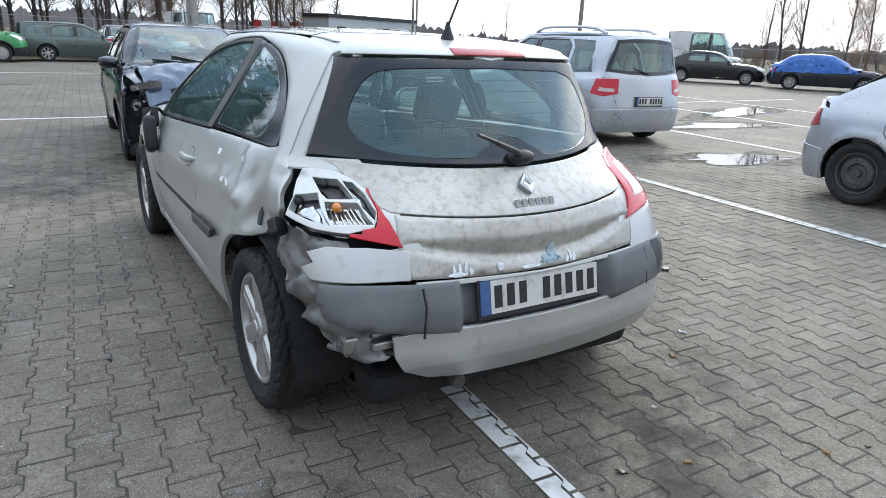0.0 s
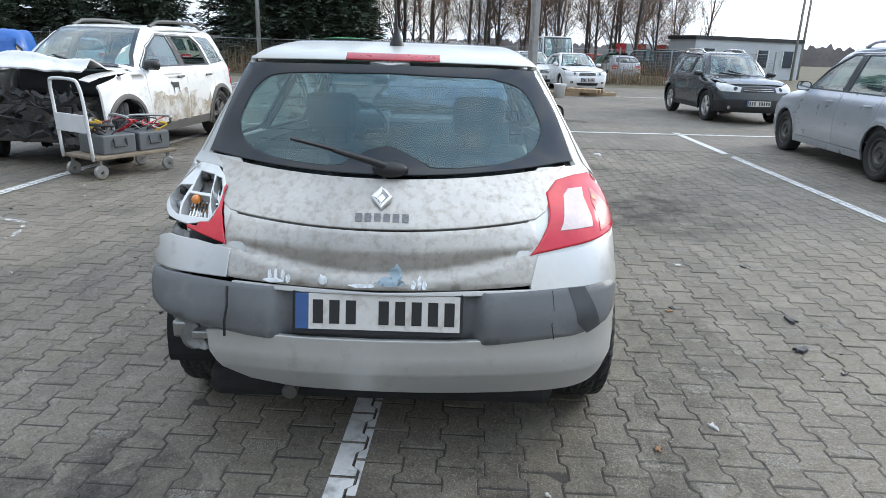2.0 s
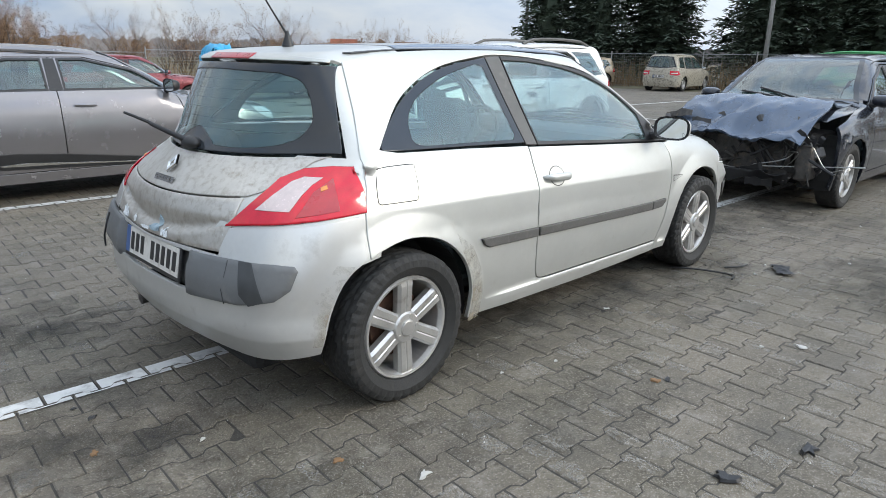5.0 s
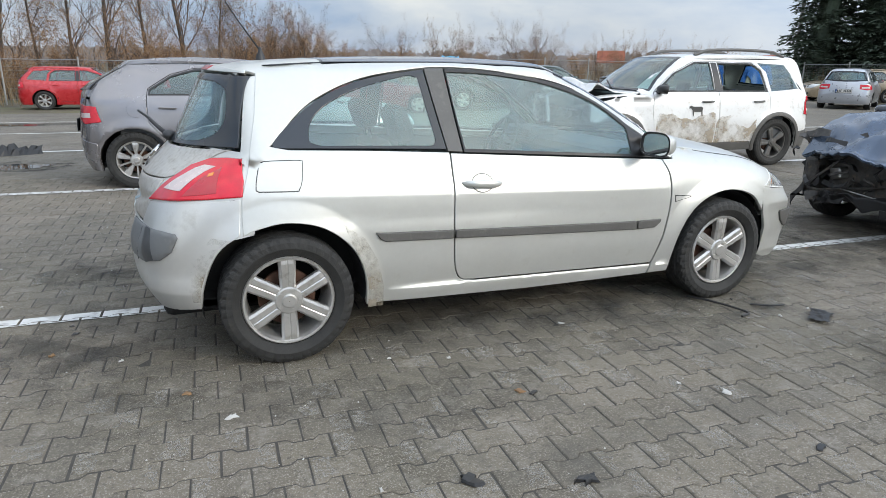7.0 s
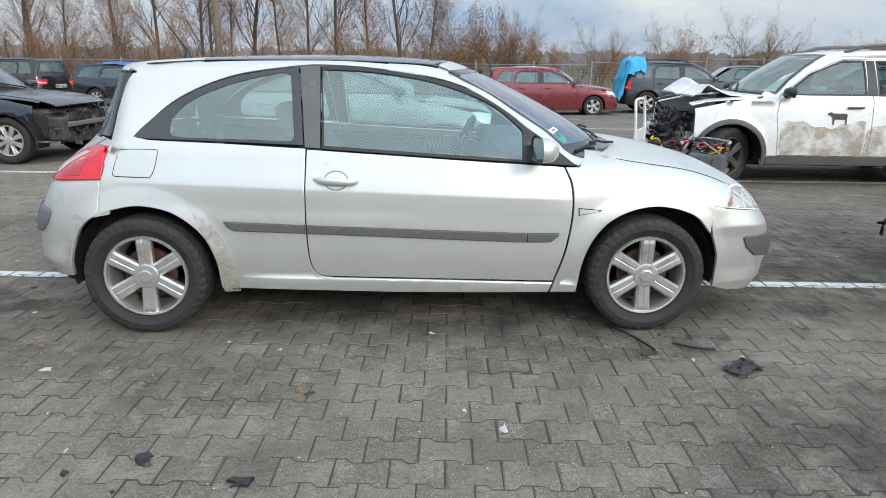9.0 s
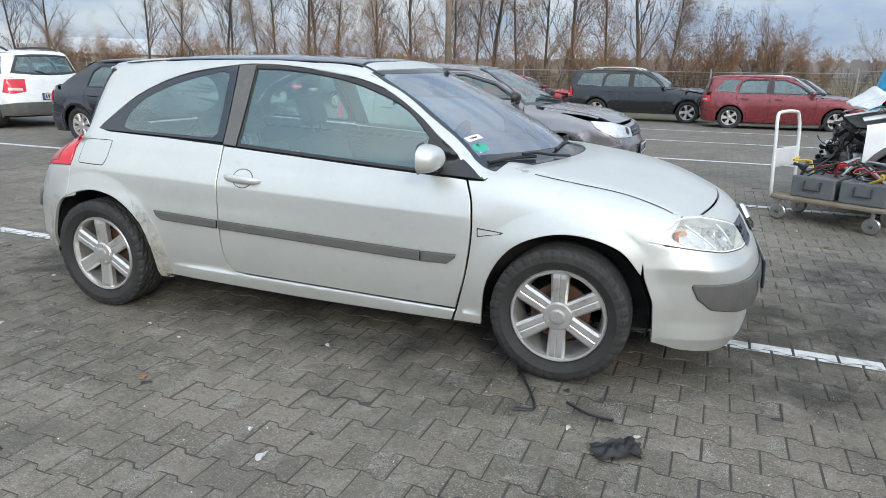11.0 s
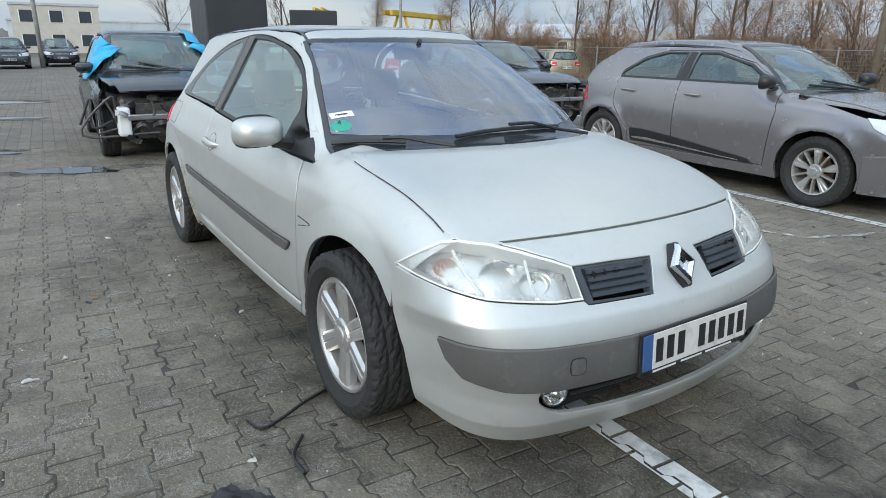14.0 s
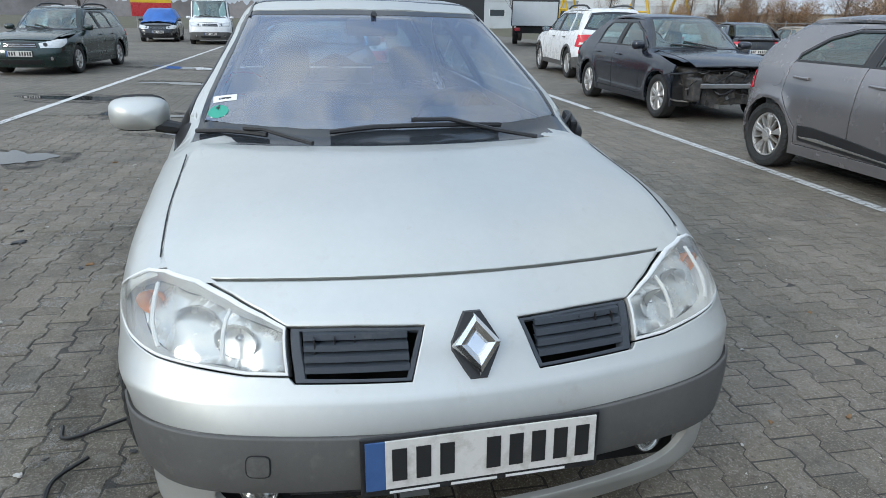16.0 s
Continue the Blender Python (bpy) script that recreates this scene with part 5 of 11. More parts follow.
# underside and hidden core
bm = bmesh.new()
bm_box(bm, (-0.55, -0.60, 0.20), (3.25, 0.60, 0.32), 0.04)
bm_box(bm, (-0.50, -0.48, 0.24), (-0.18, 0.44, 0.62), 0.05)
bm_box(bm, (2.75, -0.52, 0.25), (3.26, 0.52, 0.68), 0.05)
part("underbody", bm, DARK, silver_car)
for x in (0, 2.625):
    bm = bmesh.new()
    bm_tube(bm, [(x, -0.70, 0.29), (x, 0.70, 0.29)], 0.03, 8)
    part("axle", bm, ENGINE, silver_car)
bm = bmesh.new()
bm_tube(bm, [(-0.35, 0.30, 0.30), (-0.62, 0.30, 0.27)], 0.026, 10)
part("exhaust_pipe", bm, ENGINE, silver_car)
# lining of the cabin: pillars and roof from inside
panel("headlining", SILVER_SHELL, "top", [(-0.12, -0.44), (1.5, -0.44), (1.5, 0.44), (-0.12, 0.44)], LININ, silver_car, res=0.12, off=-0.035, depth=0.01, lip=0)
for side in ("right", "left"):
    panel("side_lining", SILVER_SHELL, side, [(-0.02, 0.74), (0.40, 0.74), (0.52, 0.45), (2.1, 0.40), (2.1, 0.865), (0.84, 0.93), (0.0, 0.97)], DASH, silver_car, res=0.12, off=-0.05, depth=0.01, lip=0)
cabin(silver_car, 1.98, 0.95, 0.10, 0.60, 0.93)
bm = bmesh.new()
bm_box(bm, (-0.40, -0.55, 0.45), (0.02, 0.55, 0.86), 0.05)
part("boot_shelf", bm, SEAT, silver_car)
bm = bmesh.new()
bm_box(bm, (1.72, -0.11, 1.255), (1.75, 0.11, 1.325), 0.015)
bm_tube(bm, [(1.75, 0, 1.31), (1.80, 0, 1.345)], 0.012, 6)
part("inside_mirror", bm, BLACK, silver_car)

# hood
HOOD = [(2.575 - 0.5 * y * y, y) for y in np.linspace(-0.66, 0.66, 13)] + [(2.6, 0.690), (2.9, 0.690), (3.05, 0.688), (3.108, 0.672)] + [(3.266 - 0.29 * y * y, y) for y in np.linspace(0.62, -0.62, 15)] + [(3.108, -0.672), (3.05, -0.688), (2.9, -0.690), (2.6, -0.690)]
panel("hood", SILVER_SHELL, "top", HOOD, SILVER, silver_car, res=0.045, off=0.0)
panel("cowl", SILVER_SHELL, "top", [(2.53 - 0.66 * y * y, y) for y in np.linspace(-0.68, 0.68, 13)] + [(2.38, 0.72), (2.34, 0.70)] + [(2.62 - 0.5 * y * y, y) for y in np.linspace(0.66, -0.66, 13)] + [(2.34, -0.70), (2.38, -0.72)], BLACK, silver_car, "black cowl panel under the windscreen", res=0.05, off=-0.012)

for sg in (-1, 1):
    panel("fender_shoulder", SILVER_SHELL, "top", [(x, sg * y) for x, y in ((2.45, 0.695), (2.60, 0.6935), (2.90, 0.6935), (3.05, 0.6915), (3.085, 0.687), (3.07, 0.735), (2.90, 0.775), (2.60, 0.80), (2.45, 0.79))], SILVER, silver_car, res=0.04, off=-0.0015, depth=0.015, gap=0)
    # black strip that draws the dark of the shut gap; no real opening here
    panel("hood_seal", SILVER_SHELL, "top", [(x, sg * y) for x, y in ((2.46, 0.6905), (2.60, 0.6908), (2.75, 0.6908), (2.90, 0.6908), (3.06, 0.6885), (3.06, 0.6907), (2.90, 0.6930), (2.75, 0.6930), (2.60, 0.6930), (2.46, 0.6927))], BLACK, silver_car, "thin dark joint beside the bonnet", res=0.04, off=0.0012, depth=0.003, gap=0, lip=0)

# nose
def nose(pts):
    return SILVER_SHELL.flat("nose", pts)


def hood_lip(y):
    x = 3.268 - 0.29 * y * y
    return (x, y, float(SILVER_SHELL.drop("top", np.array([(x, y)]))[0][0][2]))


HEAD = [(2.962, -0.812, 0.680), (3.047, -0.762, 0.740), (3.074, -0.718, 0.766), (3.113, -0.676, 0.772), (3.173, -0.603, 0.764), (3.236, -0.527, 0.745), (3.290, -0.453, 0.722), (3.324, -0.404, 0.702), (3.383, -0.403, 0.613), (3.360, -0.493, 0.614), (3.322, -0.594, 0.624), (3.272, -0.682, 0.633), (3.217, -0.732, 0.646), (3.102, -0.781, 0.661)]
N_TOP = [hood_lip(y) for y in (0, -0.14, -0.28, -0.42, -0.53, -0.60)] + [(3.112, -0.674, 0.778)]
N_LAMP_TOP = HEAD[4:7] + [(3.324, -0.404, 0.700)]
N_GR = [(3.327, -0.396, 0.700), (3.353, -0.259, 0.701), (3.372, -0.110, 0.697), (3.402, -0.128, 0.648), (3.423, -0.145, 0.598), (3.409, -0.273, 0.600), (3.389, -0.389, 0.601)]
N_LAMP_BOT = HEAD[8:] + [(2.958, -0.813, 0.676)]
N_SIDE = [(2.958, -0.82, 0.60), (2.975, -0.83, 0.522), (3.02, -0.82, 0.41), (3.036, -0.80, 0.22)]
N_LOW = [(3.15, -0.76, 0.185), (3.28, -0.64, 0.172), (3.38, -0.42, 0.166), (3.42, -0.2, 0.165), (3.43, 0, 0.165)]
half = N_TOP + N_LAMP_TOP + N_GR + N_LAMP_BOT + N_SIDE + N_LOW
full = nose(half) + nose(mirror_y(half))[::-1][1:-1]
INTAKE = spline([(3.44, 0, 0.372), (3.44, -0.30, 0.374), (3.42, -0.50, 0.378), (3.40, -0.565, 0.360), (3.40, -0.560, 0.315), (3.42, -0.50, 0.278), (3.43, -0.38, 0.268), (3.44, -0.2, 0.262), (3.45, 0.0, 0.260)], 3)
INTAKE = [tuple(p) for p in INTAKE]
intake = nose(INTAKE) + nose(mirror_y(INTAKE))[::-1][1:-1]
panel("front_bumper", SILVER_SHELL, "nose", full, SILVER, silver_car, "silver front bumper and nose", holes=[intake], res=0.035, lines=NOSE_LINES)
fs = [(3.47, 0, 0.503), (3.45, -0.30, 0.505), (3.37, -0.55, 0.508), (3.27, -0.68, 0.512), (3.16, -0.755, 0.508), (3.155, -0.76, 0.495), (3.18, -0.745, 0.44), (3.23, -0.71, 0.392), (3.32, -0.63, 0.374), (3.40, -0.50, 0.370), (3.45, -0.3, 0.372), (3.47, 0, 0.372)]
panel("bumper_strip", SILVER_SHELL, "nose", nose(fs) + nose(mirror_y(fs))[::-1][1:-1], TRIM, silver_car, "dark grey front bumper strip", res=0.03, off=0.012, depth=0.03, lip=0.006)
for sg in (-1, 1):
    yy = 0.468
    cap = [(3.43, sg * yy + 0.028 * math.copysign(abs(math.cos(a)) ** 0.5, math.cos(a)), 0.444 + 0.024 * math.copysign(abs(math.sin(a)) ** 0.5, math.sin(a))) for a in np.linspace(0, 2 * math.pi, 20, endpoint=False)]
    if sg < 0:
        panel("tow_cap_gap", SILVER_SHELL, "nose", nose(cap), BLACK, silver_car, "dark gap round the tow cover", res=0.02, off=0.0126, depth=0.002, gap=-0.002, lip=0)
        panel("tow_cap", SILVER_SHELL, "nose", nose(cap), TRIM, silver_car, res=0.02, off=0.0145, depth=0.004, gap=0.001, lip=0.001)
    # fog lamp
    fog = new("fog_lamp")
    fog.parent, fog.matrix_local = silver_car, pose(3.372, sg * 0.488, 0.323, 0, 0, sg * 14)
    bm = bmesh.new()
    bm_lathe(bm, [(0.046, -0.02), (0.044, 0.004), (0.038, 0.008), (0.036, -0.006), (0.02, -0.028), (0.002, -0.034)], 24, "x")
    part("reflector", bm, CHROME, fog, smooth=True)
    bm = bmesh.new()
    bm_lathe(bm, [(0.039, 0.004), (0.03, 0.012), (0.015, 0.017), (0.001, 0.018)], 24, "x")
    part("lens", bm, LAMP_GLASS, fog, smooth=True)
# dark mouth behind the intake with bars
bm = bmesh.new()
bm_box(bm, (3.28, -0.58, 0.24), (3.345, 0.58, 0.40), 0.01)
part("intake_back", bm, DARK, silver_car)
for z in (0.30, 0.335):
    bm = bmesh.new()
    bm_tube(bm, [(3.40 - 0.2 * y * y, y, z) for y in np.linspace(-0.42, 0.42, 11)], 0.008, 6)
    part("intake_bar", bm, BLACK, silver_car)

# grilles with slats
for sg in (-1, 1):
    g_out = [(x, sg * -y, z) for x, y, z in N_GR]
    g_in = [(3.335, sg * 0.375, 0.693), (3.353, sg * 0.259, 0.694), (3.372, sg * 0.122, 0.690), (3.402, sg * 0.139, 0.648), (3.423, sg * 0.155, 0.606), (3.409, sg * 0.273, 0.608), (3.389, sg * 0.368, 0.610)]
    gr = panel("grille", SILVER_SHELL, "nose", nose(g_out), GRILLE_BLACK, silver_car, "black slatted grille", holes=[nose(g_in)], res=0.03, off=-0.004, depth=0.03, gap=0.001, lip=0.002)
    for k in range(4):
        z = 0.621 + 0.0205 * k
        bm = bmesh.new()
        rows = []
        for i in range(9):
            y = sg * (0.148 + 0.222 * i / 8)
            q, _ = SILVER_SHELL.drop("nose", np.array(nose([(3.4, y, z)])))
            x = q[0][0]
            rows.append([bm.verts.new(c) for c in ((x - 0.006, y, z + 0.006), (x - 0.002, y, z - 0.006), (x - 0.010, y, z - 0.009), (x - 0.034, y, z + 0.009))])
        for u, w in zip(rows, rows[1:]):
            for j in range(4):
                bm.faces.new((u[j], u[(j + 1) % 4], w[(j + 1) % 4], w[j]))
        part("slat", bm, GRILLE_BLACK, gr)
    for i in range(5):
        y = sg * (0.175 + 0.043 * i)
        bm = bmesh.new()
        bm_box(bm, (3.345, y - 0.0015, 0.61), (3.366, y + 0.0015, 0.685))
        part("rib", bm, BLACK, gr)
    bm = bmesh.new()
    bm_box(bm, (3.26, min(sg * 0.13, sg * 0.39), 0.59), (3.285, max(sg * 0.13, sg * 0.39), 0.70))
    part("backing", bm, DARK, gr)
    # headlamp: bowl, white frame, bulbs, clouded cover
    ho = [(x, sg * -y, z) for x, y, z in HEAD]
    hl = panel("headlight", SILVER_SHELL, "nose", nose(ho), WHITE_PL, silver_car, "clouded headlight with a pale frame", holes=[inset(resample(nose(ho) if area2(nose(ho)) > 0 else nose(ho)[::-1], 0.03), 0.008)], res=0.03, off=0.001, depth=0.05, gap=0.001, lip=0.002)
    panel("lens", SILVER_SHELL, "nose", nose(ho), LAMP_GLASS, hl, "clouded clear cover", res=0.03, off=0.002, depth=0.008, gap=0.006, lip=0.003)
    panel("bowl", SILVER_SHELL, "nose", nose(ho), LAMP_BOWL, hl, res=0.02, off=-0.050, depth=0.004, gap=0.006, lip=0, bend=lambda v: v + np.array([(0.010 * math.sin(p[1] * 38), 0.0, 0.0) for p in v]))
    for (x0, y0, z0), (x1, y1, z1) in (((3.119, 0.701, 0.752), (3.254, 0.683, 0.650)), ((3.258, 0.530, 0.730), (3.322, 0.536, 0.640))):
        p, _ = SILVER_SHELL.drop("nose", np.array(nose([(x0 + (x1 - x0) * k / 5, sg * (y0 + (y1 - y0) * k / 5), z0 + (z1 - z0) * k / 5) for k in range(6)])))
        g = SILVER_SHELL.grad(p)
        bm = bmesh.new()
        bm_tube(bm, [tuple(v) for v in p - g * 0.016], 0.005, 6)
        part("divider", bm, WHITE_PL, hl)
    for hx, hy, hz, hr, hm in ((3.285, 0.515, 0.655, 0.050, CHROME), (3.215, 0.60, 0.672, 0.058, CHROME), (3.105, 0.715, 0.690, 0.036, AMBER)):
        bm = bmesh.new()
        bm_lathe(bm, [(hr, 0.005), (hr * 0.96, -0.012), (hr * 0.6, -0.04), (hr * 0.2, -0.055), (hr * 0.18, -0.02), (0.001, -0.016)], 24, "x")
        o = part("bulb_bowl", bm, hm, hl, smooth=True)
        o.matrix_local = pose(hx, sg * hy, hz, 0, 0, sg * 25)
        o.scale = (0.8, 1, 0.8)


def badge_diamond(parent, m, s, mat):
    """A hollow rhombus emblem as a plain raised shape."""
    bm = bmesh.new()
    w, h = 0.42 * s, 0.52 * s
    loops = []
    for k, y in ((1.0, 0.0), (0.92, 0.016 * s / 0.15), (0.70, 0.022 * s / 0.15), (0.42, 0.012 * s / 0.15), (0.42, -0.002)):
        loops.append([bm.verts.new((a * k * w, b * k * h, y)) for a, b in ((1, 0), (0, 1), (-1, 0), (0, -1))])
    for u, v in zip(loops, loops[1:]):
        for i in range(4):
            bm.faces.new((u[i], u[(i + 1) % 4], v[(i + 1) % 4], v[i]))
    bm.faces.new(loops[0][::-1])
    o = part("emblem", bm, mat, parent, "plain hollow diamond emblem")
    o.matrix_local = m
    return o


bm = bmesh.new()
lp = [bm.verts.new((a * 0.056, b * 0.076, 0)) for a, b in ((1, 0.12), (0.35, 1), (-0.35, 1), (-1, 0.12), (-1, -0.12), (-0.35, -1), (0.35, -1), (1, -0.12))]
bm.faces.new(lp)
r = bmesh.ops.extrude_face_region(bm, geom=bm.faces[:])
for v in [g for g in r["geom"] if isinstance(g, bmesh.types.BMVert)]:
    v.co = Vector((v.co.x * 0.94, v.co.y * 0.94, 0.012))
o = part("emblem_base", bm, BLACK, silver_car)
em_q, _ = SILVER_SHELL.drop("nose", np.array(nose([(3.4, 0, 0.615), (3.4, 0, 0.655), (3.4, 0, 0.695)])))
em_lean = math.degrees(math.atan2(float(em_q[0][0] - em_q[2][0]), float(em_q[2][2] - em_q[0][2])))
em_at = pose(float(em_q[1][0]) - 0.004, 0, float(em_q[1][2]), 90 - em_lean, 0, 90)
o.matrix_local = em_at
badge_diamond(silver_car, em_at @ Matrix.Translation((0, 0, 0.0135)), 0.134, CHROME)
badge_diamond(silver_car, pose(-0.527, 0.0, 0.925, 90 - 42, 0, -90), 0.085, CHROME)
q, _ = SILVER_SHELL.drop("rear", np.array([(0.0, 0.872)]))
bm = bmesh.new()
bmesh.ops.create_cube(bm, size=1.0, matrix=Matrix.Diagonal((0.021, 0.027, 0.004, 1)))
lettering = part("lettering_bar", bm, DARK_CHROME, silver_car, "dark chrome plain bar")
lettering_at = pose(q[0][0] - 0.004, -0.005, 0.872, 90 - 28, 0, -90)
for k in range(6):
    o = lettering if k == 0 else new("lettering_bar", lettering.data)
    o.parent, o.matrix_local = silver_car, lettering_at @ Matrix.Translation((0.0295 * (k - 2.5), 0, 0))
    o["label"] = "dark chrome plain bar"


PLATE_BAR = {}


def number_plate(parent, m, w=0.52, h=0.114, bars=True, name="number_plate"):
    """A plate in a black frame; what is written on it stays plain bars."""
    pl = new(name)
    pl.parent, pl.matrix_local = parent, m
    bm = bmesh.new()
    bm_box(bm, (-w / 2 - 0.010, -h / 2 - 0.018, -0.012), (w / 2 + 0.010, h / 2 + 0.010, -0.001), 0.004)
    part("plate_frame", bm, BLACK, pl)
    bm = bmesh.new()
    bm_box(bm, (-w / 2 + 0.042, -h / 2, -0.002), (w / 2, h / 2, 0.003), 0.001)
    part("plate_face", bm, PLATE, pl)
    bm = bmesh.new()
    bm_box(bm, (-w / 2, -h / 2, -0.002), (-w / 2 + 0.042, h / 2, 0.003), 0.001)
    part("plate_band", bm, PLATE_BLUE, pl)
    if "bar" not in PLATE_BAR:
        bm = bmesh.new()
        bm_box(bm, (-0.016, -0.038, 0.002), (0.016, 0.038, 0.0045))
        me = bpy.data.meshes.new("plate_bar")
        bm.to_mesh(me)
        bm.free()
        me.materials.append(INK)
        PLATE_BAR["bar"] = me
    n = 9
    for i in range(n):
        if i == 3:
            continue
        o = new("plate_bar", PLATE_BAR["bar"])
        o.parent, o.matrix_local = pl, pose(-w / 2 + 0.072 + (w - 0.105) * i / (n - 1), 0, 0)
    return pl


number_plate(silver_car, pose(-0.656, 0.0, 0.583, 90 - 11, 0, -90))
front_plate = number_plate(silver_car, pose(3.502, 0.0, 0.445, 90 - 4, 0, 90))
for x0, x1 in ((-0.21, -0.10), (-0.075, 0.03), (0.05, 0.19)):
    bm = bmesh.new()
    bm_box(bm, (x0, -0.0705, -0.0015), (x1, -0.0645, 0.0))
    part("dealer_bar", bm, WHITE_PL, front_plate, "small pale plain bar on the frame")

# mirrors
def door_mirror(parent, x, y, z, sg, body, s=1.0, hang=False):
    mir = new("door_mirror")
    mir.parent = parent
    mir.matrix_local = pose(x, y, z, 55 if hang else 0, 30 if hang else 0, sg * -8)
    bm = bmesh.new()
    prof = []
    for i in range(9):
        t = i / 8
        wy, hz = 0.122 * s, 0.070 * s
        k = math.sqrt(max(0.02, 1 - t**2.6))
        prof.append([bm.verts.new((0.125 * s * t - 0.02, sg * (0.11 * s + wy * k * math.copysign(abs(math.cos(a)) ** 0.62, math.cos(a))), hz * k * math.copysign(abs(math.sin(a)) ** 0.62, math.sin(a)) + 0.04 * s)) for a in np.linspace(0, 2 * math.pi, 20, endpoint=False)])
    for u, w in zip(prof, prof[1:]):
        for k in range(20):
            bm.faces.new((u[k], u[(k + 1) % 20], w[(k + 1) % 20], w[k]))
    bm.faces.new(prof[-1])
    part("shell", bm, body, mir, smooth=True)
    bm = bmesh.new()
    lp = [bm.verts.new((-0.014, sg * (0.11 * s + 0.102 * s * math.copysign(abs(math.cos(a)) ** 0.6, math.cos(a))), 0.066 * s * math.copysign(abs(math.sin(a)) ** 0.6, math.sin(a)) + 0.04 * s)) for a in np.linspace(0, 2 * math.pi, 24, endpoint=False)]
    bm.faces.new(lp)
    part("mirror_glass", bm, MIRROR, mir)
    bm = bmesh.new()
    lo = [bm.verts.new((-0.0205, sg * (0.11 * s + 0.119 * s * math.copysign(abs(math.cos(a)) ** 0.62, math.cos(a))), 0.079 * s * math.copysign(abs(math.sin(a)) ** 0.62, math.sin(a)) + 0.04 * s)) for a in np.linspace(0, 2 * math.pi, 20, endpoint=False)]
    hi = [bm.verts.new((-0.012, sg * (0.11 * s + 0.100 * s * math.copysign(abs(math.cos(a)) ** 0.62, math.cos(a))), 0.064 * s * math.copysign(abs(math.sin(a)) ** 0.62, math.sin(a)) + 0.04 * s)) for a in np.linspace(0, 2 * math.pi, 20, endpoint=False)]
    for k in range(20):
        bm.faces.new((lo[k], lo[(k + 1) % 20], hi[(k + 1) % 20], hi[k]))
    bm_tube(bm, [(0.03, sg * -0.10 * s, -0.045 * s), (0.03, sg * -0.02, -0.02 * s), (0.03, sg * 0.05 * s, -0.005)], 0.030 * s, 10)
    part("mirror_foot", bm, BLACK, mir)
    return mir


door_mirror(silver_car, 2.00, -0.81, 0.948, -1, SILVER, 0.86)
hm = new("door_mirror")
hm.parent, hm.matrix_local = silver_car, pose(1.86, 0.885, 0.80, 0, 14, -6)
hm["label"] = "broken black door mirror hanging by its cable"
bm = bmesh.new()
bm_box(bm, (-0.075, -0.035, -0.105), (0.075, 0.035, 0.105), 0.030)
part("shell", bm, BLACK, hm, smooth=True)
bm = bmesh.new()
bm_tube(bm, spline([(0.02, -0.01, 0.09), (0.04, -0.03, 0.15), (0.10, -0.06, 0.16), (0.13, -0.09, 0.13)], 4), 0.010, 6)
part("cable", bm, BLACK, hm)
bm = bmesh.new()
bm_box(bm, (-0.01, -0.055, 0.05), (0.13, -0.02, 0.16), 0.012)
part("mirror_foot", bm, BLACK, hm)

# wipers and aerial
def wiper(parent, pts, blade=0.5, mat=None):
    bm = bmesh.new()
    bm_tube(bm, pts[:2], 0.012, 8, True, 0.008)
    bm_tube(bm, pts[1:], 0.007, 6, True, 0.005)
    return part("wiper", bm, mat or BLACK, parent)


def on_rear(y, z, h):
    q, _ = SILVER_SHELL.drop("rear", np.array([(y, z)]))
    return tuple(q[0] + SILVER_SHELL.grad(q)[0] * h)


rw = new("rear_wiper")
rw.parent = silver_car
bm = bmesh.new()
bm_tube(bm, spline([(-0.462, -0.02, 1.012), (-0.492, 0.03, 1.034), (-0.528, 0.11, 1.062), (-0.545, 0.15, 1.076)], 4), 0.014, 8, True, 0.008)
part("arm", bm, BLACK, rw, smooth=True)
bm = bmesh.new()
bm_tube(bm, [(-0.505, 0.07, 1.046), (-0.55, 0.165, 1.083), (-0.602, 0.268, 1.116)], 0.009, 6, True, 0.006)
part("blade", bm, BLACK, rw)
bm = bmesh.new()
bmesh.ops.create_uvsphere(bm, u_segments=18, v_segments=10, radius=1.0, matrix=Matrix.Translation(on_rear(-0.02, 1.0, 0.012)) @ Matrix.Diagonal((0.034, 0.060, 0.028, 1)))
part("motor_cover", bm, BLACK, rw, smooth=True)


def on_top(x, y, h):
    q, _ = SILVER_SHELL.drop("top", np.array([(x, y)]))
    return tuple(q[0] + SILVER_SHELL.grad(q)[0] * h)


WIPERS = (([(2.234, -0.677), (2.301, -0.583), (2.362, -0.497), (2.405, -0.44)], [(2.350, -0.51), (2.40, -0.445), (2.46, -0.38), (2.55, -0.30)]),
          ([(2.463, -0.240), (2.467, -0.10), (2.467, 0.047), (2.445, 0.21), (2.405, 0.362)], [(2.457, 0.03), (2.450, 0.161), (2.462, 0.317), (2.50, 0.47)]))
for blade, arm in WIPERS:
    fw = new("front_wiper")
    fw.parent = silver_car
    bm = bmesh.new()
    bm_tube(bm, [on_top(x, y, h) for (x, y), h in zip(arm, (0.026, 0.032, 0.022, 0.012))], 0.0075, 6)
    part("arm", bm, BLACK, fw)
    bm = bmesh.new()
    bm_tube(bm, [on_top(x, y, 0.012) for x, y in blade], 0.0085, 6)
    part("blade", bm, BLACK, fw)
ae = new("roof_aerial")
ae.parent = silver_car
bm = bmesh.new()
bm_lathe(bm, [(0.028, -0.005), (0.025, 0.008), (0.012, 0.04), (0.008, 0.062), (0.001, 0.064)], 16, "z", (0.04, 0, 1.398))
part("foot", bm, BLACK, ae, smooth=True)
bm = bmesh.new()
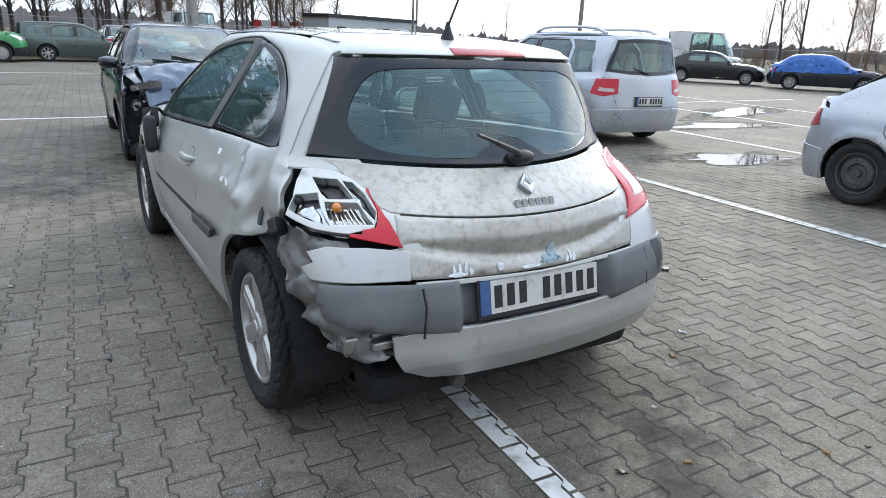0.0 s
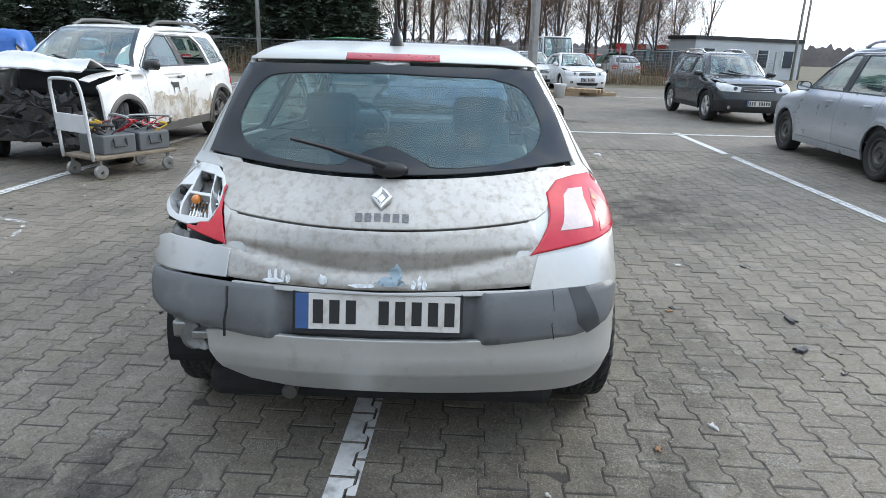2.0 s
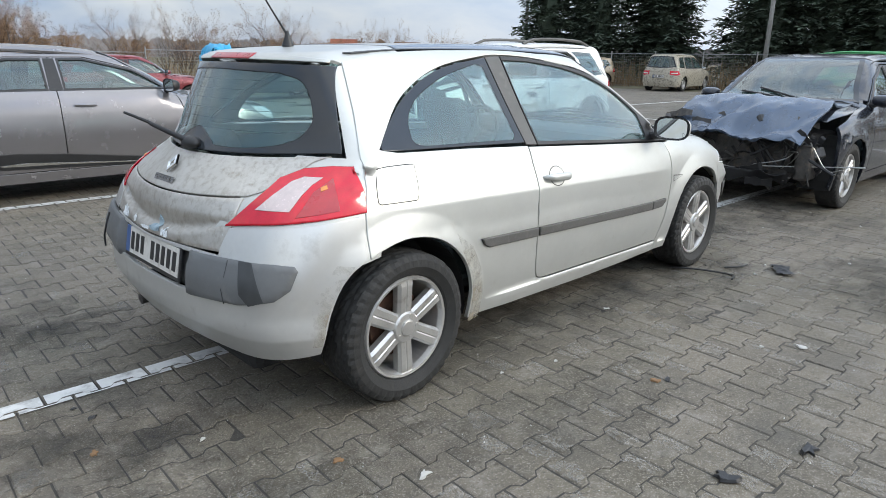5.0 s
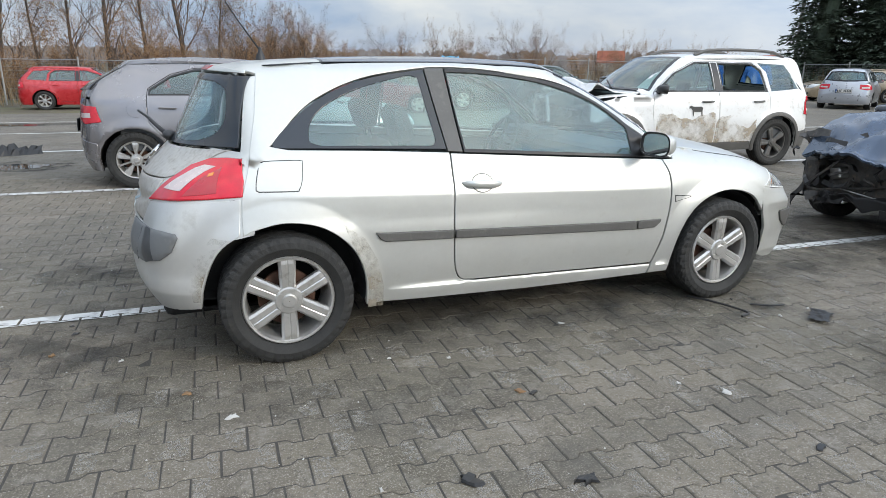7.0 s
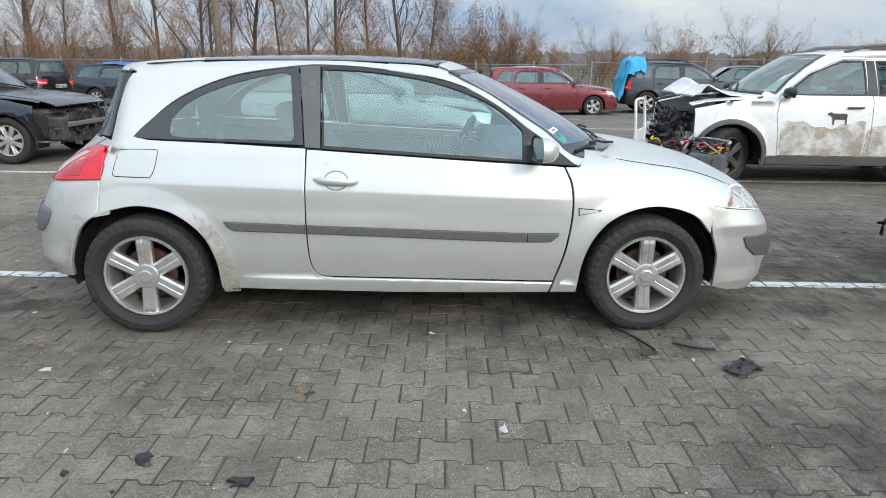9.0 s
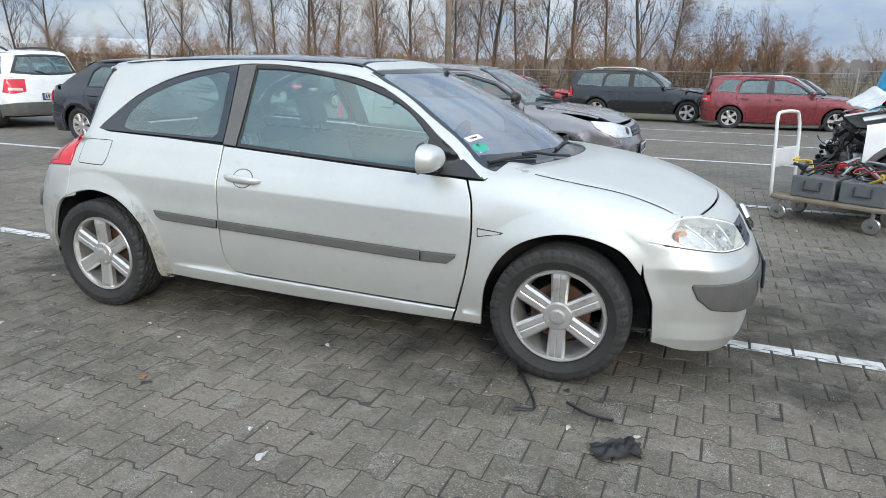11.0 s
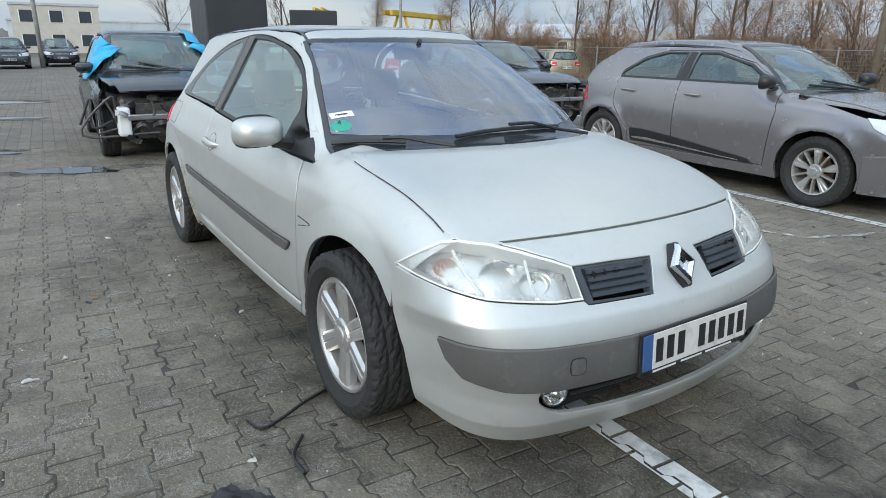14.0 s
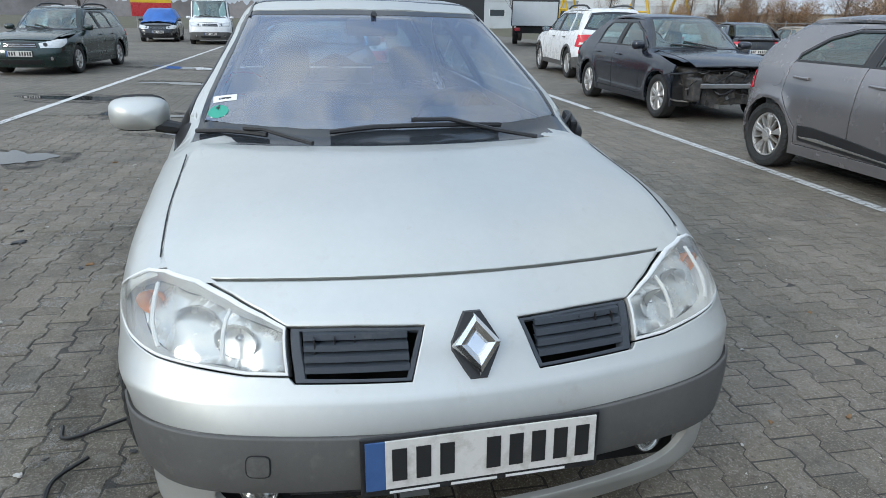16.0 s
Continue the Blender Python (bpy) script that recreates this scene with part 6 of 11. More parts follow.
bm_tube(bm, [(0.035, 0, 1.45), (-0.07, 0.0, 1.60), (-0.19, 0, 1.80)], 0.005, 6, True, 0.002)
part("mast", bm, BLACK, ae)

# stickers inside the windscreen
def sticker(cx, cy, w, h, mat, round_=False, name="sticker", lab=""):
    if round_:
        lp = [(cx + h / 2 * math.sin(a) * 0.72, cy + w / 2 * math.cos(a)) for a in np.linspace(0, 2 * math.pi, 24, endpoint=False)]
    else:
        lp = [(cx - h * 0.36, cy - w / 2), (cx + h * 0.36, cy - w / 2), (cx + h * 0.36, cy + w / 2), (cx - h * 0.36, cy + w / 2)]
    lp = [(x + 0.5 * (y - cy), y) for x, y in lp]
    return panel(name, SILVER_SHELL, "top", lp, mat, silver_car, lab, res=0.02, off=-0.0025, depth=0.0006, gap=0, lip=0)


sticker(2.136, -0.588, 0.085, 0.040, WHITE_PL, lab="white number sticker with plain bars")
sticker(2.136, -0.588, 0.045, 0.012, INK, name="sticker_bar")
sticker(2.179, -0.612, 0.075, 0.075, GREEN_ST, True, lab="round green emission sticker with a figure 4")
sticker(2.196, -0.614, 0.050, 0.014, WHITE_PL, name="sticker_bar")
q, dq = SILVER_SHELL.drop("top", np.array([(2.164, -0.612)]))
gq = Vector(SILVER_SHELL.grad(q)[0])
up = Vector((-1, 0.5, 0)) - gq * gq.dot(Vector((-1, 0.5, 0)))
up.normalize()
rt = up.cross(gq)
mm = Matrix((rt, up, gq)).transposed().to_4x4()
mm.translation = Vector(q[0]) - gq * 0.0005
text_mesh("sticker_figure", "4", 0.036, INK, silver_car, mm, "", 0.0003)

for x, tr in ((0.0, 0.762), (2.625, 0.765)):
    wheel(silver_car, x, -1, tr, style="six", spin=0 if x else 0, label="six-spoke silver alloy wheel with winter tyre")
    wheel(silver_car, x + (0.03 if x == 0 else 0), 1, tr - (0.03 if x == 0 else 0), style="six", label="six-spoke silver alloy wheel with winter tyre", steer=0)

# ---- ground: one sheet, with real interlocking blocks round the car ----
GRID_YAW = math.atan(-0.050)
GC, GS = math.cos(GRID_YAW), math.sin(GRID_YAW)
ROW, LEN = 0.1432, 0.2005
U0, U1, V0, V1 = -5.4, 7.6, -6.6, 5.2
SHIFT = 0.03


def lot(u, v, z=0.0):
    """From the paving's own axes into the world."""
    return (GC * u - GS * v, GS * u + GC * v + SHIFT, z)


def block_outline(end=0.0027, side=0.0021):
    a, b, e = 0.5 * LEN - end, 0.024, 0.5 * ROW
    wide, slim = e + b * 0.5 - side, e - b * 0.5 - side
    t = 0.25 * LEN
    edge = [(-a, -wide), (-t - 0.010, -wide), (-t + 0.012, -slim), (t - 0.012, -slim), (t + 0.010, -wide), (a, -wide)]
    return edge + [(x, -y) for x, y in edge[::-1]]


OUT = block_outline()
STONE = (0.172, 0.147, 0.114)
PAVER = surf("grey concrete block", STONE, 0.80, 0.0, 0.15, 0.9, bump=1.0, bscale=75, dirt=(0.070, 0.066, 0.056), damt=0.34, dscale=1.3, rand=0.16, cast=(0.70, 0.72, 0.67), specks=(0.345, 0.315, 0.27), coords="World", rvar=0.18)
JOINT = (0.062, 0.057, 0.050)


def paving_material():
    """The same paving farther off: rows of blocks with dark joints, damp and dirt, in the paving's own axes."""
    m = surf("grey block paving", STONE, 0.80, 0.0, 0.15, 0.9, bump=0.0, dirt=(0.070, 0.066, 0.058), damt=0.34, dscale=1.3, cast=(0.74, 0.77, 0.73), specks=(0.26, 0.255, 0.24), coords="World", rvar=0.18)
    t = m.node_tree
    b = t.nodes["Principled BSDF"]
    geo = t.nodes.new("ShaderNodeNewGeometry")
    mp = t.nodes.new("ShaderNodeMapping")
    mp.inputs["Rotation"].default_value = (0, 0, -GRID_YAW)
    mp.inputs["Location"].default_value = (0, -SHIFT - 0.085 * ROW, 0)
    t.links.new(geo.outputs["Position"], mp.inputs["Vector"])
    br = t.nodes.new("ShaderNodeTexBrick")
    br.offset, br.offset_frequency = 0.5, 2
    for k, v in (("Scale", 1.0), ("Mortar Size", 0.0055), ("Mortar Smooth", 0.3), ("Bias", 0.0), ("Brick Width", LEN), ("Row Height", ROW)):
        br.inputs[k].default_value = v
    br.inputs["Color1"].default_value, br.inputs["Color2"].default_value, br.inputs["Mortar"].default_value = (1.08, 1.08, 1.08, 1), (0.86, 0.86, 0.86, 1), (0.56, 0.54, 0.51, 1)
    t.links.new(mp.outputs[0], br.inputs["Vector"])
    mx = t.nodes.new("ShaderNodeMix")
    mx.data_type, mx.blend_type = "RGBA", "MULTIPLY"
    mx.inputs[0].default_value = 1.0
    old = b.inputs["Base Color"].links[0].from_socket
    t.links.new(old, mx.inputs[6])
    t.links.new(br.outputs["Color"], mx.inputs[7])
    t.links.new(mx.outputs[2], b.inputs["Base Color"])
    bp = t.nodes.new("ShaderNodeBump")
    bp.inputs["Strength"].default_value, bp.inputs["Distance"].default_value, bp.invert = 0.6, 0.006, True
    t.links.new(br.outputs["Fac"], bp.inputs["Height"])
    t.links.new(bp.outputs[0], b.inputs["Normal"])
    return m


PAVING = paving_material()
SOIL = surf("trodden verge", (0.10, 0.085, 0.055), 0.95, 0.0, 0.3, 0.6, bump=0.8, bscale=12, dirt=(0.11, 0.12, 0.05), damt=0.5, dscale=0.5, coords="World")
JOINT_SAND = surf("joint sand", JOINT, 0.95, 0.0, 0.25, 9.0, bump=0.5, bscale=200, coords="World")

# sheet: far soil, the paved lot, and a shallow bed under the blocks
far, edge_x0, edge_x1, edge_y0, edge_y1 = 900.0, -60.0, 27.5, -32.0, 19.0
xs = [-far, edge_x0, -5.2, -5.199, 5.999, 7.5, 7.501, 8.75, 10.0, 11.25, 12.5, 14.0, edge_x1, far]
ys = [-far, edge_y0, -6.55, -6.549, 5.1, 5.101, 9.0, 11.0, 13.0, 15.0, 17.0, edge_y1, 20.5, 22.0, 24.0, 28.0, 34.0, 40.0, far]


def fall(x, y):
    """How far the lot's north-west corner lies below the rest: it drains that way."""
    k = min(1.0, max(0.0, (y - 9.0) / 15.0)) - min(1.0, max(0.0, (y - 28.0) / 12.0))
    return -0.32 * k * min(1.0, max(0.0, (14.0 - x) / 8.0))


gv = []
for y in ys:
    for x in xs:
        bed = -5.2 < x < 7.501 and -6.55 < y < 5.101
        gv.append((x, y, -0.006 if bed else fall(x, y)))
gf, gm = [], []
for j, (y0, y1) in enumerate(zip(ys, ys[1:])):
    for i, (x0, x1) in enumerate(zip(xs, xs[1:])):
        k = j * len(xs) + i
        gf.append((k, k + 1, k + len(xs) + 1, k + len(xs)))
        mx_, my_ = (x0 + x1) / 2, (y0 + y1) / 2
        if -5.199 < mx_ < 7.5 and -6.549 < my_ < 5.1:
            gm.append(1)
        else:
            gm.append(0 if edge_x0 < mx_ < edge_x1 and edge_y0 < my_ < edge_y1 else 2)
ground = link("ground", gv, gf, PAVING, None, "", False)
ground.data.materials.append(JOINT_SAND)
ground.data.materials.append(SOIL)
for p, k in zip(ground.data.polygons, gm):
    p.material_index = k
tagged(ground, "worn grey interlocking block paving with damp patches", "ground", kind="structure")

BED = (-5.199, 7.5, -6.549, 5.1)
rows_n = range(-48, 40)


def blocks():
    """Every block of the bed as (u, v, jitter), row by row."""
    rg = random.Random(11)
    for j in rows_n:
        for i in range(-34, 46):
            u, v = (i + (0.5 if j % 2 else 0.0)) * LEN, (j + 0.585) * ROW
            x, y, _ = lot(u, v)
            jit = (rg.uniform(-0.0022, 0.0022), rg.uniform(-0.6, 0.6), rg.uniform(-0.5, 0.5), rg.uniform(-0.5, 0.5))
            if BED[0] - 0.09 < x < BED[1] + 0.09 and BED[2] - 0.06 < y < BED[3] + 0.06:
                yield u, v, x, y, jit


def block_mesh(name, mat, bev=0.0045):
    n = len(OUT)
    ins = inset(OUT, bev) if area2(OUT) > 0 else inset(OUT[::-1], bev)[::-1]
    v = [(x, y, 0.0) for x, y in ins] + [(x, y, -bev * 0.7) for x, y in OUT] + [(x, y, -0.03) for x, y in OUT]
    f = [(0, 1, 2, 9, 10, 11), (2, 3, 8, 9), (3, 4, 5, 6, 7, 8)]
    for i in range(n):
        j = (i + 1) % n
        f += [(i, n + i, n + j, j), (n + i, 2 * n + i, 2 * n + j, n + j)]
    return v, f


PV, PF = block_mesh("paver", PAVER)


def lay_paving():
    me = bpy.data.meshes.new("paver")
    me.from_pydata(PV, [], PF)
    me.materials.append(PAVER)
    me.validate()
    near, rest = [], []
    for b in blocks():
        d = min(math.hypot(b[2] + 1.0, b[3] - 0.35), math.hypot(b[2] - 1.5, b[3] + 2.0), math.hypot(b[2] - 3.9, b[3] + 0.6))
        (near if d < 0.98 else rest).append((d, b))
    near.sort(key=lambda e: e[0])
    rest += near[300:]
    for _, (u, v, x, y, jt) in near[:300]:
        o = new("paver", me)
        o.parent = ground
        o.matrix_local = pose(x, y, jt[0] - 0.0030, jt[1], jt[2], math.degrees(GRID_YAW) + jt[3])
    base = np.array(PV)
    av, af = [], []
    for k, (_, (u, v, x, y, jt)) in enumerate(rest):
        m = np.array(pose(x, y, jt[0] - 0.0030, jt[1], jt[2], math.degrees(GRID_YAW) + jt[3]))
        av.append(base @ m[:3, :3].T + m[:3, 3])
        off = k * len(PV)
        af += [tuple(i + off for i in f) for f in PF]
    ob = link("pavers", np.vstack(av), af, PAVER_REST, ground, "", False)
    ob["kind"] = "stuff"


def island_variation(src, name, amount):
    """A copy of a block material that varies by island instead of by object."""
    m = src.copy()
    m.name = name
    t = m.node_tree
    for n in [n for n in t.nodes if n.type == "OBJECT_INFO"]:
        g = t.nodes.new("ShaderNodeNewGeometry")
        for l in list(n.outputs["Random"].links):
            t.links.new(g.outputs["Random Per Island"], l.to_socket)
        t.nodes.remove(n)
    return m


PAVER_REST = island_variation(PAVER, "grey concrete blocks", 0.15)

# painted lines
PAINT = surf("worn white road paint", (0.62, 0.62, 0.60), 0.7, 0.0, 0.10, 7.0, bump=0.3, bscale=150, dirt=(0.16, 0.155, 0.145), damt=0.42, dscale=9.0, coords="World")


def clip_half(poly, a, b, c):
    """The part of a polygon where a x + b y <= c."""
    out = []
    for p, q in zip(poly, poly[1:] + poly[:1]):
        dp, dq = a * p[0] + b * p[1] - c, a * q[0] + b * q[1] - c
        if dp <= 0:
            out.append(p)
        if (dp < 0 < dq) or (dq < 0 < dp):
            s = dp / (dp - dq)
            out.append((p[0] + (q[0] - p[0]) * s, p[1] + (q[1] - p[1]) * s))
    return out


def line_on_blocks(v_mid, width, u_lo, u_hi):
    """Paint that follows the blocks' faces and breaks at the joints, in the paving's axes."""
    vs, fs = [], []
    convex = [[OUT[i] for i in (0, 1, 10, 11)], [OUT[i] for i in (1, 2, 9, 10)], [OUT[i] for i in (2, 3, 8, 9)], [OUT[i] for i in (3, 4, 7, 8)], [OUT[i] for i in (4, 5, 6, 7)]]
    for u, v, x, y, jt in blocks():
        if abs(v - v_mid) > width / 2 + ROW or not u_lo < u < u_hi:
            continue
        for c in convex:
            p = [(u + a * 0.955, v + b * 0.955) for a, b in c]
            p = clip_half(p, 0, 1, v_mid + width / 2)
            p = clip_half(p, 0, -1, -(v_mid - width / 2)) if p else p
            if len(p) >= 3 and abs(area2(p)) > 1e-5:
                if area2(p) < 0:
                    p = p[::-1]
                k = len(vs)
                vs += [lot(a, b, 0.0035) for a, b in p]
                fs.append(tuple(range(k, k + len(p))))
    return link("parking_line", vs, fs, PAINT, None, "", False)


def far_line(x0, y0, x1, y1, width=0.12):
    d = Vector((x1 - x0, y1 - y0)).normalized()
    n = Vector((-d.y, d.x)) * width / 2
    L = math.hypot(x1 - x0, y1 - y0)
    k = max(2, int(L / 0.4))
    rg = random.Random(int(x0 * 10 + y0 * 7))
    v, f = [], []
    for i in range(k + 1):
        s = i / k
        a, b = 1 + rg.uniform(-0.08, 0.08), 1 + rg.uniform(-0.08, 0.08)
        for w in (a, -b):
            px, py = x0 + (x1 - x0) * s + n.x * w, y0 + (y1 - y0) * s + n.y * w
            v.append((px, py, 0.006 + fall(px, py)))
    for i in range(k):
        f.append((2 * i, 2 * i + 1, 2 * i + 3, 2 * i + 2))
    return link("parking_line", v, f, PAINT, None, "", False)


PL = "worn white painted parking line on the paving"
tagged(line_on_blocks(0.040, 0.105, -5.1, 7.4), PL, "road marking", "parking lines", "structure")
tagged(line_on_blocks(-4.13, 0.11, -5.0, 7.3), PL, "road marking", "parking lines", "structure")
tagged(line_on_blocks(4.03, 0.11, -5.0, 7.3), PL, "road marking", "parking lines", "structure")
for seg in ((-26, 5.2, -5.0, 4.305), (7.35, 3.686, 9.7, 3.57), (-26, -2.9, -5.0, -3.845), (7.3, -4.455, 10.0, -4.59), (-22, 1.2, -5.0, 0.315), (7.35, -0.302, 9.7, -0.42),
            (9.35, 3.4, 10.5, -20), (-9, 8.1, 9.5, 7.2), (-9, 11.4, 9.5, 10.6), (-9, 14.9, 6, 14.3), (-3, -7.9, 16, -8.9), (-3, -11.7, 18, -12.6), (4, -15.6, 22, -16.5), (12, 14, 13.2, 3.2), (20.3, 8, 21.0, -12), (14, 8, 26, 7.4)):
    tagged(far_line(*seg), PL, "road marking", "parking lines", "structure")

# ---- the other cars: one builder, many makes ----
def paint(name, col, rough=0.28, metal=0.4, **kw):
    return surf(name, col, rough, metal, 0.05, 3.0, coat=0.5, dirt=kw.pop("dirt", (0.24, 0.215, 0.18)), damt=kw.pop("damt", 0.08), dscale=11.0, **kw)


GLASS_FAR = glazing("parked car glass", (0.50, 0.66, 0.64), 0.03, 0.12, (0.30, 0.44, 0.43), 1.8)
HEAD_LENS = surf("headlight glass", (0.60, 0.61, 0.60), 0.10, 0.35, 0.15, 20.0, coat=1.0)
SHARED = {}


def car_spec(L=4.2, W=1.76, H=1.47, wb=2.6, fo=0.85, belt=0.95, hood=0.93, nosez=0.74, cowl=2.30, rf=1.45, rr=-0.35, tail="hatch", R=0.31, cl=0.20, pillars=(0.95,), door_front=2.05, door_rear=0.12, quarter=True, rake=0.22, deck=0.98, style="five", sweep=False, droop=0.0):
    return dict(L=L, W=W, H=H, wb=wb, fo=fo, belt=belt, hood=hood, nosez=nosez, cowl=cowl, rf=rf, rr=rr, tail=tail, R=R, cl=cl, pillars=pillars, door_front=door_front, door_rear=door_rear, quarter=quarter, rake=rake, deck=deck, style=style, sweep=sweep, droop=droop)


def car_skin(s):
    wb, L, H, W, belt = s["wb"], s["L"], s["H"], s["W"] / 2, s["belt"]
    xf, xr = wb + s["fo"], wb + s["fo"] - L
    rf, rr, cowl, hood, nz = s["rf"], s["rr"], s["cowl"], s["hood"], s["nosez"]
    rm = (rf + rr) / 2
    roofs = [(rm, H), (rf - 0.35, H - 0.012), (rf, H - 0.045), ((rf + cowl) / 2, (H - 0.045 + hood) / 2 + 0.03), (cowl, hood + 0.01), (cowl + 0.08, hood), ((cowl + xf) / 2, (hood + nz) / 2 + 0.045), (xf - 0.16, nz + 0.02), (xf - 0.06, nz - 0.07), (xf, nz - 0.2)]
    if s["tail"] == "sedan":
        roofs = [(xr, s["deck"] - 0.03), (xr + 0.1, s["deck"]), (rr - 0.75, s["deck"] + 0.02), (rr - 0.68, s["deck"] + 0.03), (rr - 0.05, H - 0.07), (rr + 0.3, H - 0.02)] + roofs
        rear = [(0.15, xr + 0.10), (0.35, xr + 0.02), (0.55, xr), (0.75, xr + 0.02), (s["deck"] - 0.02, xr + 0.06), (s["deck"] + 0.06, xr + 0.07), (1.9, xr + 0.07)]
    else:
        roofs = [(xr, H - 0.10 - s["droop"]), (rr, H - 0.03 - s["droop"] * 0.6)] + roofs
        rear = [(0.15, xr + 0.10), (0.35, xr + 0.02), (0.55, xr), (0.75, xr + 0.015), (belt, xr + 0.05), (belt + 0.08, xr + 0.08), (H - 0.08, xr + s["rake"]), (H, xr + s["rake"] + 0.05), (H + 0.3, xr + s["rake"] + 0.08)]
    top_w = W * 0.62 if s["tail"] != "van" else W * 0.80
    width = [(0.1, W - 0.08), (0.25, W - 0.04), (0.45, W - 0.012), (0.62, W), (0.8, W - 0.015), (belt - 0.04, W - 0.05), (belt + 0.02, W - 0.085), ((belt + H) / 2, (W - 0.085 + top_w) / 2 + 0.012), (H - 0.06, top_w + 0.015), (H + 0.05, top_w - 0.06)]
    taper = [(xr - 0.1, 0.18), (xr + 0.05, 0.10), (xr + 0.3, 0.035), (xr + 0.7, 0.0), (wb * 0.75, 0.0), (wb + 0.1, 0.012), (xf - 0.4, 0.045), (xf - 0.15, 0.12), (xf + 0.1, 0.22)]
    front = [(0.1, xf - 0.12), (0.22, xf - 0.05), (0.38, xf), (0.5, xf), (nz - 0.12, xf - 0.03), (nz, xf - 0.02), (2.2, xf + 0.2)]
    kw = [(xr, 0.0), (rf - 0.5, 0.0), (rf, 0.3), (cowl - 0.2, 0.45), (cowl + 0.3, 0.3), (xf, 0.2)]
    return Skin(roofs, width, taper, front, rear, kf=0.26, kr=[(0.3, 0.2), (belt, 0.3), (H, 0.3)], kw=kw, crown=0.035, arches=[(0, s["R"], s["R"] + 0.06), (wb, s["R"], s["R"] + 0.06)], flare=0.018, pillar=0.08, corner=0.13, spine=(0.1, wb + 0.05))


def crumpled(amount, seed=0, x_from=None):
    def f(v):
        v = v.copy()
        for i, p in enumerate(v):
            k = amount if x_from is None else amount * min(1, max(0, (p[0] - x_from) * 2.2))
            q = Vector(p) * 3.3 + Vector((seed, seed * 2.1, 0))
            a, b = noise.noise(q), noise.noise(q * 2.6)
            fold = abs(noise.noise(q * 1.3 + Vector((5, 5, 5))))
            v[i] += np.array((0.4 * k * a, 0.3 * k * b, k * (0.9 * fold + 0.5 * b - 0.25)))
        return v
    return f


def tented(v):
    """A bonnet pushed up at its front into a folded tent."""
    v = v.copy()
    for i, p in enumerate(v):
        s = max(0.0, min(1.0, (p[0] - 2.40) / 0.75))
        q = Vector((p[0] * 1.5, p[1] * 1.3, 3.0))
        fold = abs(noise.noise(q)) * 1.3 + 0.35 * abs(noise.noise(q * 2.7))
        v[i] += np.array((-0.16 * s * s, 0.05 * noise.noise(q + Vector((4, 0, 0))), s * (0.08 + 0.14 * s + 0.10 * (fold - 0.3)) - 0.10 * max(0, s - 0.86) * 5))
    return v


def draped(v):
    """A bonnet folded like a sheet, hanging down over the crushed nose."""
    v = v.copy()
    for i, p in enumerate(v):
        s = max(0.0, min(1.1, (p[0] - 2.40) / 0.70))
        q = Vector((p[0] * 3.0 + p[1] * 1.2, p[1] * 2.6, 1.0))
        fold = 0.25 - abs(noise.noise(q)) - 0.5 * abs(noise.noise(q * 2.2 + Vector((5, 1, 0))))
        v[i] += np.array((0.10 * s, 0.04 * noise.noise(q + Vector((4, 0, 0))), 0.20 * s - 0.62 * max(0.0, s - 0.45) ** 1.4 + 0.17 * s * fold))
    return v


def engine_bay(parent, xf, halfw, seed, beam=True):
    """What shows when a car's nose is off: beam, radiator, hoses, tanks and torn wire."""
    rg = random.Random(seed)
    if beam:
        bm = bmesh.new()
        bm_box(bm, (xf - 0.16, -halfw * 0.66, 0.48), (xf - 0.10, halfw * 0.66, 0.545), 0.012)
        part("crash_beam", bm, METAL, parent, "bare metal crash beam")
    bm = bmesh.new()
    bm_box(bm, (xf - 0.27, -halfw * 0.55, 0.26), (xf - 0.22, halfw * 0.55, 0.66), 0.01)
    part("radiator", bm, ENGINE, parent, "dirty finned radiator")
    bm = bmesh.new()
    bm_box(bm, (xf - 0.95, -halfw * 0.72, 0.32), (xf - 0.32, halfw * 0.72, 0.72), 0.05)
    part("engine_block", bm, ENGINE, parent, "oily engine block")
    for _ in range(10):
        bm = bmesh.new()
        x, y, z = xf - rg.uniform(0.2, 0.6), rg.uniform(-0.8, 0.8) * halfw, rg.uniform(0.5, 0.74)
        bm_box(bm, (-0.08, -0.07, -0.05), (0.08, 0.07, 0.05), 0.015, pose(x, y, z, rg.uniform(-30, 30), rg.uniform(-30, 30), rg.uniform(0, 180)))
        part("engine_part", bm, rg.choice((ENGINE, ENGINE, BLACK, METAL)), parent)
    for _ in range(7):
        bm = bmesh.new()
        y = rg.uniform(-0.85, 0.85) * halfw
        pts = [(xf - rg.uniform(0.08, 0.3), y + rg.uniform(-0.3, 0.3) * k, rg.uniform(0.3, 0.75)) for k in range(4)]
        bm_tube(bm, spline(pts, 5), rg.choice((0.006, 0.009, 0.014)), 6)
        part("hose", bm, rg.choice((BLACK, BLACK, BLACK, ENGINE, METAL)), parent)
    for sg in (-1, 1):
        bm = bmesh.new()
        bm_box(bm, (xf - 0.35, sg * halfw * 0.70 - 0.07, 0.30), (xf - 0.12, sg * halfw * 0.70 + 0.07, 0.62), 0.03, pose(0, 0, 0, 0, 0, 0))
        part("washer_tank" if sg < 0 else "bracket", bm, WHITE_PL if (sg < 0 and seed % 2) else ENGINE, parent)
        bm = bmesh.new()
        bm_tube(bm, [(xf - 0.75, sg * halfw * 0.62, 0.60), (xf - 0.14, sg * halfw * 0.66, 0.55)], 0.045, 8)
        part("chassis_leg", bm, ENGINE, parent)


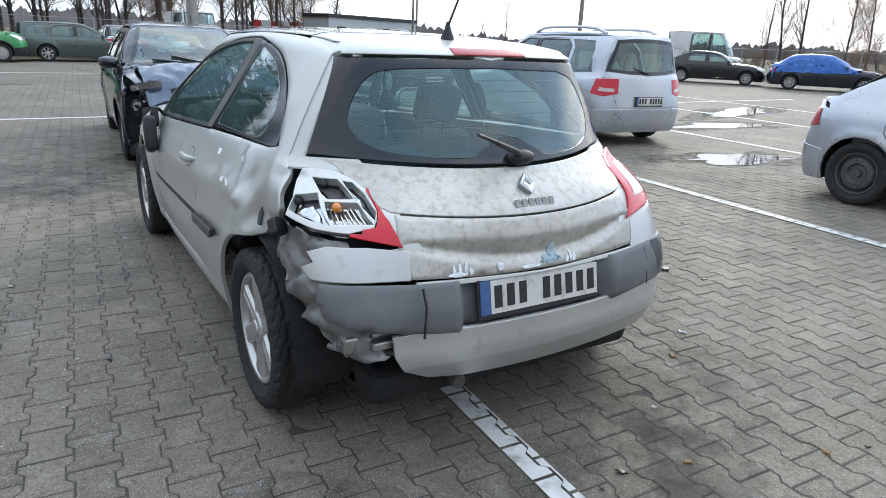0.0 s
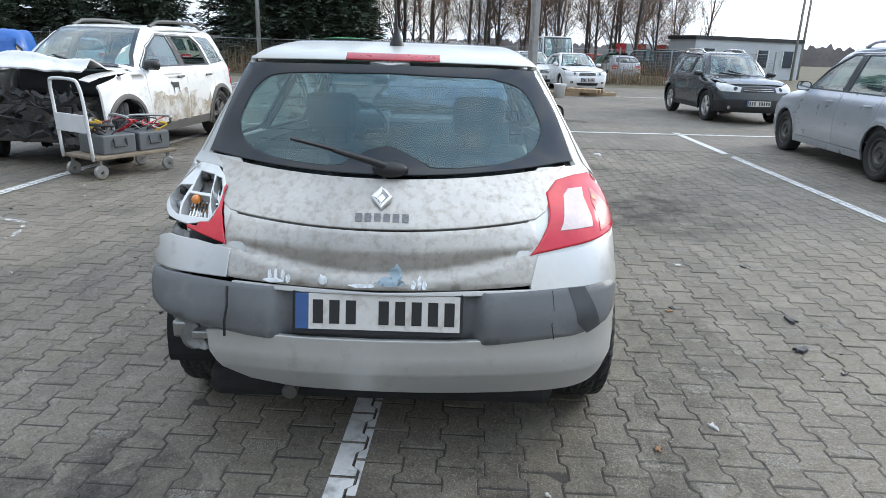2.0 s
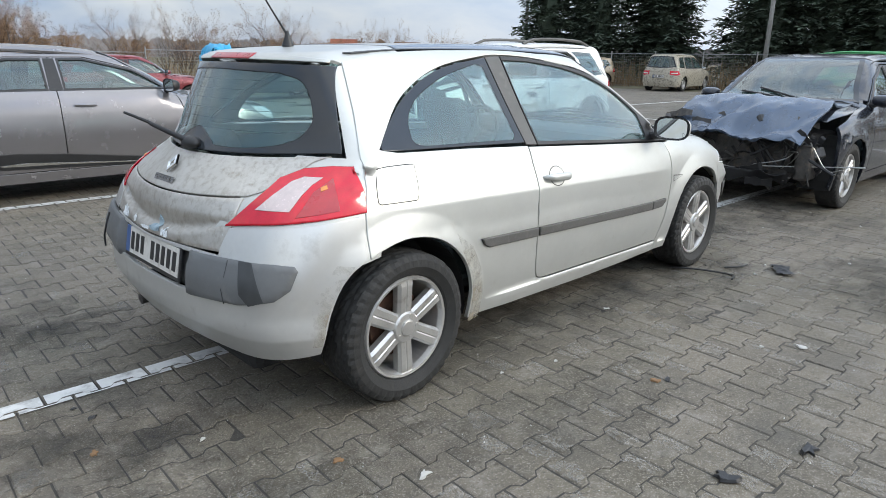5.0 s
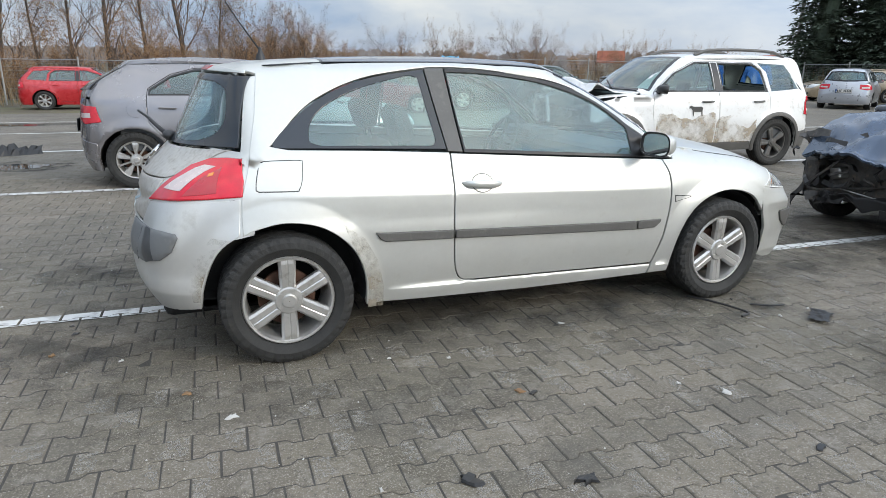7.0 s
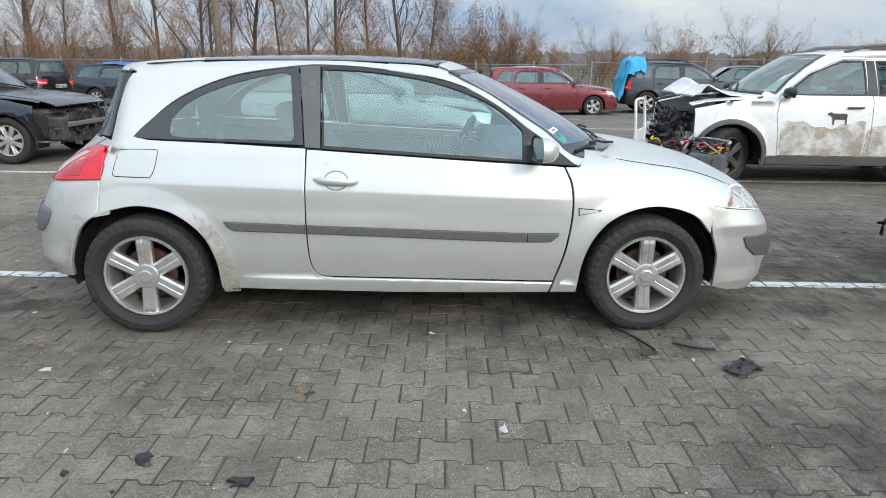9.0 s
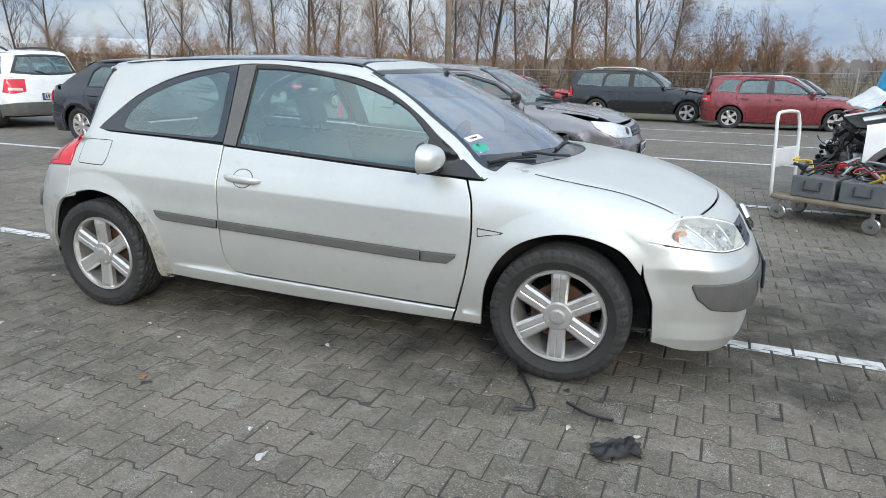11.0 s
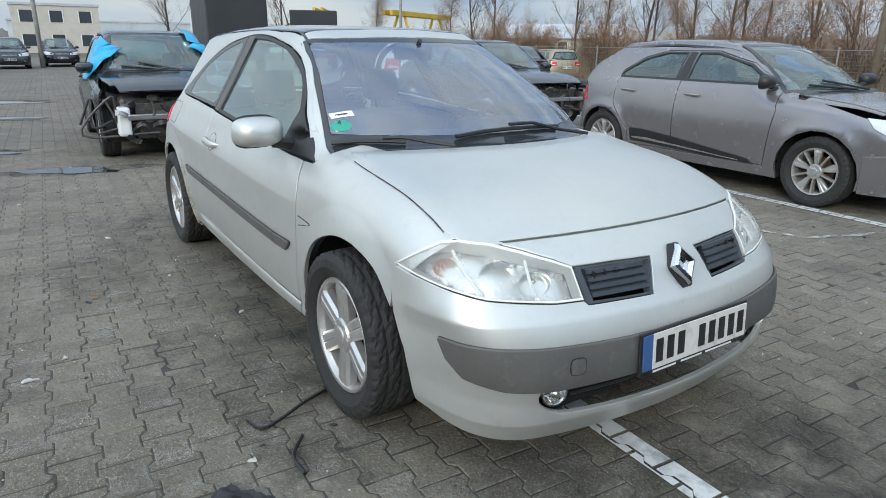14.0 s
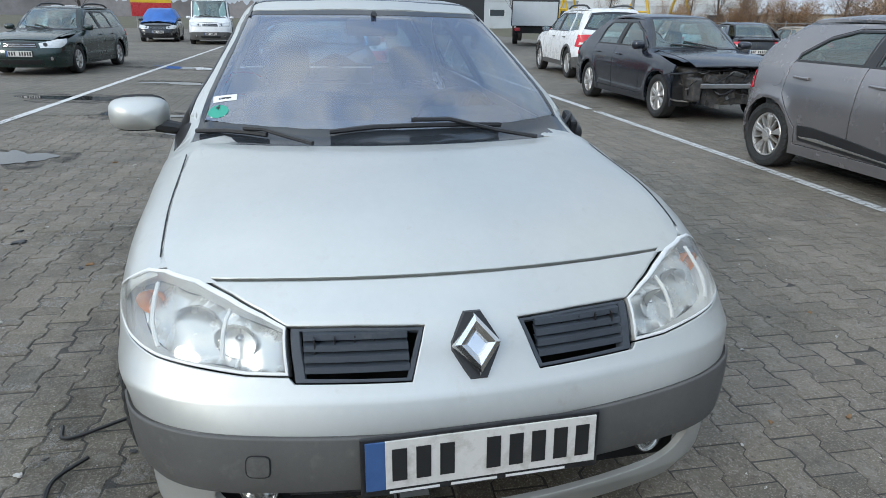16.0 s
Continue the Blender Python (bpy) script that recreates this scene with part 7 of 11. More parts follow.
def make_car(name, label, s, body, at, yaw, group="", front="whole", low=None, rails=None, res=0.085, glass=None, lamps=True, rim=None, tail_lamp=None, spoiler=False, hide_doors=False, broken=False, plate=True, hubcap=None, mirror_mat=None, seed=1, interior=True, cladding=None, steer=0, category="car", z=0.0, hood_mat=None, hood_bend=None):
    """A parked car from its proportions; front: whole, stripped or crushed."""
    car = tagged(new(name), label, category, group)
    car.matrix_world = pose(at[0], at[1], z + fall(*at), 0, 0, yaw)
    sk = car_skin(s)
    wb, H, W, belt, R, cl = s["wb"], s["H"], s["W"] / 2, s["belt"], s["R"], s["cl"]
    xf, xr = wb + s["fo"], wb + s["fo"] - s["L"]
    gl = glass or GLASS_FAR
    rf, rr, cowl = s["rf"], s["rr"], s["cowl"]
    Ra = R + 0.05
    jf, jr = wb + Ra + 0.03, -Ra - 0.03
    sedan = s["tail"] == "sedan"

    def arch(cx, a0, a1, n=12):
        return [(cx + Ra * math.cos(a), max(cl, R + Ra * 0.98 * math.sin(a))) for a in np.linspace(a0, a1, n)]

    a_end = math.pi + 0.35
    hz = float(sk.top(np.array([jf + 0.15]))[0])
    ch = float(sk.top(np.array([cowl]))[0])
    mid_x = (rf + cowl) / 2
    rail = H - 0.095
    tail_top = [(rr + 0.05, rail)]
    rx = lambda zz: float(sk.rear(np.array([zz]))[0])
    if sedan:
        tail_top += [(rr - 0.22, (rail + s["deck"]) / 2 + 0.04), (rr - 0.62, s["deck"] - 0.02), (jr - 0.05, s["deck"] - 0.045)]
    else:
        tail_top += [(rx(rail) + 0.10, rail - 0.01), (rx((belt + rail) / 2) + 0.13, (belt + rail) / 2), (rx(belt) + 0.17, belt), (min(jr - 0.02, rx(belt) + 0.2), belt - 0.1)]
    # side shell, with one opening for the doors
    shell = [(jf, cl + 0.02)] + arch(wb, -0.35, a_end) + [(wb - Ra - 0.01, cl), (Ra + 0.01, cl)] + arch(0, -0.35, a_end) + [(jr, cl + 0.04), (jr, 0.55)]
    shell += [(jr - 0.0, belt - 0.16)] + tail_top[::-1] + [(rf - 0.1, rail + 0.005), (rf + 0.03, rail - 0.02), (mid_x - 0.03, (rail + ch) / 2 + 0.0), (cowl - 0.12, ch - 0.045), (cowl + 0.1, ch - 0.065), ((cowl + jf) / 2, (ch + hz) / 2 - 0.045), (jf, hz - 0.06)]
    df, dr = s["door_front"], s["door_rear"]
    bz = lambda x: belt + 0.02 - 0.05 * (x - dr) / (df - dr)
    dtop = rail - 0.028
    fx = df + (cowl - 0.16 - df) * 0.3
    n_doors = len(s["pillars"]) + 1
    d_low = cl + 0.10
    drb = max(dr, Ra + 0.05)
    rear_edge = [(drb, d_low), (drb, R + 0.12), (dr, R + Ra + 0.06), (dr, belt - 0.02)]
    rear_top = [(dr + 0.02, belt + 0.09), (dr + 0.26, dtop - 0.07), (dr + 0.52, dtop)] if s["sweep"] else [(dr + 0.06, dtop - 0.10), (dr + 0.20, dtop)]
    front_top = [(rf - 0.18, dtop + 0.006), ((rf + df) / 2 - 0.06, (dtop + bz(df)) / 2 + 0.075), (df, bz(df) + 0.03)]
    front_edge = [(df + 0.04, belt - 0.20), (df - 0.02, d_low)]
    opening = rear_edge + rear_top + front_top + front_edge
    holes = [opening]
    qp = []
    if s["quarter"] and not sedan:
        q0 = rx(belt + 0.1) + 0.30
        if dr - 0.06 - q0 > 0.12:
            qp = [(q0, belt + 0.07), (dr - 0.05, belt + 0.03), (dr - 0.02, dtop - 0.13), (dr + 0.10, dtop - 0.01), (q0 + 0.22, dtop - 0.03)]
            holes.append(qp)
    pieces = []
    for side in ("right", "left"):
        pieces.append((side, shell, dict(holes=holes)))
    yr = float(sk.width(np.array([H - 0.05]))[0])
    if sedan:
        roof_rear = rr
    else:
        roof_rear = rx(H - 0.02) + 0.015
    pieces.append(("top", [(roof_rear, -yr + 0.03), (rf + 0.02 - 0.1, -yr - 0.02), (rf + 0.03, 0), (rf + 0.02 - 0.1, yr + 0.02), (roof_rear, yr - 0.03), (roof_rear - 0.03, 0)], dict(off=-0.003)))
    if sedan:
        pieces.append(("top", [(xr + 0.10, -0.62), (xr + 0.07, 0), (xr + 0.10, 0.62), (rr - 0.68, 0.66), (rr - 0.66, 0), (rr - 0.68, -0.66)], dict(off=-0.003)))
    ring_u = lambda x, y, kind: sk.flat(kind, [(x, y, 0)])[0][0]
    py0, py1 = yr - 0.05, float(sk.width(np.array([s["hood"] + 0.02]))[0]) - 0.085
    for sgn in (-1, 1):
        pm = (py0 + py1) / 2
        pieces.append(("top", [(rf - 0.22, sgn * (py0 - 0.06)), (rf - 0.02, sgn * (py0 - 0.03)), (mid_x, sgn * (pm - 0.01)), (cowl - 0.15, sgn * (py1 - 0.03)), (cowl - 0.10, sgn * (py1 + 0.075)), (mid_x, sgn * (pm + 0.085)), (rf + 0.02, sgn * (py0 + 0.075)), (rf - 0.22, sgn * (py0 + 0.06))], dict(off=-0.006, depth=0.01)))
        wing = 0.66 * W / 0.88
        pieces.append(("top", [(cowl - 0.06, sgn * (wing - 0.02)), (jf + 0.02, sgn * (wing * 0.94 - 0.02)), (jf + 0.02, sgn * (W - 0.17)), (jf - 0.3, sgn * (W - 0.115)), (cowl - 0.06, sgn * (W - 0.10))], dict(off=-0.005, depth=0.01)))
    ur = ring_u(jr, W, "tail")
    pieces.append(("tail", [(-ur, cl + 0.05), (ur, cl + 0.05), (ur, belt - 0.05), (ur - 0.35, (s["deck"] - 0.01) if sedan else belt + 0.02), (-ur + 0.35, (s["deck"] - 0.01) if sedan else belt + 0.02), (-ur, belt - 0.05)], dict(off=-0.002)))
    uf = ring_u(jf, W, "nose")
    if front == "whole":
        pieces.append(("nose", [(-uf, cl + 0.03), (uf, cl + 0.03), (uf, hz - 0.05), (uf * 0.62, s["nosez"] - 0.005), (0, s["nosez"] + 0.015), (-uf * 0.62, s["nosez"] - 0.005), (-uf, hz - 0.05)], dict(off=-0.002)))
    merged("body", sk, pieces, body, car, res=res, gap=0.003, depth=0.03, lip=0.003)
    # doors with their panes
    cuts = [dr] + list(s["pillars"]) + [df + 0.1]
    for side in ("right", "left"):
        sgn = -1 if side == "right" else 1
        for k in range(n_doors):
            x0, x1 = cuts[k] - (0.5 if k == 0 else 0), cuts[k + 1] + (0.5 if k == n_doors - 1 else 0)
            poly = clip_half(clip_half(opening, 1, 0, x1), -1, 0, -x0)
            hole = [(max(x0, dr) + 0.05, bz(max(x0, dr)) + 0.0)]
            win = clip_half(clip_half(clip_half([(a, b) for a, b in opening], 0, -1, -(belt + 0.005)), 1, 0, x1 - (0.05 if k < n_doors - 1 else 0)), -1, 0, -(x0 + (0.05 if k else 0)))
            if len(win) >= 3 and area2(win) < 0:
                win = win[::-1]
            pane = inset(resample(win, 0.06), 0.027) if len(win) >= 3 else []
            if len(poly) < 3:
                continue
            door = panel("door", sk, side, poly, body, car, holes=[pane] if pane else [], res=res, gap=0.004, depth=0.03, lip=0.003)
            if pane:
                if not (broken and k == 0 and side == "left"):
                    panel("pane", sk, side, pane, gl, door, res=0.12, gap=0, lip=0, depth=0.001, off=-0.006)
                rim_o = inset(resample(win, 0.06), 0.012)
                panel("window_frame", sk, side, rim_o, BLACK, door, holes=[inset(resample(win, 0.06), 0.031)], res=0.09, gap=0, lip=0.001, depth=0.006, off=0.003)
            hx = x0 + 0.12 if k else max(dr, x0) + 0.12
            bm = bmesh.new()
            q, _ = sk.drop(side, np.array([(hx, belt - 0.11), (hx + 0.18, belt - 0.115)]))
            q[:, 1] += sgn * 0.018
            bm_tube(bm, [tuple(q[0]), tuple((q[0] + q[1]) / 2 + np.array((0, sgn * 0.012, 0))), tuple(q[1])], 0.014, 6)
            part("door_handle", bm, low or body, door)
        for px in s["pillars"]:
            panel("pillar_trim", sk, side, [(px - 0.058, belt + 0.018), (px + 0.058, belt + 0.018), (px + 0.045, dtop - 0.012), (px - 0.045, dtop - 0.012)], BLACK, car, res=0.08, off=0.004, depth=0.006, gap=0, lip=0.001)
        if qp:
            panel("quarter_pane", sk, side, qp, gl, car, res=0.12, gap=0, lip=0, depth=0.001, off=-0.005)
        if low is not None:
            panel("sill_trim", sk, side, [(Ra + 0.04, cl - 0.01), (wb - Ra - 0.04, cl - 0.01), (wb - Ra - 0.06, cl + 0.10), (Ra + 0.06, cl + 0.10)], low, car, res=0.12, off=0.010, depth=0.02)
            for ax in (0, wb):
                ao = [(ax + (Ra + 0.05) * math.cos(a), R + (Ra + 0.05) * math.sin(a)) for a in np.linspace(-0.25, math.pi + 0.25, 20)]
                ai = [(ax + (Ra - 0.005) * math.cos(a), R + (Ra - 0.005) * math.sin(a)) for a in np.linspace(math.pi + 0.25, -0.25, 20)]
                panel("arch_trim", sk, side, ao + ai, low, car, res=0.06, off=0.010, depth=0.02, gap=0.0)
        for ax in (0, wb):
            bm = bmesh.new()
            arc = [((Ra + 0.01) * math.cos(a), R + (Ra + 0.005) * math.sin(a)) for a in np.linspace(-0.3, math.pi + 0.3, 16)]
            u = [bm.verts.new((ax + p, sgn * (W - 0.07), max(cl, q))) for p, q in arc]
            w = [bm.verts.new((ax + p, sgn * (W - 0.36), max(cl, q))) for p, q in arc]
            for i in range(len(arc) - 1):
                bm.faces.new((u[i], u[i + 1], w[i + 1], w[i]))
            bm.faces.new(w)
            part("arch_liner", bm, DARK, car)
        mm_ = door_mirror(car, df - 0.10, sgn * (W - 0.10), belt + 0.02, sgn, mirror_mat or body, 0.85)
        for x in (0, wb):
            wheel(car, x, sgn, W - 0.125, R=R, half=0.1, rim_r=R * 0.66, style=s["style"], rim_mat=rim, steer=steer if x else 0, z=R)
        if rails is not None:
            bm = bmesh.new()
            q, _ = sk.drop("top", np.array([(x, sgn * (yr - 0.05)) for x in np.linspace(rr + 0.2, rf - 0.25, 9)]))
            q[:, 2] += np.array([0.0, 0.055, 0.065, 0.068, 0.07, 0.068, 0.065, 0.055, 0.0])
            bm_tube(bm, [tuple(p) for p in q], 0.022, 8)
            part("roof_rail", bm, rails, car)
    # glass front and back
    yt, yb = yr - 0.05, float(sk.width(np.array([s["hood"] + 0.02]))[0]) - 0.085
    ws = [(rf + 0.06 - 0.32 * y * y, y) for y in np.linspace(-yt, yt, 9)] + [(mid_x, (yt + yb) / 2 + 0.02)] + [(cowl - 0.04 - 0.45 * y * y, y) for y in np.linspace(yb, -yb, 9)] + [(mid_x, -(yt + yb) / 2 - 0.02)]
    wsi = inset(resample(ws if area2(ws) > 0 else ws[::-1], 0.07), 0.05)
    wsf = panel("windscreen", sk, "top", ws, FRIT, car, holes=[wsi], res=0.09, gap=0.0, off=0.001, depth=0.01)
    panel("pane", sk, "top", wsi, gl, wsf, res=0.12, gap=0, lip=0, depth=0.001, off=0.0)
    if sedan:
        rgl = [(rr - 0.66 + 0.1 * y * y, y) for y in np.linspace(-0.58, 0.58, 7)] + [(rr - 0.03, y) for y in np.linspace(yr - 0.06, -yr + 0.06, 7)]
        kind = "top"
    else:
        z0, z1 = belt + 0.05, H - 0.11
        y0, y1 = float(sk.width(np.array([z0]))[0]) - 0.10, float(sk.width(np.array([z1]))[0]) - 0.07
        rgl = [(-y0, z0 + 0.03), (-y0 * 0.5, z0), (0, z0 - 0.01), (y0 * 0.5, z0), (y0, z0 + 0.03), (y1, z1 - 0.02), (y1 * 0.5, z1 + 0.005), (0, z1 + 0.01), (-y1 * 0.5, z1 + 0.005), (-y1, z1 - 0.02)]
        kind = "rear"
    rgi = inset(resample(rgl if area2(rgl) > 0 else rgl[::-1], 0.07), 0.05)
    rwf = panel("rear_window", sk, kind, rgl, FRIT, car, holes=[rgi], res=0.09, gap=0, off=0.001, depth=0.01)
    panel("pane", sk, kind, rgi, gl, rwf, res=0.12, gap=0, lip=0, depth=0.001, off=0.0)
    if not sedan:
        # rear screen surround closing the pillars
        yo0, yo1 = float(sk.width(np.array([belt]))[0]) - 0.03, float(sk.width(np.array([H - 0.09]))[0]) + 0.0
        fr_o = [(-yo0, belt + 0.0), (yo0, belt + 0.0), ((yo0 + yo1) / 2 + 0.015, (belt + H) / 2 - 0.04), (yo1, H - 0.085), (yo1 * 0.6, H - 0.055), (0, H - 0.045), (-yo1 * 0.6, H - 0.055), (-yo1, H - 0.085), (-(yo0 + yo1) / 2 - 0.015, (belt + H) / 2 - 0.04)]
        panel("tailgate_frame", sk, "rear", fr_o, body, car, holes=[inset(resample(rgl if area2(rgl) > 0 else rgl[::-1], 0.07), 0.03)], res=0.08, gap=0, off=-0.001, depth=0.03)
        wip = bmesh.new()
        q, _ = sk.drop("rear", np.array([(0.0, z0 + 0.0), (0.28, z0 + 0.09)]))
        bm_tube(wip, [tuple(q[0] + np.array((-0.03, 0, 0))), tuple(q[1] + np.array((-0.02, 0, 0)))], 0.010, 6)
        part("rear_wiper", wip, BLACK, car)
    lid_top = (s["deck"] - 0.03) if sedan else belt + 0.03
    panel("boot_lid" if sedan else "tailgate", sk, "rear", [(-0.54, 0.56), (0.54, 0.56), (0.60, 0.74), (0.56 if sedan else 0.66, lid_top), (-0.56 if sedan else -0.66, lid_top), (-0.60, 0.74)], body, car, res=res, gap=0.003, off=0.004, depth=0.01)
    panel("rear_bumper", sk, "tail", [(-ur, cl), (ur, cl), (ur, 0.50), (ur * 0.7, 0.545), (0, 0.55), (-ur * 0.7, 0.545), (-ur, 0.50)], low or body, car, res=res, off=0.008, depth=0.02, lip=0.006)
    tl = tail_lamp or RED_LENS
    for sgn in (-1, 1):
        lz0, lz1 = (0.70, 0.90) if not rails or sedan else (0.72, 1.02)
        if s["tail"] == "van":
            lz0, lz1 = 0.85, 1.25
        lz1 = min(lz1, belt - 0.01)
        yi = 0.58 if rails and not sedan else 0.52
        tp = sk.flat("tail", [(xr + 0.02, sgn * yi, lz0 + 0.04), (xr + 0.05, sgn * (yi - 0.02), lz1), (xr + 0.26, sgn * (W - 0.06), lz1 - 0.01), (xr + 0.30, sgn * W, lz0 + 0.03), (xr + 0.10, sgn * (W - 0.1), lz0)])
        t_ = panel("tail_light", sk, "tail", tp, tl, car, res=0.06, off=0.010, depth=0.02, gap=0, lip=0.005)
        ti = sk.flat("tail", [(xr + 0.04, sgn * (yi + 0.06), lz0 + 0.06), (xr + 0.05, sgn * (yi + 0.06), lz0 + 0.11), (xr + 0.2, sgn * (W - 0.09), lz0 + 0.12), (xr + 0.2, sgn * (W - 0.07), lz0 + 0.07)])
        panel("reversing_lens", sk, "tail", ti, CLEAR_LENS, t_, res=0.06, off=0.012, depth=0.004, gap=0, lip=0)
    if plate:
        q, _ = sk.drop("rear", np.array([(0.0, 0.66 if not sedan else 0.62)]))
        number_plate(car, pose(q[0][0] - 0.018, 0, q[0][2], 88, 0, -90))
    # bonnet and nose
    hw = 0.66 * W / 0.88
    x_n = xf - 0.17
    hood_o = [(cowl + 0.03 - 0.42 * y * y, y) for y in np.linspace(-hw, hw, 9)] + [((cowl + x_n) / 2, hw + 0.015)] + [(x_n - 0.22 * y * y, y) for y in np.linspace(hw * 0.95, -hw * 0.95, 9)] + [((cowl + x_n) / 2, -hw - 0.015)]
    hb = None
    if front == "crushed":
        hb = hood_bend or crumpled(0.16, seed, cowl + 0.15)
    panel("hood", sk, "top", hood_o, hood_mat or body, car, "buckled bonnet" if front == "crushed" else "", res=0.04 if front != "whole" and res < 0.1 else res, gap=0.002, off=0.001, depth=0.02, bend=hb)
    panel("cowl", sk, "top", [(cowl - 0.05 - 0.42 * y * y, y) for y in np.linspace(-hw, hw, 7)] + [(cowl + 0.04 - 0.42 * y * y, y) for y in np.linspace(hw, -hw, 7)], BLACK, car, res=0.1, off=-0.008)
    for sgn in (-1, 1):
        bm = bmesh.new()
        q, _ = sk.drop("top", np.array([(cowl - 0.02, sgn * 0.1 + 0.1), (cowl - 0.12 - 0.1, sgn * 0.1 + 0.1 - 0.45)]))
        q[:, 2] += 0.02
        bm_tube(bm, [tuple(p) for p in q], 0.011, 6)
        part("front_wiper", bm, BLACK, car)
    nz = s["nosez"]
    if front == "whole":
        for sgn in (-1, 1):
            hp = sk.flat("nose", [(xf - 0.05, sgn * 0.42, nz - 0.15), (xf - 0.06, sgn * 0.40, nz - 0.045), (xf - 0.26, sgn * (W - 0.14), nz + 0.03), (xf - 0.50, sgn * (W - 0.03), nz + 0.045), (xf - 0.42, sgn * (W - 0.02), nz - 0.04), (xf - 0.22, sgn * (W - 0.1), nz - 0.14)])
            h_ = panel("headlight", sk, "nose", hp, HEAD_LENS, car, res=0.05, off=0.006, depth=0.02, gap=0, lip=0.006)
            bp = sk.flat("nose", [(xf - 0.1, sgn * (0.52 + 0.05 * math.cos(a)), nz - 0.075 + 0.042 * math.sin(a)) for a in np.linspace(0, 6.283, 14, endpoint=False)])
            panel("bulb_ring", sk, "nose", bp, INK, h_, res=0.04, off=0.009, depth=0.003, gap=0, lip=0)
            fp = sk.flat("nose", [(xf - 0.1, sgn * (0.60 + 0.075 * math.cos(a)), 0.36 + 0.045 * math.sin(a)) for a in np.linspace(0, 6.283, 14, endpoint=False)])
            fb = panel("fog_lamp", sk, "nose", fp, BLACK, car, res=0.05, off=0.012, depth=0.02, gap=0, lip=0.003)
            fp = sk.flat("nose", [(xf - 0.1, sgn * (0.60 + 0.035 * math.cos(a)), 0.36 + 0.035 * math.sin(a)) for a in np.linspace(0, 6.283, 12, endpoint=False)])
            panel("fog_lens", sk, "nose", fp, CHROME, fb, res=0.04, off=0.015, depth=0.003, gap=0, lip=0)
        panel("front_bumper", sk, "nose", [(-uf, cl - 0.01), (uf, cl - 0.01), (uf, 0.50), (uf * 0.7, 0.545), (0, 0.55), (-uf * 0.7, 0.545), (-uf, 0.50)], low or body, car, res=res, off=0.007, depth=0.02, lip=0.006)
        gg = sk.flat("nose", [(xf, -0.38, nz - 0.14), (xf, 0.38, nz - 0.14), (xf, 0.36, nz - 0.035), (xf, 0, nz - 0.02), (xf, -0.36, nz - 0.035)])
        g_ = panel("grille", sk, "nose", gg, BLACK, car, res=0.08, off=0.006, depth=0.01, gap=0, lip=0.003)
        for k in range(2):
            bm = bmesh.new()
            q, _ = sk.drop("nose", np.array(sk.flat("nose", [(xf, y, nz - 0.11 + 0.04 * k) for y in np.linspace(-0.36, 0.36, 7)])))
            q[:, 0] += 0.010
            bm_tube(bm, [tuple(p) for p in q], 0.006, 6)
            part("grille_bar", bm, CHROME, g_)
        lo_ = sk.flat("nose", [(xf, -0.42, cl + 0.06), (xf, 0.42, cl + 0.06), (xf, 0.46, cl + 0.16), (xf, -0.46, cl + 0.16)])
        panel("lower_grille", sk, "nose", lo_, BLACK, car, res=0.08, off=0.010, depth=0.01, gap=0, lip=0.003)
        if plate:
            number_plate(car, pose(xf + 0.016, 0, 0.46, 88, 0, 90))
    else:
        engine_bay(car, xf - (0.05 if front == "stripped" else 0.15), W, seed, front == "stripped")
        if front != "whole":
            rg = random.Random(seed)
            for k in range(84 if res < 0.1 and front == "crushed" else (56 if res < 0.1 else 16)):
                c = Vector((xf - (rg.uniform(0.17, 0.5) if front == "crushed" else rg.uniform(0.14, 0.4)), rg.uniform(-0.85, 0.85) * W, rg.uniform(0.25, 0.84 if front == "crushed" else 0.70)))
                w, ln = rg.uniform(0.012, 0.05), rg.uniform(0.03, 0.15)
                m = pose(c.x, c.y, c.z, rg.uniform(-60, 60), rg.uniform(-60, 60), rg.uniform(-50, 50))
                bm = bmesh.new()
                rows = []
                for i in range(6):
                    u = i / 5 - 0.5
                    b = 0.05 * math.sin(3 * u + k) + rg.uniform(-0.008, 0.008)
                    ww = w * rg.uniform(0.5, 1.0)
                    rows.append([bm.verts.new(m @ Vector((b + d, ln * u * 2, e))) for d, e in ((0.0, -ww), (0.004, ww), (-0.004, ww), (-0.008, -ww))])
                for u, v in zip(rows, rows[1:]):
                    for j in range(4):
                        bm.faces.new((u[j], u[(j + 1) % 4], v[(j + 1) % 4], v[j]))
                bm.faces.new(rows[0]), bm.faces.new(rows[-1][::-1])
                part("torn_plastic", bm, rg.choice((BLACK, BLACK, BLACK, INK, ENGINE) if front == "crushed" else (BLACK, ENGINE, ENGINE, METAL)), car)
            sh = sk.flat("nose", [(xf - 0.1, -0.45 * W, cl), (xf - 0.1, 0.7 * W, cl), (xf - 0.1, 0.6 * W, 0.40), (xf, 0.1, 0.34), (xf - 0.1, -0.40 * W, 0.38)])
            if front == "crushed":
                panel("bumper_piece", sk, "nose", sh, BLACK, car, "cracked bumper piece hanging low", res=0.035, off=-0.16, bend=crumpled(0.12, seed + 3))
    # hidden core
    bm = bmesh.new()
    bm_box(bm, (xr + 0.18, -W + 0.34, cl), (xf - (0.3 if front == "whole" else 0.75), W - 0.34, cl + 0.14), 0.04)
    bm_box(bm, (xr + 0.2, -W + 0.36, cl), (xr + 0.6, W - 0.36, belt - 0.12), 0.04)
    if front == "whole":
        bm_box(bm, (cowl + 0.1, -W + 0.36, cl), (xf - 0.22, W - 0.36, nz - 0.08), 0.04)
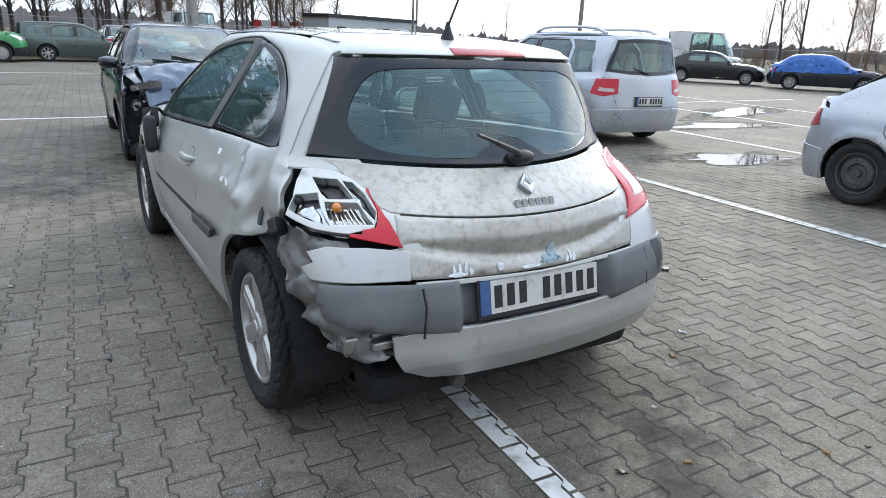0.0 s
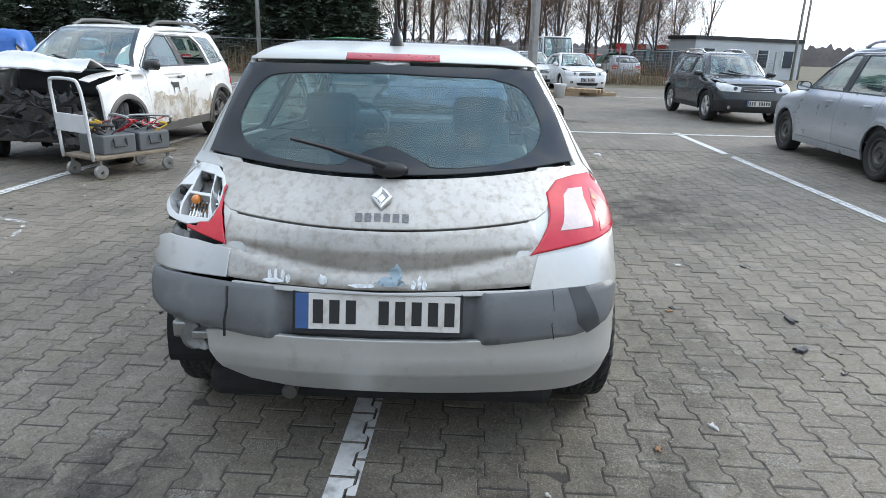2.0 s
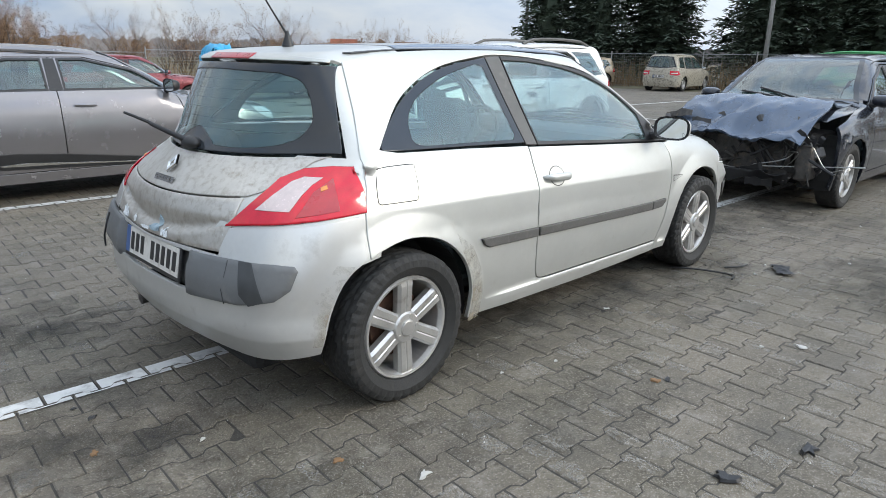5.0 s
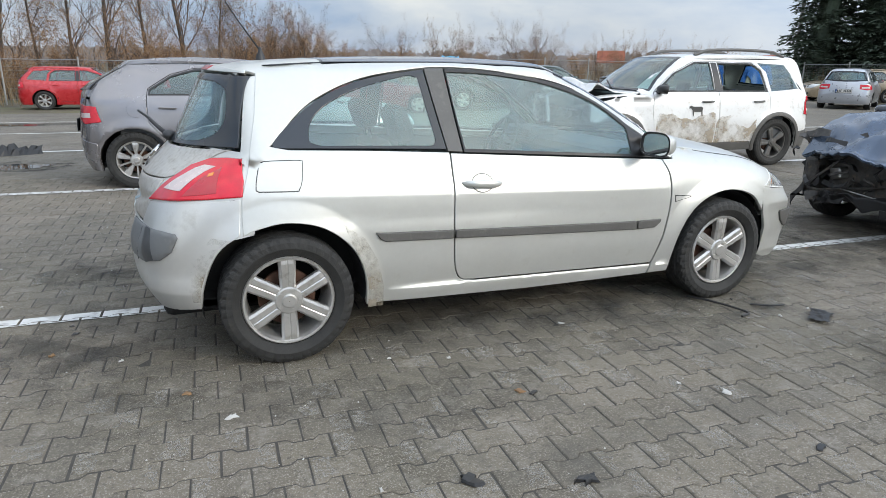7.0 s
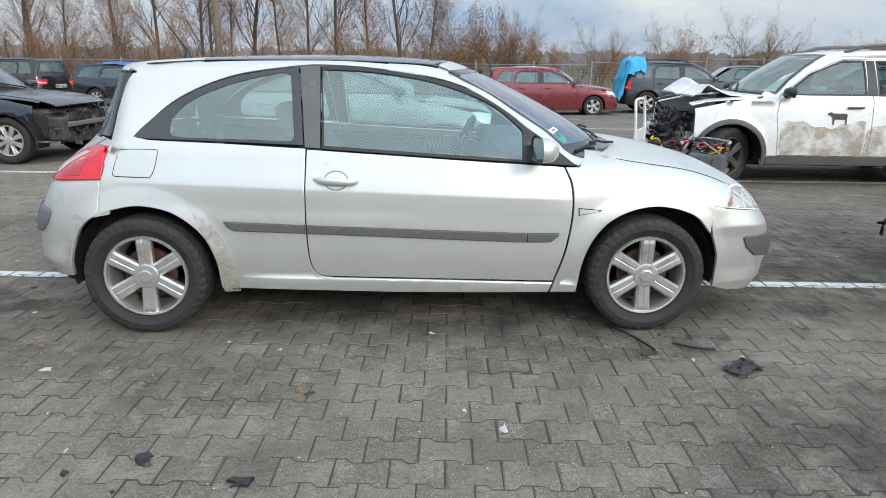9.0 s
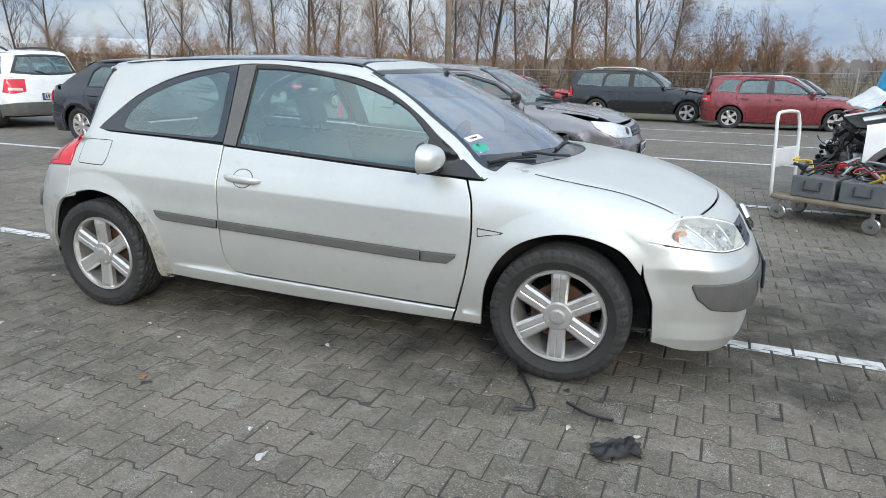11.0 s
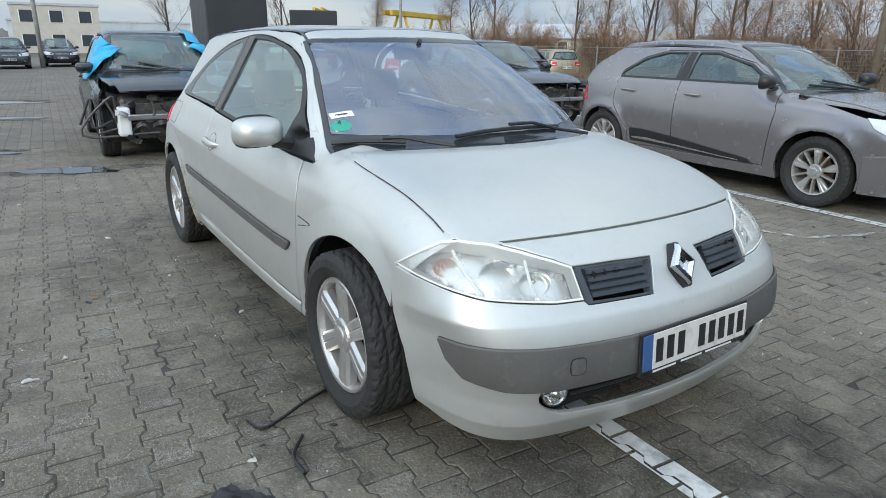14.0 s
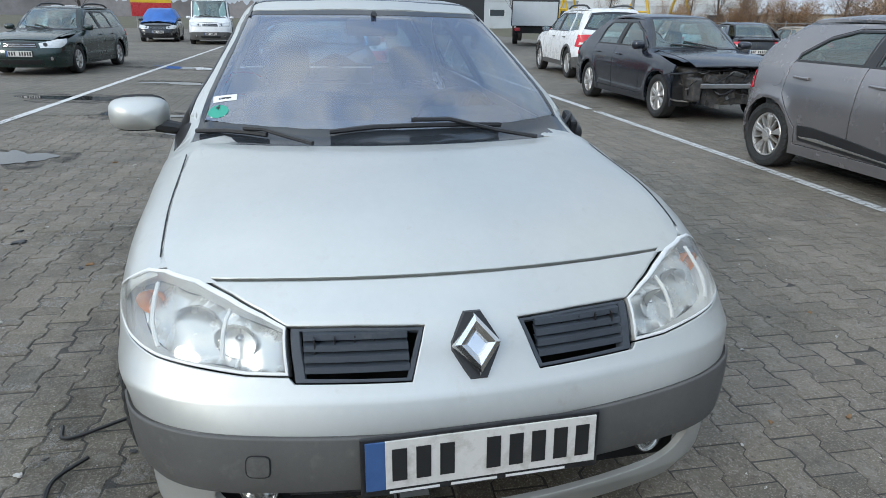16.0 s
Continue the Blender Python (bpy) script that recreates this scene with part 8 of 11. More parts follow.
    bm_tube(bm, [(0, -W + 0.2, R), (0, W - 0.2, R)], 0.04, 8)
    bm_tube(bm, [(wb, -W + 0.2, R), (wb, W - 0.2, R)], 0.04, 8)
    part("underbody", bm, DARK, car)
    if interior:
        cabin(car, cowl - 0.42, (s["pillars"][-1] if s["pillars"] else 1.0) - 0.05, max(0.0, dr - 0.05), W - 0.26, belt - 0.02)
        for side in ("right", "left"):
            panel("side_lining", sk, side, [(dr - 0.3, 0.4), (df, 0.4), (df, belt - 0.08), (dr - 0.3, belt - 0.03)], DASH, car, res=0.25, off=-0.07, depth=0.01, lip=0)
        panel("headlining", sk, "top", [(rr + 0.25, -yr + 0.12), (rf - 0.2, -yr + 0.12), (rf - 0.2, yr - 0.12), (rr + 0.25, yr - 0.12)], LININ, car, res=0.25, off=-0.05, depth=0.01, lip=0)
    return car, sk


def tarp(label, sk, base, pieces, mat, res=0.07, off=0.045, amp=0.035, seed=0):
    """A crumpled sheet lying over a car."""
    av, af, k = [], [], 0
    for kind, outline in pieces:
        v, f, _ = skin_mesh(sk, kind, outline, gap=0, depth=0.004, res=res, off=off, lip=0)
        for i, p in enumerate(v):
            q = Vector(p) * 4.0 + Vector((seed, 0, seed))
            fold = abs(noise.noise(q)) * 1.6 + 0.5 * abs(noise.noise(q * 2.7))
            v[i] += np.array((0.4 * noise.noise(q + Vector((9, 0, 0))), 0.4 * noise.noise(q + Vector((0, 9, 0))), fold - 0.3)) * amp
        av.append(v)
        af += [tuple(i + k for i in q) for q in f]
        k += len(v)
    ob = link("tarpaulin", np.vstack(av), af, mat, None, "", True)
    ob.matrix_world = base.matrix_world.copy()
    return tagged(ob, label, "tarpaulin")


P_GREY = paint("mauve grey paint", (0.245, 0.235, 0.24), 0.25, 0.6, dirt=(0.22, 0.21, 0.20), damt=0.08)
# buckled bonnet: dark blue paint, lightened to hold the sky's reflection
P_HOOD_SHEEN = paint("blue-grey buckled paint", (0.085, 0.115, 0.165), 0.28, 0.5)
P_WHITE = paint("white paint", (0.74, 0.74, 0.72), 0.3, 0.0, dirt=(0.34, 0.28, 0.20), damt=0.22)
P_WHITE2 = paint("clean white paint", (0.76, 0.76, 0.75), 0.28, 0.0, damt=0.05)
P_SILVER = paint("pale silver paint", (0.50, 0.52, 0.56), 0.30, 0.6, damt=0.0)
P_BLACK = paint("black paint", (0.016, 0.017, 0.019), 0.2, 0.2)
P_NAVY = paint("dark navy paint", (0.022, 0.026, 0.036), 0.2, 0.3)
P_BLUE = paint("dark blue paint", (0.03, 0.045, 0.075), 0.25, 0.4)
P_GREEN = paint("bright green paint", (0.03, 0.26, 0.07), 0.3, 0.0)
P_DGREEN = paint("dark green paint", (0.02, 0.038, 0.034), 0.25, 0.4)
P_GGREY = paint("green-grey paint", (0.09, 0.115, 0.105), 0.3, 0.4)
P_RED = paint("red paint", (0.42, 0.02, 0.025), 0.28, 0.1)
P_MAROON = paint("maroon paint", (0.20, 0.035, 0.04), 0.28, 0.3)
P_BEIGE = paint("beige paint", (0.36, 0.29, 0.20), 0.3, 0.4)
P_CHAR = paint("charcoal paint", (0.045, 0.052, 0.056), 0.25, 0.4)
P_BURNT = paint("burnt cream paint", (0.42, 0.38, 0.30), 0.6, 0.0, dirt=(0.05, 0.04, 0.03), damt=0.5)
TARP_BLUE = surf("blue tarpaulin", (0.02, 0.12, 0.42), 0.38, 0.0, 0.2, 3.0, bump=0.4, bscale=30)
TARP_CYAN = surf("light blue plastic sheet", (0.03, 0.36, 0.62), 0.3, 0.0, 0.15, 3.0, bump=0.4, bscale=30)
TARP_GREEN = surf("green tarpaulin", (0.03, 0.10, 0.07), 0.45, 0.0, 0.25, 4.0)

HATCH = car_spec()
FIVE_DOOR = car_spec(L=4.06, W=1.73, H=1.425, wb=2.59, fo=0.85, belt=0.99, hood=0.95, nosez=0.76, cowl=2.42, rf=1.50, rr=-0.15, quarter=False, pillars=(1.03,), door_front=2.12, door_rear=0.16, R=0.31, cl=0.19, rake=0.50, style="pair", sweep=True, droop=0.04)
MPV = car_spec(L=4.39, W=1.79, H=1.63, wb=2.68, fo=0.86, belt=0.98, hood=1.0, nosez=0.78, cowl=2.62, rf=1.65, rr=-0.55, pillars=(1.15,), door_front=2.30, door_rear=0.18, R=0.315, cl=0.20, rake=0.16, style="steel")
SUV = car_spec(L=4.34, W=1.82, H=1.62, wb=2.67, fo=0.84, belt=1.05, hood=1.07, nosez=0.90, cowl=2.42, rf=1.55, rr=-0.50, pillars=(1.05,), door_front=2.12, door_rear=0.16, R=0.345, cl=0.27, rake=0.20, style="five")
SEDAN = car_spec(L=4.50, W=1.78, H=1.45, wb=2.69, fo=0.86, belt=0.94, hood=0.94, nosez=0.75, cowl=2.38, rf=1.50, rr=0.12, tail="sedan", pillars=(1.05,), door_front=2.08, door_rear=0.18, R=0.31, cl=0.19, quarter=False, deck=0.99, style="cover")
ESTATE = car_spec(L=4.68, W=1.75, H=1.46, wb=2.70, fo=0.93, belt=0.92, hood=0.92, nosez=0.72, cowl=2.32, rf=1.45, rr=-0.65, pillars=(1.02,), door_front=2.05, door_rear=0.16, R=0.31, cl=0.18, rake=0.22, style="seven")
VAN = car_spec(L=4.78, W=1.90, H=1.95, wb=3.10, fo=0.83, belt=1.10, hood=1.15, nosez=0.92, cowl=3.30, rf=2.45, rr=-0.75, tail="van", pillars=(1.75,), door_front=2.95, door_rear=0.60, R=0.33, cl=0.22, quarter=False, rake=0.06, style="steel")


def vary(s, **kw):
    return {**s, **kw}


grey_hatch, grey_shell = make_car("hatchback_car", "mauve grey five-door hatchback with a sprung bonnet", FIVE_DOOR, P_GREY, (-0.80, 5.0), -2.6, low=None, res=0.06, mirror_mat=BLACK, seed=3)
for side in ("right", "left"):
    panel("door_trim", grey_shell, side, [(0.44, 0.47), (0.62, 0.475), (1.05, 0.44), (1.95, 0.335), (2.02, 0.285), (1.6, 0.29), (0.46, 0.33)], BLACK, grey_hatch, "black door guard with a bright line", res=0.05, off=0.008, depth=0.015, lip=0.004)
    panel("trim_line", grey_shell, side, [(0.48, 0.375), (0.70, 0.385), (1.05, 0.36), (1.85, 0.31), (1.85, 0.302), (1.0, 0.345), (0.50, 0.36)], CHROME, grey_hatch, res=0.05, off=0.011, depth=0.006, gap=0, lip=0.001)
    fl = [(0.04 + 0.085 * math.cos(a), 0.86 + 0.085 * math.sin(a)) for a in np.linspace(0, 6.283, 18, endpoint=False)]
    if side == "right":
        panel("fuel_flap", grey_shell, side, fl, P_GREY, grey_hatch, res=0.04, off=0.003, depth=0.005, gap=0, lip=0.002)


carrier_car, _ = make_car("people_carrier", "silver people carrier with black roof bars and steel wheels", MPV, P_SILVER, (5.33, -6.33), -4, rails=P_SILVER, rim=STEEL, res=0.07)
off_roader, off_shell = make_car("off_road_car", "mud-splashed white off-roader with its front torn away", vary(SUV, H=1.60), P_WHITE, (7.85, 4.22), 176, front="crushed", low=TRIM, rails=TRIM, rim=STEEL, broken=True, res=0.07, seed=5, hood_bend=tented, mirror_mat=BLACK, steer=30, plate=False)
dark, dksk = make_car("hatchback_car", "black hatchback with a crushed nose and buckled bonnet", vary(MPV, L=4.2, H=1.47, wb=2.58, cowl=2.35, rf=1.45, rr=-0.4, door_front=2.05, hood=0.98, belt=0.95, style="five"), P_NAVY, (8.12, -0.27), 178, front="crushed", hood_mat=P_HOOD_SHEEN, hood_bend=draped, res=0.07, seed=8, plate=False)
stripped_saloon, _ = make_car("saloon_car", "dark saloon stripped of its front bumper and lamps", SEDAN, P_NAVY, (-6.68, 5.92), -4, front="stripped", res=0.07, seed=12, plate=False)
stripa, stsk = make_car("small_car", "dark small car with its whole nose stripped off", vary(MPV, L=3.95, W=1.70, H=1.49, wb=2.53, cowl=2.30, rf=1.40, rr=-0.4, door_front=2.0, hood=0.97, belt=0.96, style="cover"), P_BLACK, (-6.65, 0.08), -2.4, front="stripped", res=0.07, seed=15, plate=False)
clean_off_roader, _ = make_car("off_road_car", "clean white off-roader with dark roof bars", vary(SUV, W=1.855), P_WHITE2, (-10.5, 7.2), 173, low=TRIM, rails=BLACK, res=0.085)
pale_saloon, _ = make_car("saloon_car", "pale silver saloon with plain steel wheels", vary(SEDAN, L=4.25, wb=2.61, H=1.42, style="steel", fo=0.85), P_SILVER, (0.96, -6.22), 178, rim=STEEL, res=0.07, tail_lamp=RED_DULL)
small_roader, _ = make_car("small_off_roader", "dark blue-grey small off-roader with roof bars", vary(SUV, L=4.14, W=1.755, H=1.56, wb=2.50, cowl=2.28, rf=1.42, door_front=1.98, belt=1.0, hood=1.0, nosez=0.84, style="five"), P_CHAR, (15.4, -7.05), 180, low=BLACK, rails=CHROME, res=0.085)
green_estate, _ = make_car("estate_car", "dark green estate car with a broken front wing", ESTATE, P_DGREEN, (-15.0, -5.45), -6, rails=BLACK, res=0.085)

# farther cars
FAR = [
    ("delivery_van", "white panel van seen from its nose", VAN, P_WHITE2, (-31.5, -3.7), 3, dict(low=TRIM, category="van")),
    ("family_van", "bright green van behind the fence", vary(VAN, L=4.2, H=1.80, wb=2.7, cowl=2.75, rf=1.9, door_front=2.4, pillars=(1.3,), door_rear=0.35, belt=1.0, hood=1.05), P_GREEN, (27.2, 5.0), -90, dict(category="van", low=BLACK)),
    ("estate_car", "grey-blue estate car behind the fence", ESTATE, P_GGREY, (28.4, 0.9), -88, dict()),
    ("saloon_car", "silver saloon with red tail lights", SEDAN, P_SILVER, (28.5, -1.9), 2, dict()),
    ("saloon_car", "white saloon with a wide black grille", SEDAN, P_WHITE2, (26.6, -5.2), 186, dict()),
    ("hatchback_car", "white hatchback half hidden behind a saloon", HATCH, P_WHITE2, (28.6, -3.7), 186, dict()),
    ("recovery_truck", "white recovery truck with orange beacon bar", vary(VAN, H=2.3, L=5.4, wb=3.4, cowl=3.55, rf=2.9, door_front=3.2, pillars=(2.2,)), P_WHITE2, (36.5, -5.8), 184, dict(category="truck", low=TRIM)),
    ("small_car", "silver small car with a torn rear", FIVE_DOOR, P_SILVER, (33.5, -9.6), 10, dict()),
    ("hatchback_car", "red crashed car by the fence", HATCH, P_RED, (39.5, -9.5), 30, dict(front="stripped", seed=21, plate=False)),
    ("delivery_van", "dark van by the container", vary(VAN, H=1.85), P_CHAR, (40.0, -14.5), 60, dict(category="van")),
    ("saloon_car", "black saloon with a long bonnet", vary(SEDAN, L=4.8, wb=2.83), P_BLACK, (19.4, -25.3), 215, dict()),
    ("saloon_car", "dark saloon half under a blue tarpaulin", vary(SEDAN, wb=2.75), P_NAVY, (14.9, -26.8), 214, dict(front="stripped", seed=31, plate=False)),
    ("recovery_truck", "white recovery truck far off", vary(VAN, H=2.6), P_WHITE2, (26.5, -33.5), 215, dict(category="truck")),
    ("small_car", "beige small car with a blue tarpaulin behind", vary(MPV, L=4.1, H=1.53, wb=2.6, cowl=2.42, rf=1.5, door_front=2.1), P_BEIGE, (16.3, 12.0), 108, dict()),
    ("small_car", "silver small car by the fence", HATCH, P_SILVER, (23.0, 13.6), 30, dict()),
    ("saloon_car", "dark green saloon facing along the fence", SEDAN, P_GGREY, (12.6, 19.9), -12, dict()),
    ("off_road_car", "dark green off-roader with a crushed nose", SUV, P_CHAR, (8.9, 17.7), -8, dict(front="crushed", seed=41, low=BLACK, rails=BLACK, plate=False)),
    ("saloon_car", "black saloon with a broken boot", SEDAN, P_BLACK, (16.9, 19.0), -20, dict()),
    ("hatchback_car", "silver hatchback facing the lot", HATCH, P_SILVER, (21.5, 17.6), 190, dict()),
    ("estate_car", "red estate car with a crushed nose", vary(ESTATE, L=4.5, H=1.41, rake=0.42, droop=0.03), P_RED, (-4.2, 22.2), -3, dict(front="crushed", seed=44, plate=False)),
    ("off_road_car", "black off-roader with a crushed nose", vary(SUV, L=4.8, wb=2.83), P_BLACK, (0.5, 19.4), -6, dict(front="crushed", seed=47, rails=CHROME, plate=False)),
    ("hatchback_car", "maroon hatchback parked on the far row", vary(HATCH, L=4.3), P_MAROON, (4.4, 17.3), -5, dict()),
    ("estate_car", "black car behind the maroon one", ESTATE, P_BLACK, (5.2, 20.6), -5, dict(rails=CHROME)),
    ("estate_car", "dark estate car with a blue sheet on its roof", ESTATE, P_NAVY, (-9.55, 20.2), -5, dict()),
    ("off_road_car", "black off-roader seen from behind", SUV, P_BLACK, (-12.2, 20.85), 164, dict(low=BLACK)),
    ("people_carrier", "burnt-out cream people carrier without windows", MPV, P_BURNT, (27.4, 11.9), 4, dict()),
    ("hatchback_car", "cream hatchback at the fence", HATCH, P_BEIGE, (29.8, 17.0), 150, dict()),
    ("small_car", "dark red small car parked behind", vary(FIVE_DOOR, H=1.42), P_RED, (-13.6, 1.1), 0, dict()),
    ("saloon_car", "dark saloon with bright red tail lights", SEDAN, P_BLACK, (-13.6, 13.6), 160, dict()),
    ("small_car", "silver small car in the back row", HATCH, P_SILVER, (-21.0, 16.5), 160, dict()),
    ("small_car", "pale small car in the back row", HATCH, P_BEIGE, (-19.0, 20.5), 165, dict()),
    ("people_carrier", "silver people carrier at the far end", MPV, P_SILVER, (-36.0, -11.5), 8, dict()),
    ("saloon_car", "dark car with a blue tarpaulin", vary(HATCH, H=1.5), P_BLACK, (-33.5, -6.3), 3, dict()),
    ("hatchback_car", "dark hatchback in the far row", HATCH, P_CHAR, (-37.0, -1.2), 0, dict()),
    ("saloon_car", "black saloon in the far row", SEDAN, P_BLACK, (-40.0, 1.2), 0, dict()),
    ("off_road_car", "dark off-roader stripped of its nose", SUV, P_BLACK, (-36.5, 3.4), 0, dict(front="stripped", seed=51, plate=False)),
    ("hatchback_car", "grey hatchback in the far row", HATCH, P_GREY, (-43.0, 5.4), 0, dict()),
]
FAR_MADE = {}
for nm, lab, sp, pt, at, yaw, kw in FAR:
    made = make_car(nm, lab, sp, pt, at, yaw, "parked cars", res=0.14, **{"interior": False, **kw})
    FAR_MADE[lab] = made

# ---- trees ----
BARK = surf("grey-brown bark", (0.065, 0.054, 0.047), 0.9, 0.0, 0.3, 6.0, bump=0.8, bscale=30)
TWIG = surf("brown twigs", (0.090, 0.068, 0.056), 0.9, 0.0, 0.25, 4.0)
LEAF_BROWN = surf("dry brown leaves", (0.27, 0.155, 0.075), 0.85, 0.0, 0.35, 3.0)
NEEDLE = surf("spruce needles", (0.105, 0.140, 0.098), 0.8, 0.0, 0.4, 2.5)
REED = surf("dead grass", (0.24, 0.17, 0.095), 0.9, 0.0, 0.3, 2.0)


def stick(vs, fs, p, q, r0, r1, n=4):
    """A thin tapered limb between two points, added to plain lists."""
    d = (q - p).normalized()
    a = d.orthogonal().normalized()
    b = d.cross(a)
    k = len(vs)
    for c, r in ((p, r0), (q, r1)):
        for i in range(n):
            t = 2 * math.pi * i / n
            vs.append(tuple(c + (a * math.cos(t) + b * math.sin(t)) * r))
    for i in range(n):
        j = (i + 1) % n
        fs.append((k + i, k + j, k + n + j, k + n + i))


def grow(vs, fs, tips, p, d, length, r, level, rg, spread):
    """A limb in three bends, with side shoots."""
    n = 3
    pos, dirn = p.copy(), d.copy()
    for i in range(n):
        step = length / n
        dirn = (dirn + Vector((rg.uniform(-1, 1), rg.uniform(-1, 1), rg.uniform(-0.3, 0.8))) * 0.16).normalized()
        q = pos + dirn * step
        stick(vs, fs, pos, q, r * (1 - 0.27 * i), r * (1 - 0.27 * (i + 1)), 5 if level < 2 else 3)
        if level < 4:
            for _ in range(2 if level < 3 else (2 if rg.random() < 0.6 else 1)):
                side = dirn.orthogonal().normalized()
                side.rotate(Matrix.Rotation(rg.uniform(0, 6.28), 3, dirn))
                nd = (dirn * (1 - spread) + side * spread * 1.2 + Vector((0, 0, 0.18))).normalized()
                grow(vs, fs, tips, pos + (q - pos) * rg.uniform(0.3, 1.0), nd, length * rg.uniform(0.42, 0.62), r * 0.46, level + 1, rg, spread)
        else:
            tips.append(q.copy())
        pos = q
    if level < 3:
        grow(vs, fs, tips, pos, dirn, length * 0.6, r * 0.28, level + 1, rg, spread)


def bare_tree(seed, h, spread=0.5, leaves=0.0, label="bare winter tree with fine branching"):
    rg = random.Random(seed)
    tree = tagged(new("bare_tree"), label, "tree", "bare trees")
    vs, fs = [], []
    pos, d = Vector((0, 0, -0.1)), Vector((0, 0, 1))
    pts = [pos.copy()]
    for i in range(7):
        d = (d + Vector((rg.uniform(-1, 1), rg.uniform(-1, 1), 0)) * 0.06).normalized()
        pos = pos + d * h * 0.115
        pts.append(pos.copy())
    r0 = h * 0.0088
    for i, (a, b) in enumerate(zip(pts, pts[1:])):
        stick(vs, fs, a, b, r0 * (1 - 0.115 * i), r0 * (1 - 0.115 * (i + 1)), 8)
    link("trunk", vs, fs, BARK, tree)
    vs, fs, tips = [], [], []
    for i in range(2, len(pts)):
        for _ in range(4 if i < 7 else 5):
            a = rg.uniform(0, 6.28)
            nd = Vector((math.cos(a) * spread, math.sin(a) * spread, 0.75)).normalized()
            grow(vs, fs, tips, pts[i] - d * rg.uniform(0, h * 0.1), nd, h * rg.uniform(0.16, 0.27) * (1.15 - 0.06 * i), r0 * 0.42 * (1 - 0.09 * i), 2, rg, spread)
    link("crown", vs, fs, TWIG, tree, smooth=False)
    if leaves:
        vs, fs = [], []
        for t in tips:
            for _ in range(6):
                if rg.random() < leaves:
                    c = t + Vector((rg.gauss(0, 0.16), rg.gauss(0, 0.16), rg.gauss(0, 0.16)))
                    u = Vector((rg.gauss(0, 1), rg.gauss(0, 1), rg.gauss(0, 1))).normalized() * 0.030
                    w = u.orthogonal().normalized() * 0.022
                    k = len(vs)
                    vs += [tuple(c - u), tuple(c + w), tuple(c + u), tuple(c - w)]
                    fs.append((k, k + 1, k + 2, k + 3))
        if fs:
            o = link("leaves", vs, fs, LEAF_BROWN, tree, smooth=False)
            o["kind"] = "stuff"
    return tree


def spruce(seed, h):
    rg = random.Random(seed)
    tree = tagged(new("spruce_tree"), "tall dark green spruce with drooping boughs", "tree", "spruces")
    vs, fs = [], []
    stick(vs, fs, Vector((0, 0, -0.1)), Vector((0, 0, h)), h * 0.016, 0.02, 8)
    link("trunk", vs, fs, BARK, tree)
    vs, fs = [], []
    z = h * 0.06
    while z < h * 0.985:
        t = z / h
        rad = (1 - t) ** 0.8 * h * 0.235 * rg.uniform(0.85, 1.1) + 0.12
        for k in range(int(10 + 11 * (1 - t))):
            a = rg.uniform(0, 6.28)
            R = rad * rg.uniform(0.65, 1.08)
            drop = 0.16 + 0.2 * (1 - t) * rg.random()
            zb = z + rg.uniform(-0.5, 0.5) * (h * 0.035 + 0.05)
            n = max(4, int(R / 0.22))
            for i in range(n):
                s = (i + 0.6) / n
                c = Vector((math.cos(a) * R * s, math.sin(a) * R * s, zb - drop * R * s * s + 0.10 * R * s * s * s + rg.uniform(-0.08, 0.08)))
                for _ in range(8):
                    ln = rg.uniform(0.15, 0.34) * (1.1 - 0.4 * t)
                    b = a + rg.uniform(-1.3, 1.3)
                    u = Vector((math.cos(b) * ln, math.sin(b) * ln, rg.uniform(-0.55, 0.30) * ln))
                    w = Vector((-math.sin(b), math.cos(b), rg.uniform(-0.5, 0.5))) * ln * 0.42
                    k0 = len(vs)
                    vs += [tuple(c - w * 0.5), tuple(c + w * 0.5), tuple(c + u + w * 0.3), tuple(c + u * 1.25), tuple(c + u - w * 0.3)]
                    fs.append((k0, k0 + 1, k0 + 2, k0 + 3, k0 + 4))
        z += h * 0.021 + 0.05
    core = 14
    base = len(vs)
    for t in np.linspace(0.07, 0.96, 12):
        for i in range(core):
            r = ((1 - t) ** 0.8 * h * 0.235 * 0.30 + 0.03) * rg.uniform(0.7, 1.1)
            a = 2 * math.pi * i / core
            vs.append((r * math.cos(a), r * math.sin(a), h * t + rg.uniform(-0.15, 0.15)))
    for j in range(11):
        for i in range(core):
            k0 = base + j * core
            fs.append((k0 + i, k0 + (i + 1) % core, k0 + core + (i + 1) % core, k0 + core + i))
    link("crown", vs, fs, NEEDLE, tree, smooth=False)
    return tree


